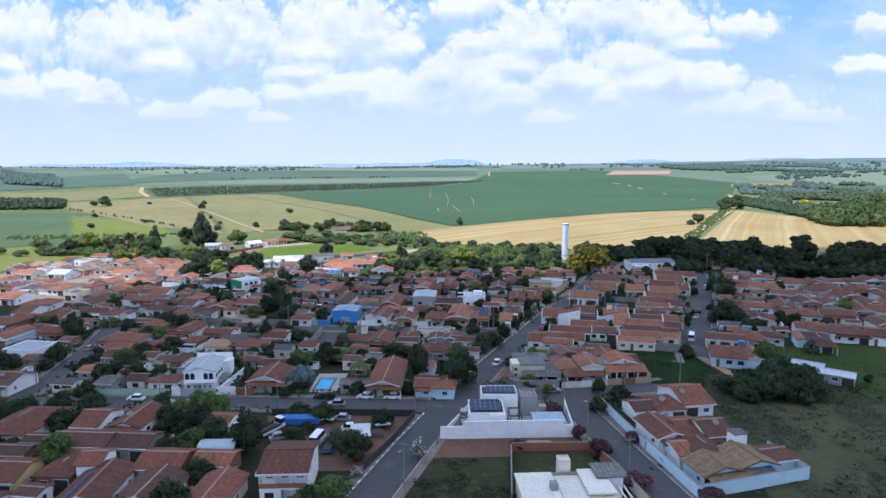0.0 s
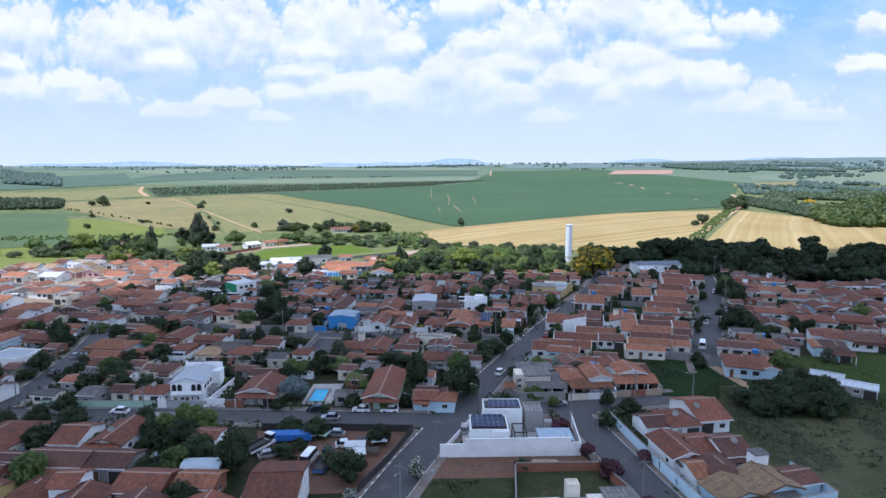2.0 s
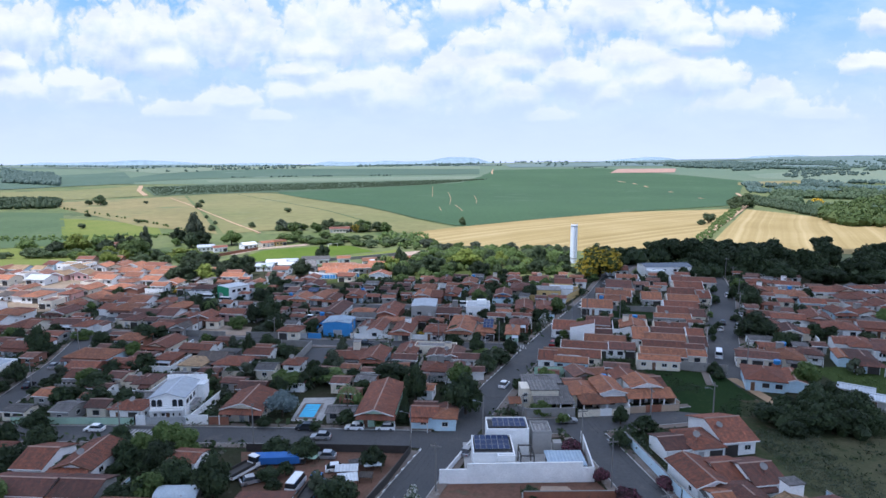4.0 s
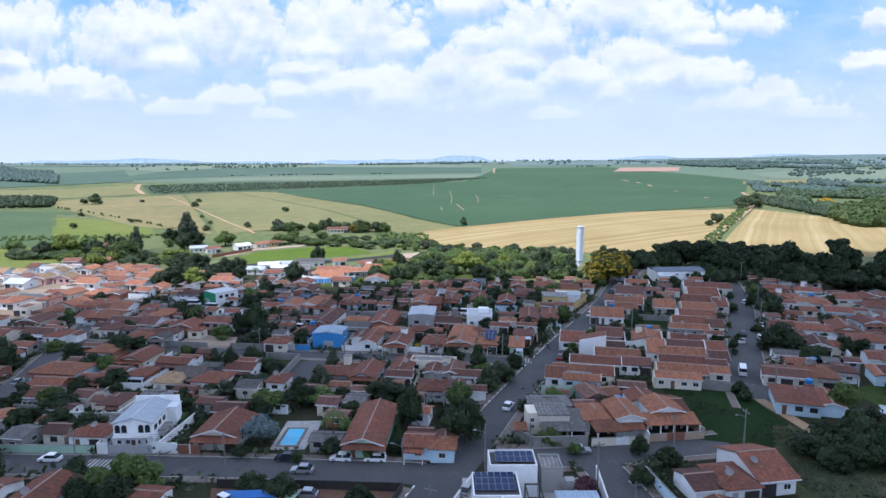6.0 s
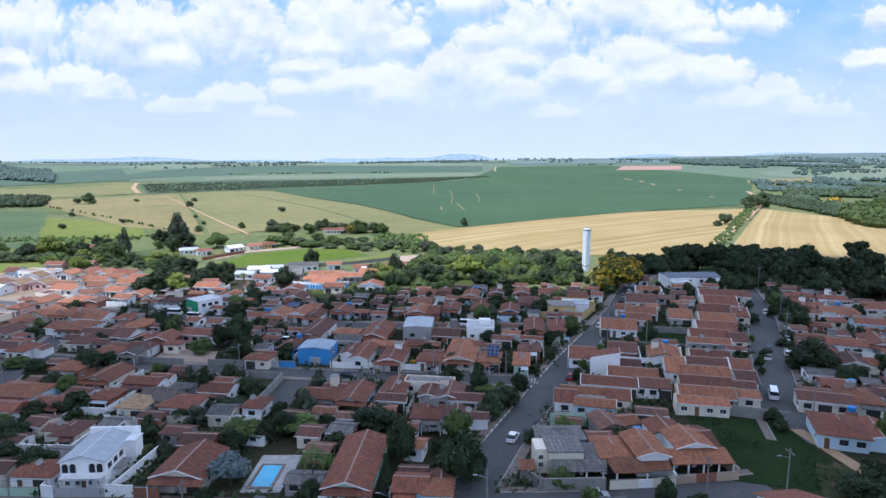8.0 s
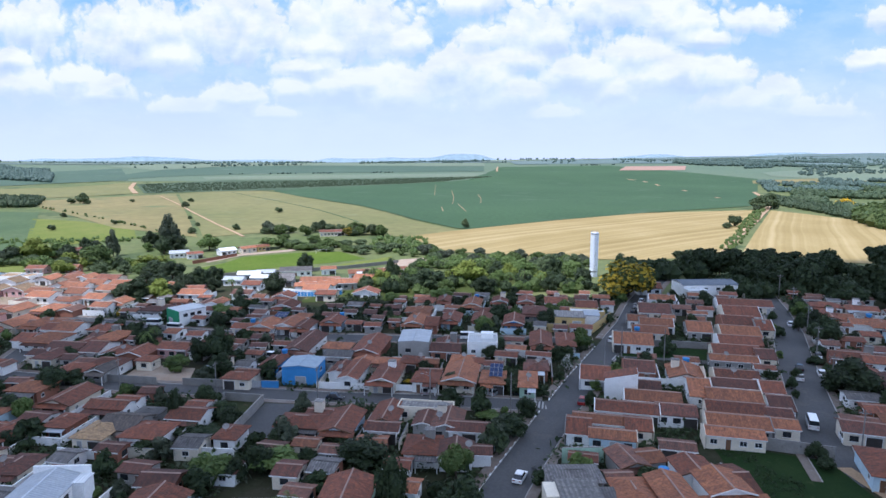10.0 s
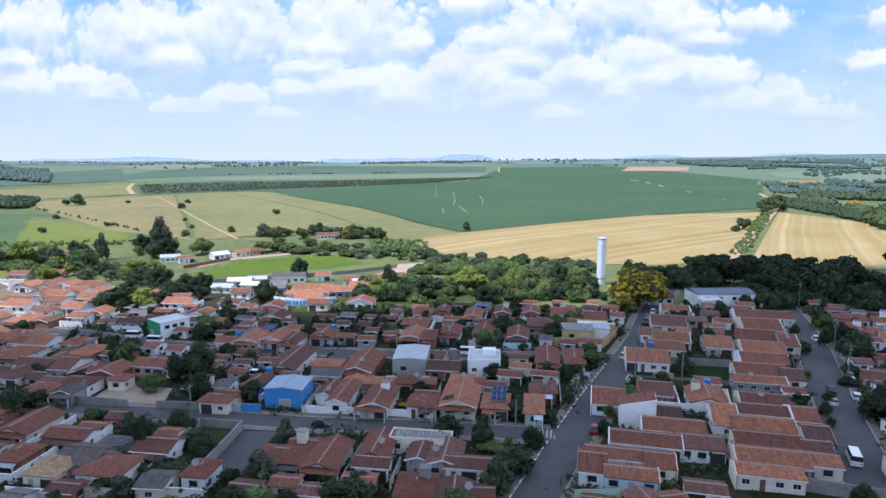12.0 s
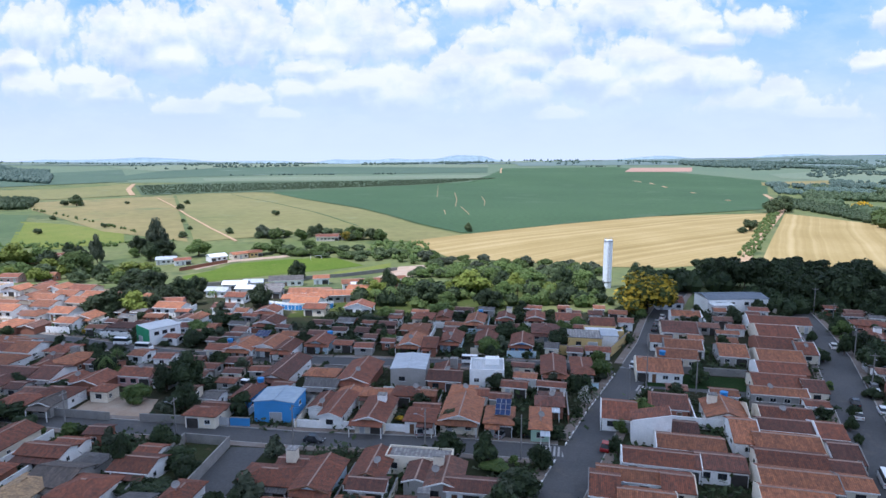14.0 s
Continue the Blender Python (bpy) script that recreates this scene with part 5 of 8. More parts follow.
block(shed, "front_annex", -10.6, -3.0, -9.4, -5.5, -0.5, 3.4, "wall_w")
block(shed, "annex_roof", -10.8, -2.8, -9.6, -5.45, 3.4, 3.6, "roof_w")
for px in (-7, -2, 3, 8):
    part("window", WIN[1], shed, (px, -5.42, 2.6))
slim = thing("tall_house", 39.3, 199.4, -12, "tall white house with a single-pitch red clay tile roof", "house")
take(39.3, 199.4, 8.5, 6, -12, 6)
g = Geo()
prof = [(-3.6, -0.6), (3.6, -0.6), (3.6, 6.6), (-3.6, 4.9)]
g.solid([(a, -2.4, b) for a, b in prof], [(a, 2.4, b) for a, b in prof])
part("wall", g.data("wall", "wall_w"), slim)
g = Geo()
g.solid([(-3.9, -2.1, 4.62), (3.5, -2.1, 6.40), (3.5, 2.7, 6.40), (-3.9, 2.7, 4.62)], [(-3.9, -2.1, 4.95), (3.5, -2.1, 6.72), (3.5, 2.7, 6.72), (-3.9, 2.7, 4.95)])
part("roof", g.data("roof", "roof_r"), slim)
part("window", WIN[0], slim, (1.2, -2.42, 1.6))
garden_wall(36.0, 208.5, 60.0, 202.5, 2.3, "wall_w", "white yard wall behind the tall house")
school = thing("school_wall", -69, 310.5, 0, "white school frontage with bright blue panels", "school")
for k in range(9):
    a = radians(-10 + k * 5)
    px, py = k * 2.75, -math.sin(k / 8 * math.pi) * 3.0
    g = Geo()
    g.box(-1.45, 1.45, -0.12, 0.12, 0, 3.2, 0)
    g.box(-1.25, 1.25, -0.16, -0.12, 0.5, 2.3, 1)
    g.box(-0.05, 0.05, -0.18, -0.16, 0.5, 2.3, 0)
    part("wall_panel", g.data("wall_panel", "wall_w", "wall_b"), school, (px, py, -0.1), (k - 4) * 8)

# the water tower: a tall ribbed white cylinder
tower = thing("water_tower", 64.3, 346, 0, "tall slim white water tower with vertical ribs", "tower", z=ground_z(64.3, 346))
g = Geo()
g.tube((0, 0, -1), (0, 0, 20.6), 1.75, 1.75, 20)
part("shaft", g.data("shaft", "tower_paint"), tower)
g = Geo()
for k in range(10):
    a = k * 0.62832
    x, y = math.cos(a) * 1.78, math.sin(a) * 1.78
    g.tube((x, y, 0), (x, y, 20.4), 0.09, 0.09, 4)
part("ribs", g.data("ribs", "tower_paint"), tower)
for z in (2.5, 19.9):
    g = Geo()
    g.tube((0, 0, z), (0, 0, z + 0.35), 1.9, 1.9, 20)
    part("band", g.data("band", "metal_grey"), tower)
g = Geo()
for s in (-0.22, 0.22):
    g.tube((s, -1.95, 0.5), (s, -1.95, 21.2), 0.035, 0.035, 4)
for k in range(50):
    g.tube((-0.22, -1.95, 0.8 + k * 0.4), (0.22, -1.95, 0.8 + k * 0.4), 0.02, 0.02, 4)
part("ladder", g.data("ladder", "metal_grey"), tower)
g = Geo()
for k in range(12):
    a, b = k * 0.5236, (k + 1) * 0.5236
    p, q = (math.cos(a) * 1.7, math.sin(a) * 1.7), (math.cos(b) * 1.7, math.sin(b) * 1.7)
    g.tube((*p, 20.6), (*p, 21.5), 0.03, 0.03, 4)
    g.tube((*p, 21.5), (*q, 21.5), 0.03, 0.03, 4)
part("railing", g.data("railing", "metal_grey"), tower)

# two orange-roofed houses side by side, with deep porches behind their front walls
def porch_slope(e, x0, x1, y0, y1, z0, z1, material):
    g = Geo()
    q = [(x0, y0, z0), (x1, y0, z0), (x1, y1, z1), (x0, y1, z1)]
    g.solid([(a, b, c - 0.12) for a, b, c in q], q)
    part("porch_roof", g.data("porch_roof", material), e)


rt = random.Random(4)
grey = thing("bungalow", 20.6, 152.0, 2, "beige and grey bungalow with stepped weathered grey roofs", "house")
take(20.6, 152.0, 12, 17, 2, 4)
volume(grey, 0.4, 5.4, 8.6, 5.6, "h", "g", "g", 3.9, 0.35, 0.24, rt)
block(grey, "front_block", -3.2, 3.0, -3.6, 2.6, -0.5, 4.4, "wall_c")
block(grey, "flat_roof", -3.4, 3.2, -3.8, 2.6, 4.4, 4.65, "roof_c")
block(grey, "corner_wall", -5.4, -3.2, -2.6, 1.8, -0.5, 4.5, "wall_c")
porch_slope(grey, -3.0, 6.0, -7.0, -3.8, 2.6, 3.2, "roof_g")
porch_slope(grey, 3.2, 6.0, -3.8, 1.6, 3.2, 3.7, "roof_g")
porch_slope(grey, -8.4, -5.6, -5.6, -2.6, 2.2, 2.7, "roof_o")
for px in (-2.7, 0.0, 2.8, 5.7):
    block(grey, "porch_post", px - 0.12, px + 0.12, -6.9, -6.66, -0.2, 2.55, "white_trim")
for pz in (1.2, 2.6):
    part("window", WIN[2], grey, (-4.4, -2.62, pz))
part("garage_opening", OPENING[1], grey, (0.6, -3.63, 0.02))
garden_wall(20.8, 168.4, 28.4, 168.6, 3.0, "wall_n", "pale mint green wall behind the bungalow", 0.25)
duo = thing("house", 32.5, 150.5, 4, "white house with stepped orange hipped roofs and a deep porch", "house", "town houses")
take(32.5, 150.5, 11.5, 14, 4, 3)
volume(duo, 3.0, 1.6, 5.4, 9.0, "g", "o", "w", 4.0, 0.45, 0.30, rt)
volume(duo, -2.9, 2.6, 5.4, 8.0, "h", "o", "c", 3.3, 0.5, 0.34, rt)
volume(duo, -3.4, 8.4, 4.4, 4.0, "s", "b", "g", 2.7, 0.3, 0.26, rt)
rd, ridge, top, low = roof_data(5.6, 5.4, 1.1, 0.4, True, "roof_o")
part("porch_roof", rd, duo, (-1.7, -3.2, 2.95))
for px, py in ((-4.3, -5.7), (0.9, -5.7)):
    block(duo, "porch_post", px - 0.12, px + 0.12, py - 0.12, py + 0.12, -0.2, 2.9, "white_trim")
porch_slope(duo, 1.2, 5.6, -5.2, -3.0, 2.5, 3.1, "roof_o")
part("garage_opening", OPENING[1], duo, (-2.9, -1.43, 0.02))
part("window", WIN[0], duo, (3.0, -2.93, 1.1))
pair = thing("house", 43.8, 153.5, 4, "tan house with stepped orange gabled roofs and long porch", "house", "town houses")
take(43.8, 153.5, 11, 16, 4, 3)
volume(pair, 0.2, 1.0, 6.6, 7.0, "g", "o", "w", 3.9, 0.45, 0.30, rt)
volume(pair, -1.8, 7.4, 6.0, 5.6, "g", "r", "w", 3.4, 0.35, 0.28, rt)
volume(pair, 4.4, 3.4, 2.4, 10.0, "s", "r", "g", 2.9, 0.2, 0.24, rt)
porch_slope(pair, -5.4, 5.6, -6.4, -2.4, 2.7, 3.7, "roof_o")
for px in (-5.2, -2.6, 0.1, 2.8, 5.4):
    block(pair, "porch_post", px - 0.12, px + 0.12, -6.3, -6.06, -0.2, 2.6, "white_trim")
for px in (-1.5, 1.8):
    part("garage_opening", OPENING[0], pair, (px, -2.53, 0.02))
garden_wall(27.2, 143.6, 32.0, 143.9, 1.7, "wall_c", "cream front wall of the orange-roofed house")
garden_wall(32.0, 143.9, 34.6, 144.1, 1.7, "car_white", "white sheet-metal gate in a cream wall", 0.08, False, "gate")
garden_wall(34.6, 144.1, 38.6, 144.5, 1.7, "wall_c", "cream front wall of the orange-roofed house")
garden_wall(38.8, 145.2, 42.4, 145.6, 1.6, "wall_t", "tan front wall of the orange-roofed house")
garden_wall(42.4, 145.6, 46.0, 146.0, 1.7, "brick_red", "dark red metal gate", 0.08, False, "gate")
garden_wall(46.0, 146.0, 50.0, 146.4, 1.6, "wall_t", "tan front wall of the orange-roofed house")
garden_wall(50.0, 146.4, 47.6, 164.0, 2.2, "wall_t", "tan side wall towards the green lot")
garden_wall(38.6, 144.6, 37.4, 158.0, 2.2, "wall_w", "white wall between the two houses")

# open lots, yards and lawns
def lot(name, a, b, c, d, material, label, category="yard", lift=0.10):
    sheet(name, [a, b], [d, c], material, label, category, lift, 14, 10)


lot("dirt_yard", (-33, 103), (-16.5, 103.5), (-8.5, 128.5), (-42, 129.2), "red_soil", "bare red earth scrap yard")
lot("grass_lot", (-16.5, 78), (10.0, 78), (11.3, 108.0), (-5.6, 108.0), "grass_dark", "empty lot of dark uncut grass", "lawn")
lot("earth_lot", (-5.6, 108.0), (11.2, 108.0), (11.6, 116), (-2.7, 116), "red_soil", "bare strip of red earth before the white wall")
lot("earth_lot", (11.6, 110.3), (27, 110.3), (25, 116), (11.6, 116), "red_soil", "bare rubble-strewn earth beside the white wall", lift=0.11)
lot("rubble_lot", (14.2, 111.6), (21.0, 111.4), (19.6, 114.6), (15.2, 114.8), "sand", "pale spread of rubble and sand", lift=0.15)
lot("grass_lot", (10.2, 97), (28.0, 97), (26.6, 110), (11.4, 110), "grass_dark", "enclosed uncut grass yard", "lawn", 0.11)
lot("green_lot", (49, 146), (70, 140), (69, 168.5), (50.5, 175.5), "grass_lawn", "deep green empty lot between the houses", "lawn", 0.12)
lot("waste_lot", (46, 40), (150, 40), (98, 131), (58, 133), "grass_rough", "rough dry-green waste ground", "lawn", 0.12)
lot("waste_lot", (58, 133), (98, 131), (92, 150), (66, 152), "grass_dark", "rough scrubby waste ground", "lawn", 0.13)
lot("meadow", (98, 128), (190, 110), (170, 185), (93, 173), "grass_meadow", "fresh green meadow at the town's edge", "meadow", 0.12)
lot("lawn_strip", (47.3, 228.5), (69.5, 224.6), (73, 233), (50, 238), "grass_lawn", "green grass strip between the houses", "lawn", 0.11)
lot("sand_yard", (-86, 212.5), (-67, 211.5), (-69.5, 222), (-86, 226), "sand", "sandy builder's yard with heaped earth")
lot("asphalt_yard", (-45, 179), (-37.5, 179), (-35.6, 197), (-43, 197.5), "asphalt", "dark paved yard between walls")
lot("grass_yard", (-51, 186), (-46, 185), (-43.8, 198), (-53, 199.5), "grass_dark", "walled grass yard", "lawn")
lot("lawn_path", (73, 140), (76, 140), (71.5, 166), (69, 166), "dirt_road", "narrow worn earth path", "path", 0.16)
lot("plaza", (-140, 262), (-104, 262), (-108, 280), (-140, 286), "asphalt", "open paved street junction", "road", 0.12)
pool = thing("swimming_pool", -32.8, 149, -1, "small turquoise backyard swimming pool with a pale rim", "pool")
block(pool, "rim", -2.3, 2.3, -4.4, 4.4, -0.3, 0.22, "pavement")
block(pool, "water", -1.7, 1.7, -3.7, 3.7, 0.2, 0.235, "pool_water")
lot("patio", (-36, 143.5), (-29, 143.5), (-28, 157), (-36, 157), "kerb_stone", "pale paved patio round the pool")
garden_wall(-52.8, 199.6, -44.0, 198.0, 2.0, "render_grey", "grey block street wall")
garden_wall(-44.6, 179, -43.4, 197.8, 2.2, "render_grey", "grey block side wall")
garden_wall(-53.6, 178, -53.0, 199.4, 2.2, "render_grey", "grey block side wall")
garden_wall(-89, 212.6, -74.5, 210.2, 1.9, "render_grey", "grey block street wall of the sand yard")
garden_wall(-67.5, 209.6, -53.5, 207.9, 1.9, "render_grey", "grey block street wall")
garden_wall(49.5, 177, 70.5, 169.2, 2.4, "render_grey", "grey block wall behind the terrace")
garden_wall(48.6, 239.5, 73.5, 234.2, 1.9, "render_grey", "grey block wall above the grass strip")
garden_wall(12.5, 147.5, 16.0, 143.4, 2.2, "render_grey", "curved grey wall at the street corner")
garden_wall(16.0, 143.4, 26.5, 143.6, 2.2, "render_grey", "grey wall at the street corner")
house(-61.0, 94.2, 8.4, 13.4, 3, "grw", 3.2, whole=True)
house(-73.0, 111.6, 12.0, 7.4, -3, "sdg", 3.4, whole=True)
garden_wall(-66.5, 84, -65.8, 101, 2.2, "render_grey", "grey rendered side wall of a house")
e = thing("solar_array", -62.9, 92.0, 3, "dark solar panels beside a skylight on a tiled roof", "solar panel", "solar arrays", ground_z(-62, 92) + 3.95)
for j in range(5):
    part("solar_panel", PANEL, e, (0, (j - 2) * 1.75, 0.14), ry=-16.7)
house(-62, 317, 9, 7, 12, "how", 3.4)
house(-54, 318, 9, 7, -6, "how", 3.4)
house(-58, 326, 16, 7, 4, "sow", 3.6)
house(-45, 323, 11, 7, 10, "sog", 3.2)


# ---- trees ----
PROTO = {}


def crown_mesh(seed, material, leaves=1100, lobes=9, shape="round", card=0.075):
    """A crown of overlapping leafy lobes in a unit box: many small leaf clumps over an uneven inner mass."""
    r = random.Random(seed)
    g = Geo()
    lob = []
    for k in range(lobes):
        if shape == "cone":
            z = 0.12 + 0.8 * k / lobes
            rad = 0.46 * (1.02 - z)
            a = r.random() * 6.28
            lob.append((Vector((math.cos(a) * rad * 0.25, math.sin(a) * rad * 0.25, z)), rad * 0.8 + 0.03, 0.11))
            continue
        a, q = k * 2.4 + r.random(), math.sqrt((k + 0.4) / lobes) * 0.33
        top = 0.68 if shape == "round" else 0.78
        z = top - 0.75 * q * (0.6 if shape == "wide" else 1.0) + r.uniform(-0.10, 0.10) - (0.20 if k % 3 == 2 else 0.0)
        rad = r.uniform(0.13, 0.22)
        lob.append((Vector((math.cos(a) * q, math.sin(a) * q, z)), rad, rad * (0.8 if shape == "wide" else 1.0)))
    for c, rx, rz in lob:
        n1, n2 = 7, 4
        ring = []
        for j in range(1, n2):
            th = math.pi * j / n2
            ring.append([(c.x + math.sin(th) * math.cos(6.2832 * i / n1) * rx * r.uniform(0.62, 0.9), c.y + math.sin(th) * math.sin(6.2832 * i / n1) * rx * r.uniform(0.62, 0.9), c.z + math.cos(th) * rz * 0.8) for i in range(n1)])
        i0 = len(g.v)
        g.v += [(c.x, c.y, c.z + rz * 0.82)] + [p for q in ring for p in q] + [(c.x, c.y, c.z - rz * 0.75)]
        for i in range(n1):
            j = (i + 1) % n1
            g.f.append((i0, i0 + 1 + i, i0 + 1 + j))
            for k in range(n2 - 2):
                b = i0 + 1 + k * n1
                g.f.append((b + i, b + n1 + i, b + n1 + j, b + j))
            b = i0 + 1 + (n2 - 2) * n1
            g.f.append((b + i, i0 + 1 + (n2 - 1) * n1, b + j))
    per = leaves // lobes
    for c, rx, rz in lob:
        for _ in range(per):
            n = Vector((r.gauss(0, 1), r.gauss(0, 1), r.gauss(0.35, 1))).normalized()
            k = r.uniform(0.78, 1.12)
            p = c + Vector((n.x * rx, n.y * rx, n.z * rz)) * k
            n = (n + Vector((r.gauss(0, 0.5), r.gauss(0, 0.5), r.gauss(0.2, 0.5)))).normalized()
            s = n.orthogonal().normalized()
            s.rotate(Matrix.Rotation(r.random() * 6.28, 3, n))
            t = n.cross(s)
            q = card * r.uniform(0.55, 1.15)
            s, t = s * q, t * q * r.uniform(0.5, 0.9)
            g.v += [tuple(p - s), tuple(p - t + n * q * 0.2), tuple(p + s), tuple(p + t + n * q * 0.2)]
            i = len(g.v)
            g.f.append((i - 4, i - 3, i - 2, i - 1))
    g.m = [0] * len(g.f)
    return g.data("crown", material)


def trunk_mesh(seed, top=0.62, r0=0.035):
    r = random.Random(seed)
    g = Geo()
    p = Vector((0, 0, -0.03))
    rad = r0
    for k in range(3):
        q = p + Vector((r.uniform(-0.02, 0.02), r.uniform(-0.02, 0.02), (top + 0.03) / 3))
        g.tube(p, q, rad, rad * 0.78, 7)
        p, rad = q, rad * 0.78
    for k in range(5):
        a = k * 1.3 + r.random()
        b = Vector((0, 0, top * r.uniform(0.45, 0.8)))
        c = b + Vector((math.cos(a) * 0.24, math.sin(a) * 0.24, r.uniform(0.12, 0.22)))
        g.tube(b, c, r0 * 0.5, r0 * 0.2, 5)
    return g.data("trunk", "bark")


def palm_mesh(seed):
    r = random.Random(seed)
    g = Geo()
    for k in range(16):
        a = k * 6.2832 / 16 + r.uniform(-0.15, 0.15)
        up = r.uniform(0.05, 0.9)
        p = Vector((0, 0, 0.78))
        w = Vector((math.cos(a), math.sin(a), up)).normalized()
        side = Vector((-math.sin(a), math.cos(a), 0))
        last = p
        for j in range(6):
            w = (w + Vector((0, 0, -0.30))).normalized()
            q = last + w * 0.095
            wid = 0.05 * math.sin(math.pi * (j + 0.8) / 6.6)
            for s in (-1, 1):
                for u in (0.0, 0.5):
                    b0 = last.lerp(q, u)
                    b1 = last.lerp(q, u + 0.34)
                    tip = b0.lerp(b1, 0.8) + side * s * wid * 2.2 + Vector((0, 0, -wid * 0.9))
                    g.face([b0, b1, tip])
            last = q
    return g.data("crown", "leaf_mid")


TREE_LABEL = {"dark": "dense dark-green broadleaf tree with a rounded crown", "mid": "leafy mid-green garden tree between houses", "grey": "dusty grey-green shrubby tree",
              "palm": "tall green palm with arching fronds", "lime": "yellow-green broadleaf tree in leaf", "yellow": "small tree in full yellow flower", "pale": "rounded shrub covered with white blossom",
              "conifer": "narrow dark green conifer tree", "silver": "silvery blue-leaved palm-like tree", "maroon": "small tree with maroon-purple foliage",
              "field": "rounded green tree standing alone in a field", "flame": "broad spreading tree with yellow-orange blossom on top", "wood": "tall dark woodland tree with a full crown"}
BUSH_LABEL = {"mid": "leafy green garden bush in a yard", "dark": "dense dark green bush in a yard", "grey": "dusty grey-green bush in a yard", "lime": "yellow-green garden bush in a yard"}
TREE_N = [0]


def tree(kind, x, y, w, h, z=None, group="town trees", name="tree"):
    k = TREE_N[0]
    TREE_N[0] += 1
    var = k % 3 if kind in ("dark", "mid", "wood", "lime", "field") else 0
    key = (kind, var, name)
    z = ground_z(x, y) if z is None else z
    m = Matrix.Translation((x, y, z)) @ Matrix.Rotation(k * 2.1, 4, "Z") @ Matrix.Diagonal((w, w, h, 1))
    if key in PROTO:
        c = copy_thing(PROTO[key], m)
        c.matrix_basis = m
        c.name = name
        if name == "bush":
            tagged(c, BUSH_LABEL[kind], "bush")
        return tagged(c, group=group)
    e = new(name)
    tagged(e, BUSH_LABEL[kind] if name == "bush" else TREE_LABEL[kind], name, group)
    e.empty_display_size = 0.2
    e.matrix_basis = m
    PROTO[key] = e
    s = 11 + 7 * var + len(kind) * 3
    leaf = {"grey": "leaf_grey", "lime": "leaf_lime", "yellow": "leaf_yellow", "pale": "leaf_pale", "silver": "leaf_silver", "maroon": "leaf_maroon", "flame": "leaf_flame",
            "mid": "leaf_mid", "field": "leaf_field"}.get(kind, "leaf_dark")
    if kind == "palm":
        g = Geo()
        g.tube((0, 0, -0.03), (0.01, 0, 0.4), 0.028, 0.022, 8)
        g.tube((0.01, 0, 0.4), (0, 0, 0.79), 0.022, 0.017, 8)
        part("trunk", g.data("trunk", "bark"), e)
        part("crown", palm_mesh(5), e)
        return e
    part("trunk", trunk_mesh(s, 0.3 if kind == "conifer" else 0.6, 0.05 if kind == "flame" else 0.035), e)
    shape = "cone" if kind == "conifer" else "wide" if kind == "wood" else "round"
    big = kind in ("flame", "wood", "dark")
    few = name == "bush"
    part("crown", crown_mesh(s, leaf, 420 if few else 3800 if kind == "flame" else 2000 if big else 1500, 7 if few else 16 if big else 11, shape, 0.10 if few else 0.048 if big else 0.055), e)
    return e


def scatter(name, corners, count, size, material, label, seed, category="wood", cards=34, clump=0.0):
    """Far woods and hedges: many small leafy clumps on the terrain, in one mesh."""
    r = random.Random(seed)
    a, b, c, d = [Vector(p) for p in corners]
    g = Geo()
    for _ in range(count):
        u, v = r.random(), r.random()
        p = a.lerp(b, u).lerp(d.lerp(c, u), v)
        if clump and noise.noise((p.x * clump, p.y * clump * 0.6, seed)) < 0.12:
            continue
        s = size * r.uniform(0.6, 1.3)
        z = ground_z(p.x, p.y)
        base = len(g.v)
        n1 = 6
        for t, k in ((0.05, 0.30), (0.45, 0.52), (0.8, 0.36)):
            for i in range(n1):
                q = k * s * r.uniform(0.75, 1.2)
                g.v.append((p.x + math.cos(i * 1.047) * q, p.y + math.sin(i * 1.047) * q, z + s * t * r.uniform(0.85, 1.1)))
        g.v.append((p.x, p.y, z + s * r.uniform(0.9, 1.1)))
        for j in range(2):
            for i in range(n1):
                q = base + j * n1
                g.f.append((q + i, q + (i + 1) % n1, q + n1 + (i + 1) % n1, q + n1 + i))
        q = base + 2 * n1
        for i in range(n1):
            g.f.append((q + i, q + (i + 1) % n1, base + 3 * n1))
        for _ in range(cards):
            th, ph = r.random() * 6.28, r.uniform(-0.2, 1.5)
            c2 = Vector((p.x + math.cos(th) * math.cos(ph) * s * 0.52, p.y + math.sin(th) * math.cos(ph) * s * 0.52, z + s * (0.45 + 0.52 * math.sin(ph))))
            k = s * r.uniform(0.08, 0.16)
            e1 = Vector((r.gauss(0, 1), r.gauss(0, 1), r.gauss(0, 1))).normalized() * k
            e2 = Vector((r.gauss(0, 1), r.gauss(0, 1), r.gauss(0, 1))).normalized() * k
            g.face([c2 - e1, c2 - e2, c2 + e1, c2 + e2])
    g.m = [0] * len(g.f)
    return single(name, g.data(name, material), label, category, kind="stuff")




# ---- fields and the far country ----
sheet("stubble_field", [(-36, 528), (-5, 467), (82, 436), (117, 432), (172, 452)], [(-33, 533), (6, 565), (93, 635), (192, 702), (329, 743)], "stubble", "harvested straw-yellow field with mown swaths", n=40, m=24)
sheet("stubble_field", [(181, 455), (215, 425), (260, 405), (340, 410)], [(337, 738), (362, 655), (370, 590), (400, 548)], "stubble_up", "harvested straw-yellow field with pale swaths", n=40, m=24)
sheet("soy_field", [(-303, 1100), (-116, 803), (-37, 636), (6, 565), (93, 635), (192, 702), (354, 804)], [(-330, 1180), (-185, 1291), (-60, 1380), (42, 1485), (136, 2104), (506, 2158), (680, 1500)], "soy", "wide dark green crop field over a gentle rise", n=60, m=40, lift=0.5)
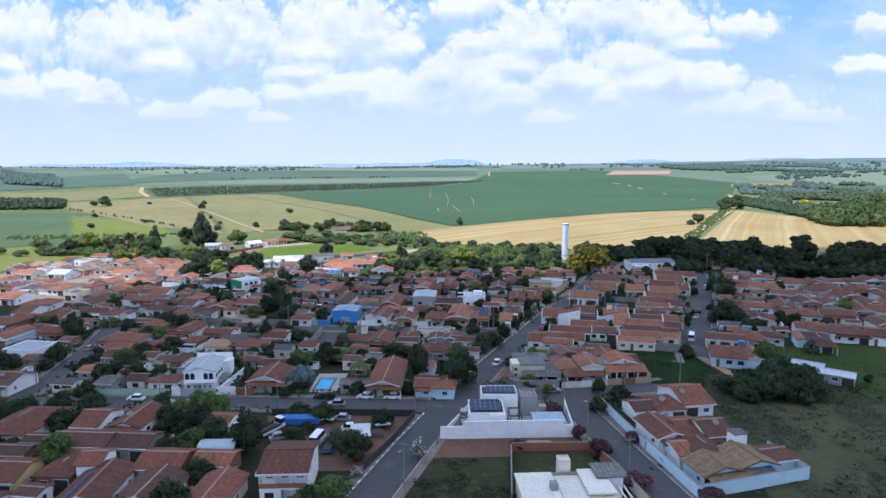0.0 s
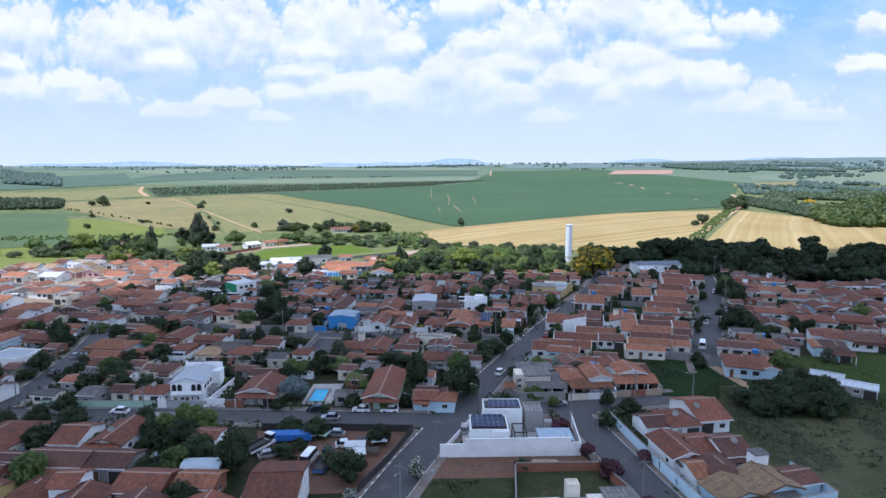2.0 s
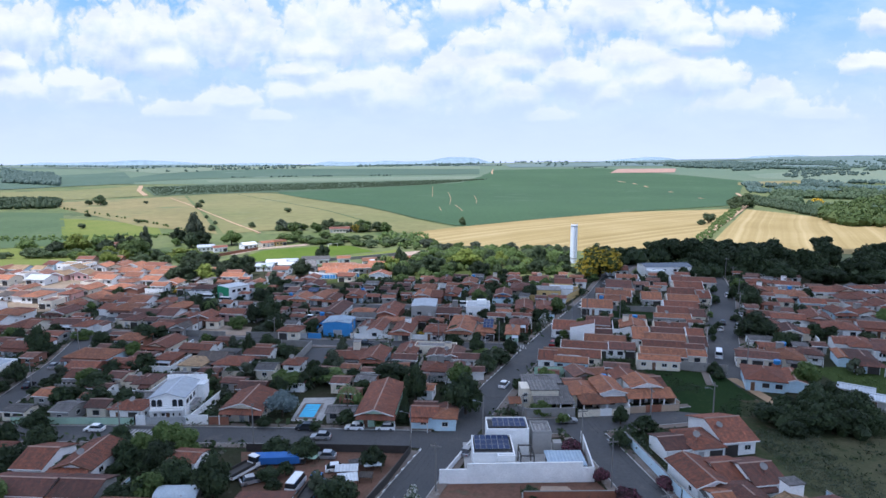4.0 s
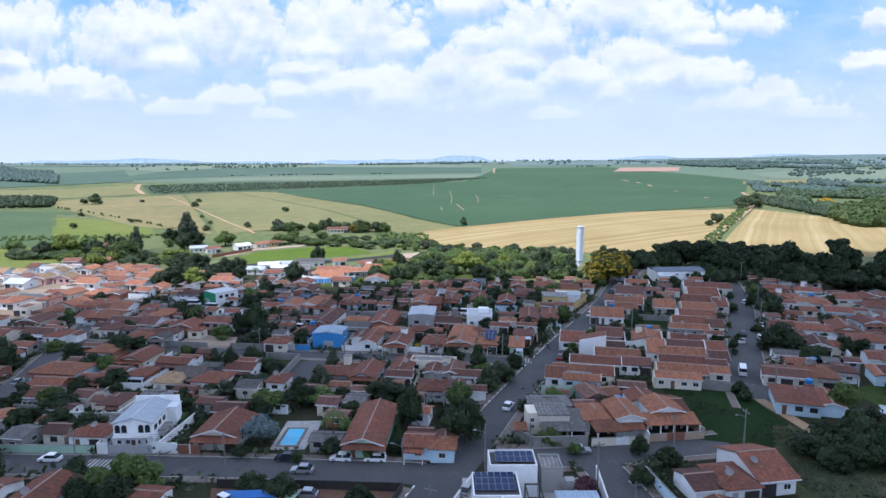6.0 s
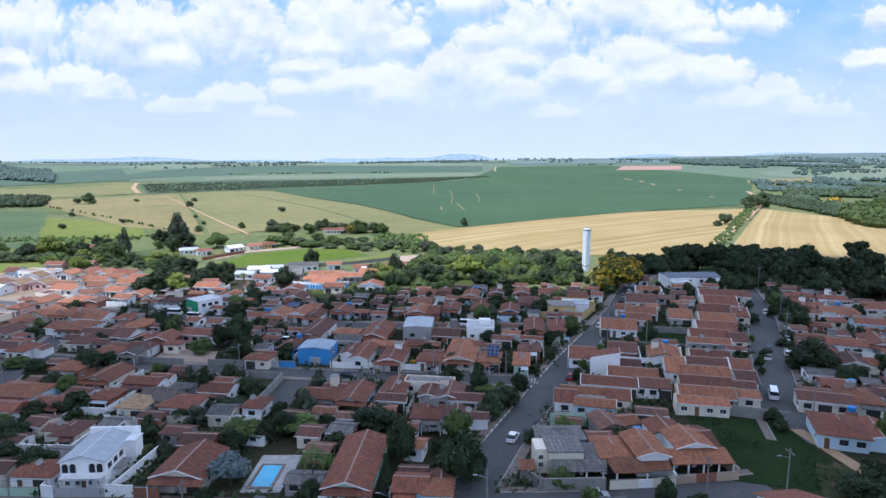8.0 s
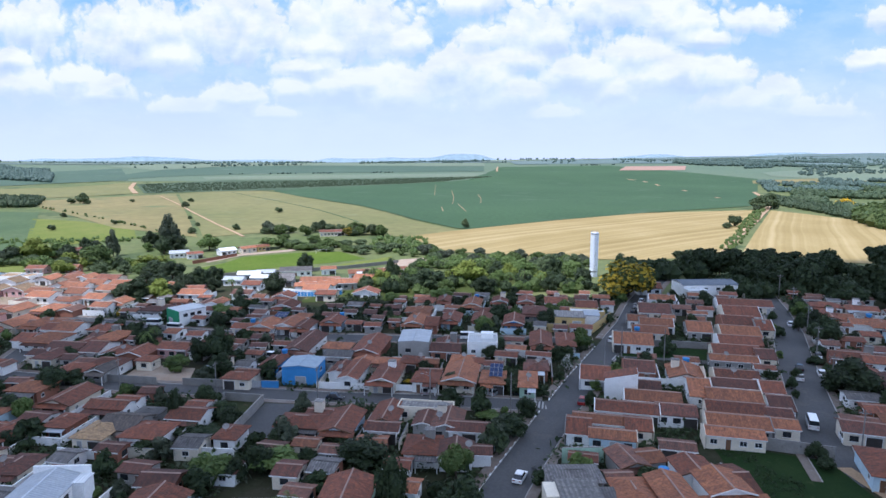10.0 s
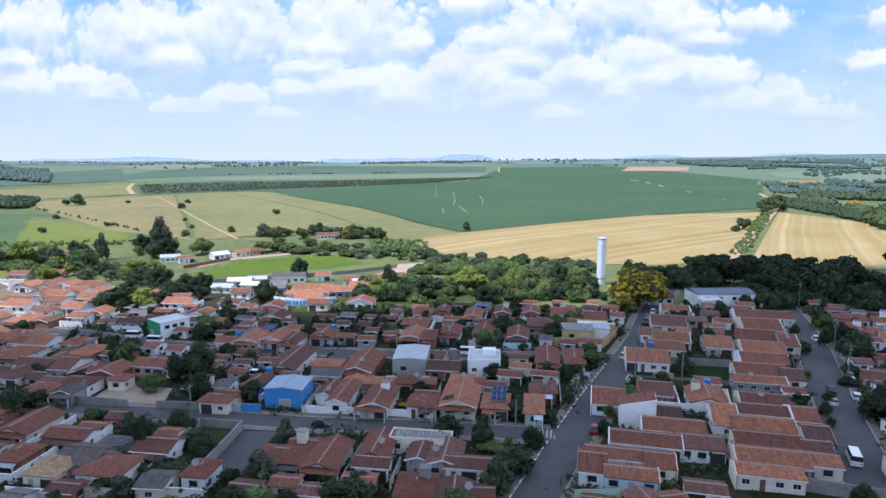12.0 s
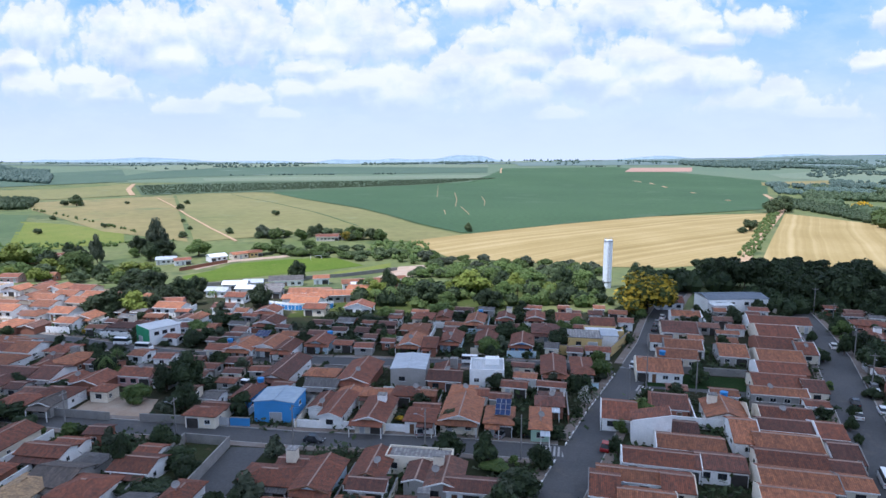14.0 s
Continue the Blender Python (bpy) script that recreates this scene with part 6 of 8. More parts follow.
sheet("pasture", [(-470, 756), (-288, 577), (-226, 543), (-196, 526)], [(-560, 880), (-520, 950), (-484, 1005), (-447, 1047)], "khaki", "dry khaki-green sloping pasture", n=24, m=24)
sheet("pasture", [(-191, 526), (-125, 566), (-48, 530), (-36, 529), (1, 560)], [(-442, 1047), (-388, 1158), (-298, 1092), (-116, 795), (-37, 630)], "khaki_green", "pale green sloping pasture", n=40, m=30, lift=0.35)
sheet("crop_field", [(-420, 445), (-339, 455), (-315, 465), (-291, 475)], [(-640, 700), (-519, 706), (-479, 706), (-432, 697)], "crop_dark", "dark green field with faint rows")
sheet("meadow", [(-330, 300), (-237, 318), (-222, 328), (-216, 362)], [(-420, 440), (-337, 453), (-314, 463), (-288, 473)], "grass_bright", "bright yellow-green meadow", "meadow")
sheet("meadow", [(-313, 505), (-274, 494), (-241, 523)], [(-400, 640), (-341, 619), (-268, 572)], "grass_bright", "bright yellow-green meadow", "meadow")
sheet("crop_field", [(-820, 930), (-579, 947), (-515, 1048)], [(-900, 1119), (-734, 1205), (-694, 1380)], "khaki_green", "mid-green field on a slope", lift=0.6)
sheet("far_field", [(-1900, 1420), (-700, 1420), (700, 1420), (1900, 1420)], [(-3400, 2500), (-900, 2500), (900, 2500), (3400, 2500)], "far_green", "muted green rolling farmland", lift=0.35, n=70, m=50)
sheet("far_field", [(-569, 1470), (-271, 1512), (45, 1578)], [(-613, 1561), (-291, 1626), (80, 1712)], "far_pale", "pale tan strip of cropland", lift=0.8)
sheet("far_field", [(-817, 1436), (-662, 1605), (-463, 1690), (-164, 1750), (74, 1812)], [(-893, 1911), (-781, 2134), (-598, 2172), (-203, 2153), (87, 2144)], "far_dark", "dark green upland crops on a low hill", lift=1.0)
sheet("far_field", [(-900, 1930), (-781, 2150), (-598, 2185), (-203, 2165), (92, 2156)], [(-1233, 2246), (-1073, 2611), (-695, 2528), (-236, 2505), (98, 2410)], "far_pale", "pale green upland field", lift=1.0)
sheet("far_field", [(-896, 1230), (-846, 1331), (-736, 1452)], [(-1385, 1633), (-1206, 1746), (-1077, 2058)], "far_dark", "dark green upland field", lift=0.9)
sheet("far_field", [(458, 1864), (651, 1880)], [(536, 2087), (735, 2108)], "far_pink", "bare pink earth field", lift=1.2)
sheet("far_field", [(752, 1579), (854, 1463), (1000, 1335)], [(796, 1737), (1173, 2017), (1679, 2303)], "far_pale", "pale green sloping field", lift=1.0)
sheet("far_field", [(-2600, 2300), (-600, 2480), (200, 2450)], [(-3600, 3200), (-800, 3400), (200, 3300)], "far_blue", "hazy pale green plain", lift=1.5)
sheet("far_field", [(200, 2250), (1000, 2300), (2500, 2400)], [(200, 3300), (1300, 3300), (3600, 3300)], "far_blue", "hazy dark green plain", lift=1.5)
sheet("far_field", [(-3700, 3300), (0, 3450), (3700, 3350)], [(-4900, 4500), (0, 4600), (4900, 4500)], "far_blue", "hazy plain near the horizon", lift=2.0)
sheet("football_pitch", [(-129, 358), (-118, 389), (-92, 420), (-55, 444)], [(-146, 407), (-135, 451), (-104, 465), (-77, 469)], "grass_pitch", "bright green grass football pitch", "pitch", lift=0.15)
sheet("meadow", [(-78, 397), (-58, 412), (-38, 428)], [(-66, 428), (-52, 440), (-40, 452)], "grass_bright", "mown yellow-green verge beside the pitch", "meadow", lift=0.15)
sheet("sand_lot", [(-46, 376), (-28, 376)], [(-34, 440), (-16, 446)], "sand", "pale bare earth lot", "yard", lift=0.16)
sheet("gravel_strip", [(-150, 432), (-138, 455), (-106, 472)], [(-156, 436), (-142, 461), (-110, 478)], "sand", "pale gravel strip beside the pitch", "yard", lift=0.16)
sheet("park_lawn", [(-60, 297), (0, 303), (55, 315)], [(-60, 345), (10, 362), (58, 362)], "grass_park", "sunlit park grass under trees", "lawn", lift=0.12)
strip("farm_track", [(168, 450), (195, 500), (222, 548), (270, 630), (334, 742), (405, 877), (486, 1098)], -3, 3, -0.3, 0.55, "dirt_road", "pale dirt farm track between the fields", "track")
strip("farm_track", [(-162, 530), (-209, 600), (-271, 698), (-360, 852), (-447, 995)], -1.1, 1.1, -0.3, 0.55, "dirt_road", "dirt track dividing the pastures", "track")
strip("field_edge", [(-86, 615), (-158, 750), (-261, 923), (-371, 1087)], -0.9, 0.9, -0.3, 0.55, "crop_dark", "thin grassy division across the pasture", "field edge")
strip("farm_track", [(-513, 1050), (-600, 1200), (-680, 1370)], -4, 4, -0.3, 1.0, "dirt_road", "reddish dirt track at the orchard's edge", "track")
sheet("orchard_ground", [(-500, 1052), (-401, 1107), (-308, 1140), (-60, 1382)], [(-655, 1328), (-522, 1448), (-265, 1478), (88, 1577)], "orchard_floor", "shaded ground under orchard rows", "orchard", 0.6)
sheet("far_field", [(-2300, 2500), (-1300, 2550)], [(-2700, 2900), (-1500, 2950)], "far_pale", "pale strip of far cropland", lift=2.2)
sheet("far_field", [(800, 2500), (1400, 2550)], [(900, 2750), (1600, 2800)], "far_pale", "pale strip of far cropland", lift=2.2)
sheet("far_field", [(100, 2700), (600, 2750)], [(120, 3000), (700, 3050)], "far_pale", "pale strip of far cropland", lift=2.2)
sheet("far_field", [(600, 1350), (900, 1420)], [(640, 1440), (900, 1540)], "khaki", "pale clearing among far woods", lift=1.0)
for k, pts in enumerate(([(-44, 1323), (-38, 1150), (-34, 1017)], [(-9, 1125), (-4, 960), (-5, 831)], [(33, 1030), (34, 930), (30, 843)], [(2, 819), (10, 718)], [(-17, 775), (-14, 718)], [(384, 1490), (392, 1455)], [(400, 1420), (398, 1390)], [(398, 1330), (392, 1290)], [(384, 1135), (384, 1120)], [(371, 965), (371, 955)], [(110, 1806), (118, 1950), (130, 2103)])):
    strip("wheel_track", pts, -0.32 if k < 5 else -2.4, 0.32 if k < 5 else 2.4, -0.3, 1.0, "dirt_road", "pale worn wheel track in the crop", "track")

# the trees of the town: kind, x, y, crown width, height
tree('dark', -65.5, 229.1, 9.7, 10.7)
tree('dark', -69.9, 227.3, 7.5, 8.2)
tree('mid', -73.8, 220.6, 7.2, 5.1)
tree('grey', -63.1, 213.7, 6.2, 4.1)
tree('palm', -89.3, 235.0, 5.8, 8.2)
tree('dark', -95.1, 225.1, 8.1, 4.3)
tree('mid', -106.2, 245.8, 6.9, 4.2)
tree('dark', -107.8, 229.0, 5.0, 5.0)
tree('dark', -96.1, 211.0, 7.3, 4.4)
tree('dark', -74.6, 313.9, 11.1, 9.8)
tree('dark', -101.1, 317.9, 6.5, 7.6)
tree('palm', -93.1, 314.8, 4.7, 7.6)
tree('dark', -79.2, 286.3, 8.0, 6.0)
tree('mid', -83.5, 278.3, 9.1, 4.9)
tree('dark', -125.3, 300.4, 14.2, 11.9)
tree('lime', -117.6, 302.3, 12.2, 9.6)
tree('yellow', -119.8, 277.5, 4.0, 3.1)
tree('mid', -4.9, 298.3, 10.4, 5.4)
tree('dark', -29.4, 288.0, 11.5, 3.4)
tree('mid', -23.6, 295.2, 7.9, 4.7)
tree('dark', -32.9, 265.7, 6.8, 2.6)
tree('dark', -26.0, 265.5, 8.5, 2.8)
tree('mid', -20.1, 266.4, 6.9, 3.0)
tree('dark', -11.4, 254.3, 3.9, 3.7)
tree('dark', 11.2, 227.9, 6.9, 4.2)
tree('dark', 16.3, 224.2, 6.7, 3.0)
tree('dark', 14.7, 239.7, 8.9, 2.8)
tree('dark', 0.1, 205.4, 6.6, 4.5)
tree('dark', -17.1, 207.1, 5.5, 3.7)
tree('mid', -4.5, 204.3, 3.5, 2.1)
tree('yellow', -10.6, 209.3, 2.4, 1.5)
tree('dark', 22.9, 237.9, 4.7, 2.9)
tree('dark', 21.7, 257.5, 4.3, 4.1)
tree('pale', 30.0, 216.7, 3.3, 5.1)
tree('dark', 16.6, 188.9, 4.7, 5.3)
tree('dark', 12.3, 179.9, 8.5, 5.1)
tree('mid', 8.5, 188.1, 6.1, 2.0)
tree('dark', -1.2, 179.9, 5.7, 3.4)
tree('dark', -14.6, 180.8, 9.5, 2.3)
tree('dark', -46.6, 185.4, 6.0, 4.7)
tree('dark', -51.6, 189.5, 5.2, 3.1)
tree('dark', -53.4, 180.9, 7.6, 3.1)
tree('dark', 105.8, 264.4, 3.4, 3.6)
tree('mid', 98.5, 249.6, 3.8, 3.6)
tree('mid', 88.9, 225.9, 2.2, 2.6)
tree('dark', 80.6, 203.7, 3.0, 3.4)
tree('dark', 78.5, 197.9, 2.0, 2.6)
tree('mid', 34.6, 203.5, 3.5, 3.3)
tree('dark', 31.4, 194.4, 3.2, 3.8)
tree('dark', 73.0, 221.3, 5.2, 3.1)
tree('dark', 69.0, 218.1, 3.9, 2.6)
tree('dark', 108.0, 252.2, 4.1, 6.2)
tree('dark', 113.3, 252.3, 8.3, 7.9)
tree('dark', 101.1, 228.6, 5.5, 3.2)
tree('dark', 95.7, 221.0, 4.7, 2.6)
tree('dark', 78.4, 210.2, 5.3, 3.3)
tree('dark', 2.7, 146.2, 9.4, 11.0)
tree('dark', -8.9, 153.3, 6.5, 10.2)
tree('conifer', -10.5, 141.6, 3.5, 8.2)
tree('palm', -23.4, 144.5, 7.0, 9.4)
tree('silver', -38.4, 146.2, 7.6, 7.6)
tree('mid', -42.2, 162.7, 8.9, 5.7)
tree('dark', -37.4, 162.6, 5.1, 5.2)
tree('mid', -31.7, 167.2, 11.1, 4.1)
tree('dark', -15.8, 169.2, 11.0, 5.5)
tree('dark', -21.1, 178.1, 7.8, 3.3)
tree('dark', -98.4, 204.3, 6.8, 6.2)
tree('dark', -90.7, 206.3, 5.6, 3.4)
tree('mid', -121.0, 209.2, 7.6, 3.6)
tree('dark', -92.2, 174.7, 6.4, 4.7)
tree('dark', -87.2, 175.9, 5.4, 4.3)
tree('dark', -84.0, 153.2, 8.0, 5.6)
tree('dark', -75.9, 150.4, 8.5, 5.8)
tree('mid', -59.8, 156.1, 4.4, 3.1)
tree('palm', -90.4, 242.3, 4.9, 7.4)
tree('dark', 35.4, 139.9, 3.9, 4.4)
tree('mid', 23.2, 140.1, 3.3, 2.8)
tree('mid', 19.4, 145.1, 5.7, 3.7)
tree('dark', 67.3, 169.6, 4.2, 3.5)
tree('dark', 85.1, 210.2, 3.2, 3.4)
tree('dark', 108.0, 238.2, 10.7, 9.8)
tree('dark', 92.2, 200.5, 12.9, 9.2)
tree('dark', 100.3, 195.8, 5.8, 4.1)
tree('dark', 98.8, 245.7, 4.2, 4.0)
tree('dark', -41.0, 140.9, 3.9, 2.7)
tree('dark', -29.5, 138.9, 2.9, 2.1)
tree('mid', -15.1, 139.8, 4.2, 2.4)
tree('dark', -59.1, 187.1, 4.2, 8.4)
tree('dark', -49.2, 178.9, 7.9, 3.3)
tree('dark', -58.9, 173.3, 5.1, 3.5)
tree('dark', -50.4, 190.6, 7.1, 3.8)
tree('dark', 66.8, 139.9, 8.2, 4.9)
tree('mid', -20.6, 92.0, 9.0, 5.2)
tree('mid', -24.6, 90.2, 6.5, 4.2)
tree('dark', -18.9, 108.3, 7.6, 6.9)
tree('dark', -14.8, 122.4, 5.6, 4.8)
tree('pale', -6.6, 108.0, 3.3, 4.6)
tree('pale', -17.7, 101.6, 3.1, 2.1)
tree('dark', -28.4, 125.8, 6.5, 5.1)
tree('dark', -34.6, 127.9, 6.3, 3.9)
tree('mid', -57.4, 130.6, 7.2, 6.6)
tree('dark', -89.5, 139.4, 5.8, 5.8)
tree('dark', -40.8, 111.4, 7.4, 9.3)
tree('dark', -33.3, 117.9, 4.7, 3.0)
tree('maroon', 22.3, 125.3, 5.0, 4.5)
tree('maroon', 25.6, 115.5, 3.0, 3.6)
tree('maroon', 28.3, 108.0, 5.0, 4.1)
tree('maroon', 42.5, 90.7, 6.0, 3.3)
tree('maroon', 31.4, 96.1, 6.1, 3.3)
tree('dark', 12.9, 111.3, 3.4, 2.5)
tree('maroon', 36.1, 113.6, 4.1, 2.7)
tree('dark', 32.4, 129.0, 4.3, 3.9)
tree('dark', -120.3, 156.4, 7.9, 9.1)
tree('dark', -114.9, 169.0, 6.2, 7.0)
tree('dark', -124.2, 192.2, 7.7, 10.1)
tree('dark', -100.4, 209.4, 7.6, 6.0)
tree('dark', -99.0, 191.6, 7.4, 5.5)
tree('dark', -90.1, 163.0, 8.9, 5.5)
tree('dark', -96.2, 128.8, 3.8, 2.3)
tree('dark', -75.4, 124.4, 8.7, 3.0)
tree('dark', -58.9, 124.4, 6.2, 3.2)
tree('dark', -75.7, 106.6, 6.5, 1.5)
tree('dark', -33.6, 97.2, 2.0, 5.3)
tree('dark', -69.7, 149.5, 4.4, 2.9)
tree('dark', -34.3, 166.3, 6.4, 6.1)

tree('dark', 70.5, 138.6, 7.0, 5.0)
tree('dark', 76.0, 139.5, 8.5, 8.0)
tree('dark', 81.5, 138.4, 8.0, 8.6)
tree('dark', 86.0, 141.5, 7.5, 7.2)
tree('dark', 79.0, 145.5, 8.0, 7.0)
tree('mid', 84.0, 158.0, 7.0, 8.0)
tree('dark', 73.5, 146.5, 5.0, 4.0)
for px, py, w, h in ((73.5, 135.0, 8, 6.5), (79.0, 133.5, 8, 7), (84.5, 135.2, 7.0, 6.5), (83.5, 147.0, 7.0, 6.5), (68.0, 133.5, 6, 4)):
    tree('dark', px, py, w, h)
tree('dark', 66.8, 165.5, 3.6, 3.0)

# ---- park, woods and trees out in the fields ----
def grove(kind, corners, count, w, h, seed, group):
    """Single trees spread over a four-cornered stretch, kept a little apart."""
    r = random.Random(seed)
    a, b, c, d = [Vector(p) for p in corners]
    got = []
    for _ in range(count * 8):
        if len(got) == count:
            break
        u, v = r.random(), r.random()
        p = a.lerp(b, u).lerp(d.lerp(c, u), v)
        if any((p - q).length < w * 0.55 for q in got) or on_road(p.x, p.y, 2.0) or inside_house(p.x, p.y, 1.5):
            continue
        got.append(p)
        k = r.uniform(0.75, 1.25)
        tree(r.choice(kind), p.x, p.y, w * k, h * k * r.uniform(0.85, 1.15), group=group)


def grove_stuff(kinds, corners, count, w, h, seed, label):
    """A belt of trees too many to tell apart: whole crowns and trunks joined into one mesh for each leaf colour."""
    r = random.Random(seed)
    a, b, c, d = [Vector(p) for p in corners]
    for kind in kinds:
        shape, leaf = ("wide", "leaf_dark") if kind == "wood" else ("round", {"mid": "leaf_mid", "lime": "leaf_lime", "grey": "leaf_grey", "field": "leaf_field"}.get(kind, "leaf_dark"))
        src = crown_mesh(40 + seed, leaf, 1100, 11, shape, 0.065)
        co = np.empty(len(src.vertices) * 3)
        src.vertices.foreach_get("co", co)
        co = co.reshape(-1, 3)
        faces = [tuple(p.vertices) for p in src.polygons]
        g = Geo()
        stems = Geo()
        for _ in range(count):
            u, v = r.random(), r.random()
            p = a.lerp(b, u).lerp(d.lerp(c, u), v)
            k, t = r.uniform(0.65, 1.25), r.random() * 6.28
            z = ground_z(p.x, p.y)
            hh = h * k * r.uniform(0.85, 1.2)
            q = np.stack([(co[:, 0] * math.cos(t) - co[:, 1] * math.sin(t)) * w * k + p.x, (co[:, 0] * math.sin(t) + co[:, 1] * math.cos(t)) * w * k + p.y, co[:, 2] * hh + z], 1)
            i = len(g.v)
            g.v += q.tolist()
            g.f += [tuple(j + i for j in fc) for fc in faces]
            stems.tube((p.x, p.y, z - 0.5), (p.x, p.y, z + hh * 0.5), 0.3, 0.18, 5)
        g.m = [0] * len(g.f)
        ob = single("tree_belt", g.data("tree_belt", leaf), label, "trees", kind="stuff")
        part("trunks", stems.data("trunks", "bark"), ob)


def inside_house(x, y, margin):
    for hx, hy, w, d, rot, _ in HOUSES:
        if abs(hx - x) + abs(hy - y) > 40:
            continue
        c, s = math.cos(radians(-rot)), math.sin(radians(-rot))
        dx, dy = x - hx, y - hy
        if abs(dx * c - dy * s) < w / 2 + margin and abs(dx * s + dy * c) < d / 2 + margin:
            return True
    return False


tree("flame", 67.5, 301, 23, 17, group="avenue trees")
for px, py, w, h, kind in ((-11, 319, 17, 10.5, "dark"), (-3, 312, 8, 6.5, "mid"), (6.5, 334, 17, 10.5, "lime"), (12.5, 309, 12, 8.5, "dark"), (19, 322, 8, 8.5, "mid"), (27, 312, 8, 5.0, "mid"),
                           (39, 312, 8.5, 7, "dark"), (47.5, 312, 7, 6.2, "dark"), (32, 347, 12, 10, "mid"), (46, 347, 9, 11, "dark"), (56, 326, 8, 8, "dark"), (20, 345, 10, 8.5, "dark"), (-26, 325, 5, 7.5, "dark"),
                           (60, 372, 11, 10, "field"), (78, 352, 9, 11, "dark"), (-20, 338, 9, 7.5, "mid"), (38, 330, 7, 6, "lime")):
    tree(kind, px, py, w, h, group="park trees")
scatter("undergrowth", [(104, 296), (216, 272), (220, 292), (108, 322)], 150, 5.0, "leaf_dark", "dense dark undergrowth at the wood's edge", 61, "wood", 60)
scatter("undergrowth", [(216, 272), (345, 244), (350, 270), (220, 292)], 130, 6.5, "leaf_dark", "dense dark undergrowth at the wood's edge", 62, "wood", 50)
scatter("park_shrubs", [(-40, 306), (58, 308), (58, 360), (-40, 352)], 120, 3.6, "leaf_mid", "mixed green shrubs between the park trees", 70, "shrubs", 50)
scatter("park_shrubs", [(-40, 312), (60, 310), (60, 350), (-40, 352)], 60, 4.6, "leaf_dark", "dark green shrubs between the park trees", 71, "shrubs", 60)
scatter("undergrowth", [(76, 330), (104, 322), (118, 352), (84, 356)], 36, 6.5, "leaf_dark", "dense dark undergrowth behind the long shed", 63, "wood", 60)
grove_stuff(["wood", "dark"], [(112, 312), (138, 300), (152, 340), (112, 362)], 13, 12, 12.0, 1, "tall dark wood at the town's edge")
grove_stuff(["wood", "dark"], [(138, 296), (215, 280), (240, 325), (150, 345)], 30, 11, 10.5, 2, "tall dark wood at the town's edge")
grove_stuff(["wood"], [(215, 288), (330, 262), (360, 330), (240, 335)], 46, 12, 9.5, 3, "dark woodland edge behind the eastern houses")
grove_stuff(["wood"], [(112, 368), (240, 338), (260, 380), (120, 395)], 22, 12, 9, 4, "dark woodland behind the market shed")
grove(["wood", "dark"], [(125, 285), (200, 262), (215, 285), (130, 302)], 10, 11, 9, 5, "wood at the town's edge")
grove(["mid", "dark", "lime"], [(-40, 326), (44, 332), (44, 360), (-40, 356)], 9, 8, 6.5, 6, "park trees")
for px, py in ((24, 318), (30, 322), (36, 316), (-24, 316), (-30, 312)):
    tree("palm", px, py, 6, 8.5, group="park palms")
grove_stuff(["mid", "field"], [(-24, 395), (60, 366), (70, 395), (-16, 430)], 22, 9, 7.0, 7, "belt of green trees along the valley")
grove_stuff(["mid", "grey"], [(-38, 455), (75, 392), (80, 425), (-20, 470)], 24, 8.5, 5.5, 8, "lower belt of scrubby trees along the valley")
grove_stuff(["mid", "field", "lime"], [(-235, 380), (-150, 366), (-158, 420), (-235, 440)], 9, 10, 7.5, 9, "mixed trees between the houses and the meadow")
grove_stuff(["mid", "field"], [(-330, 400), (-240, 395), (-240, 440), (-320, 450)], 9, 12, 8, 10, "mixed trees at the meadow's edge")
grove_stuff(["mid", "field"], [(-118, 480), (-40, 452), (-30, 480), (-130, 515)], 22, 9, 5, 11, "low trees beside the football pitch")
grove_stuff(["mid", "field", "grey"], [(-150, 536), (-112, 534), (-112, 556), (-150, 560)], 4, 10, 8, 12, "mixed trees round the farmhouse")
grove_stuff(["mid", "field"], [(-80, 530), (-56, 530), (-56, 552), (-80, 552)], 5, 10, 8, 15, "mixed trees round the farmhouse")
grove(["field"], [(-112, 550), (-80, 550), (-80, 562), (-112, 562)], 5, 11, 10, 16, "trees round the farmhouse")
grove(["dark"], [(-135, 300), (-108, 300), (-112, 330), (-138, 335)], 9, 10, 8, 13, "trees behind the plaza")
for px, py, w, h in ((8, 578, 7, 9), (234, 590, 13, 12), (222, 575, 8, 6), (-180, 566, 7, 6), (-184, 702, 10, 7), (-311, 770, 11, 8), (-460, 820, 18, 16), (-478, 825, 12, 9),
                     (-250, 640, 5, 4), (-345, 865, 9, 6), (-420, 860, 8, 5), (330, 748, 22, 18), (348, 760, 20, 20), (318, 730, 9, 7), (-208, 545, 8, 6), (-222, 590, 5, 4),
                     (-330, 560, 8, 6), (-150, 545, 9, 6), (-380, 655, 7, 5), (-300, 600, 6, 5)):
    tree("field", px, py, w, h, group="single field trees")
tree("flame", -82, 536, 11, 8, group="trees round the farmhouse")
tree("yellow", 432, 766, 22, 14, group="single field trees")
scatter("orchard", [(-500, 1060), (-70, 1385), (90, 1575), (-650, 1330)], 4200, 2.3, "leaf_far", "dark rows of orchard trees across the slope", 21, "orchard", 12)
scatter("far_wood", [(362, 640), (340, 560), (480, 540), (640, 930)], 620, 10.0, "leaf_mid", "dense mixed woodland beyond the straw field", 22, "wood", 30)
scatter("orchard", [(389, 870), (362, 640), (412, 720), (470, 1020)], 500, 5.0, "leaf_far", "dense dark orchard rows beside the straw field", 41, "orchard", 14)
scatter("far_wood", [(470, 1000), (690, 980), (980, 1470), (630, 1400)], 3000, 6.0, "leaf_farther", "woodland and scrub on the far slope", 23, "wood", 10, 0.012)
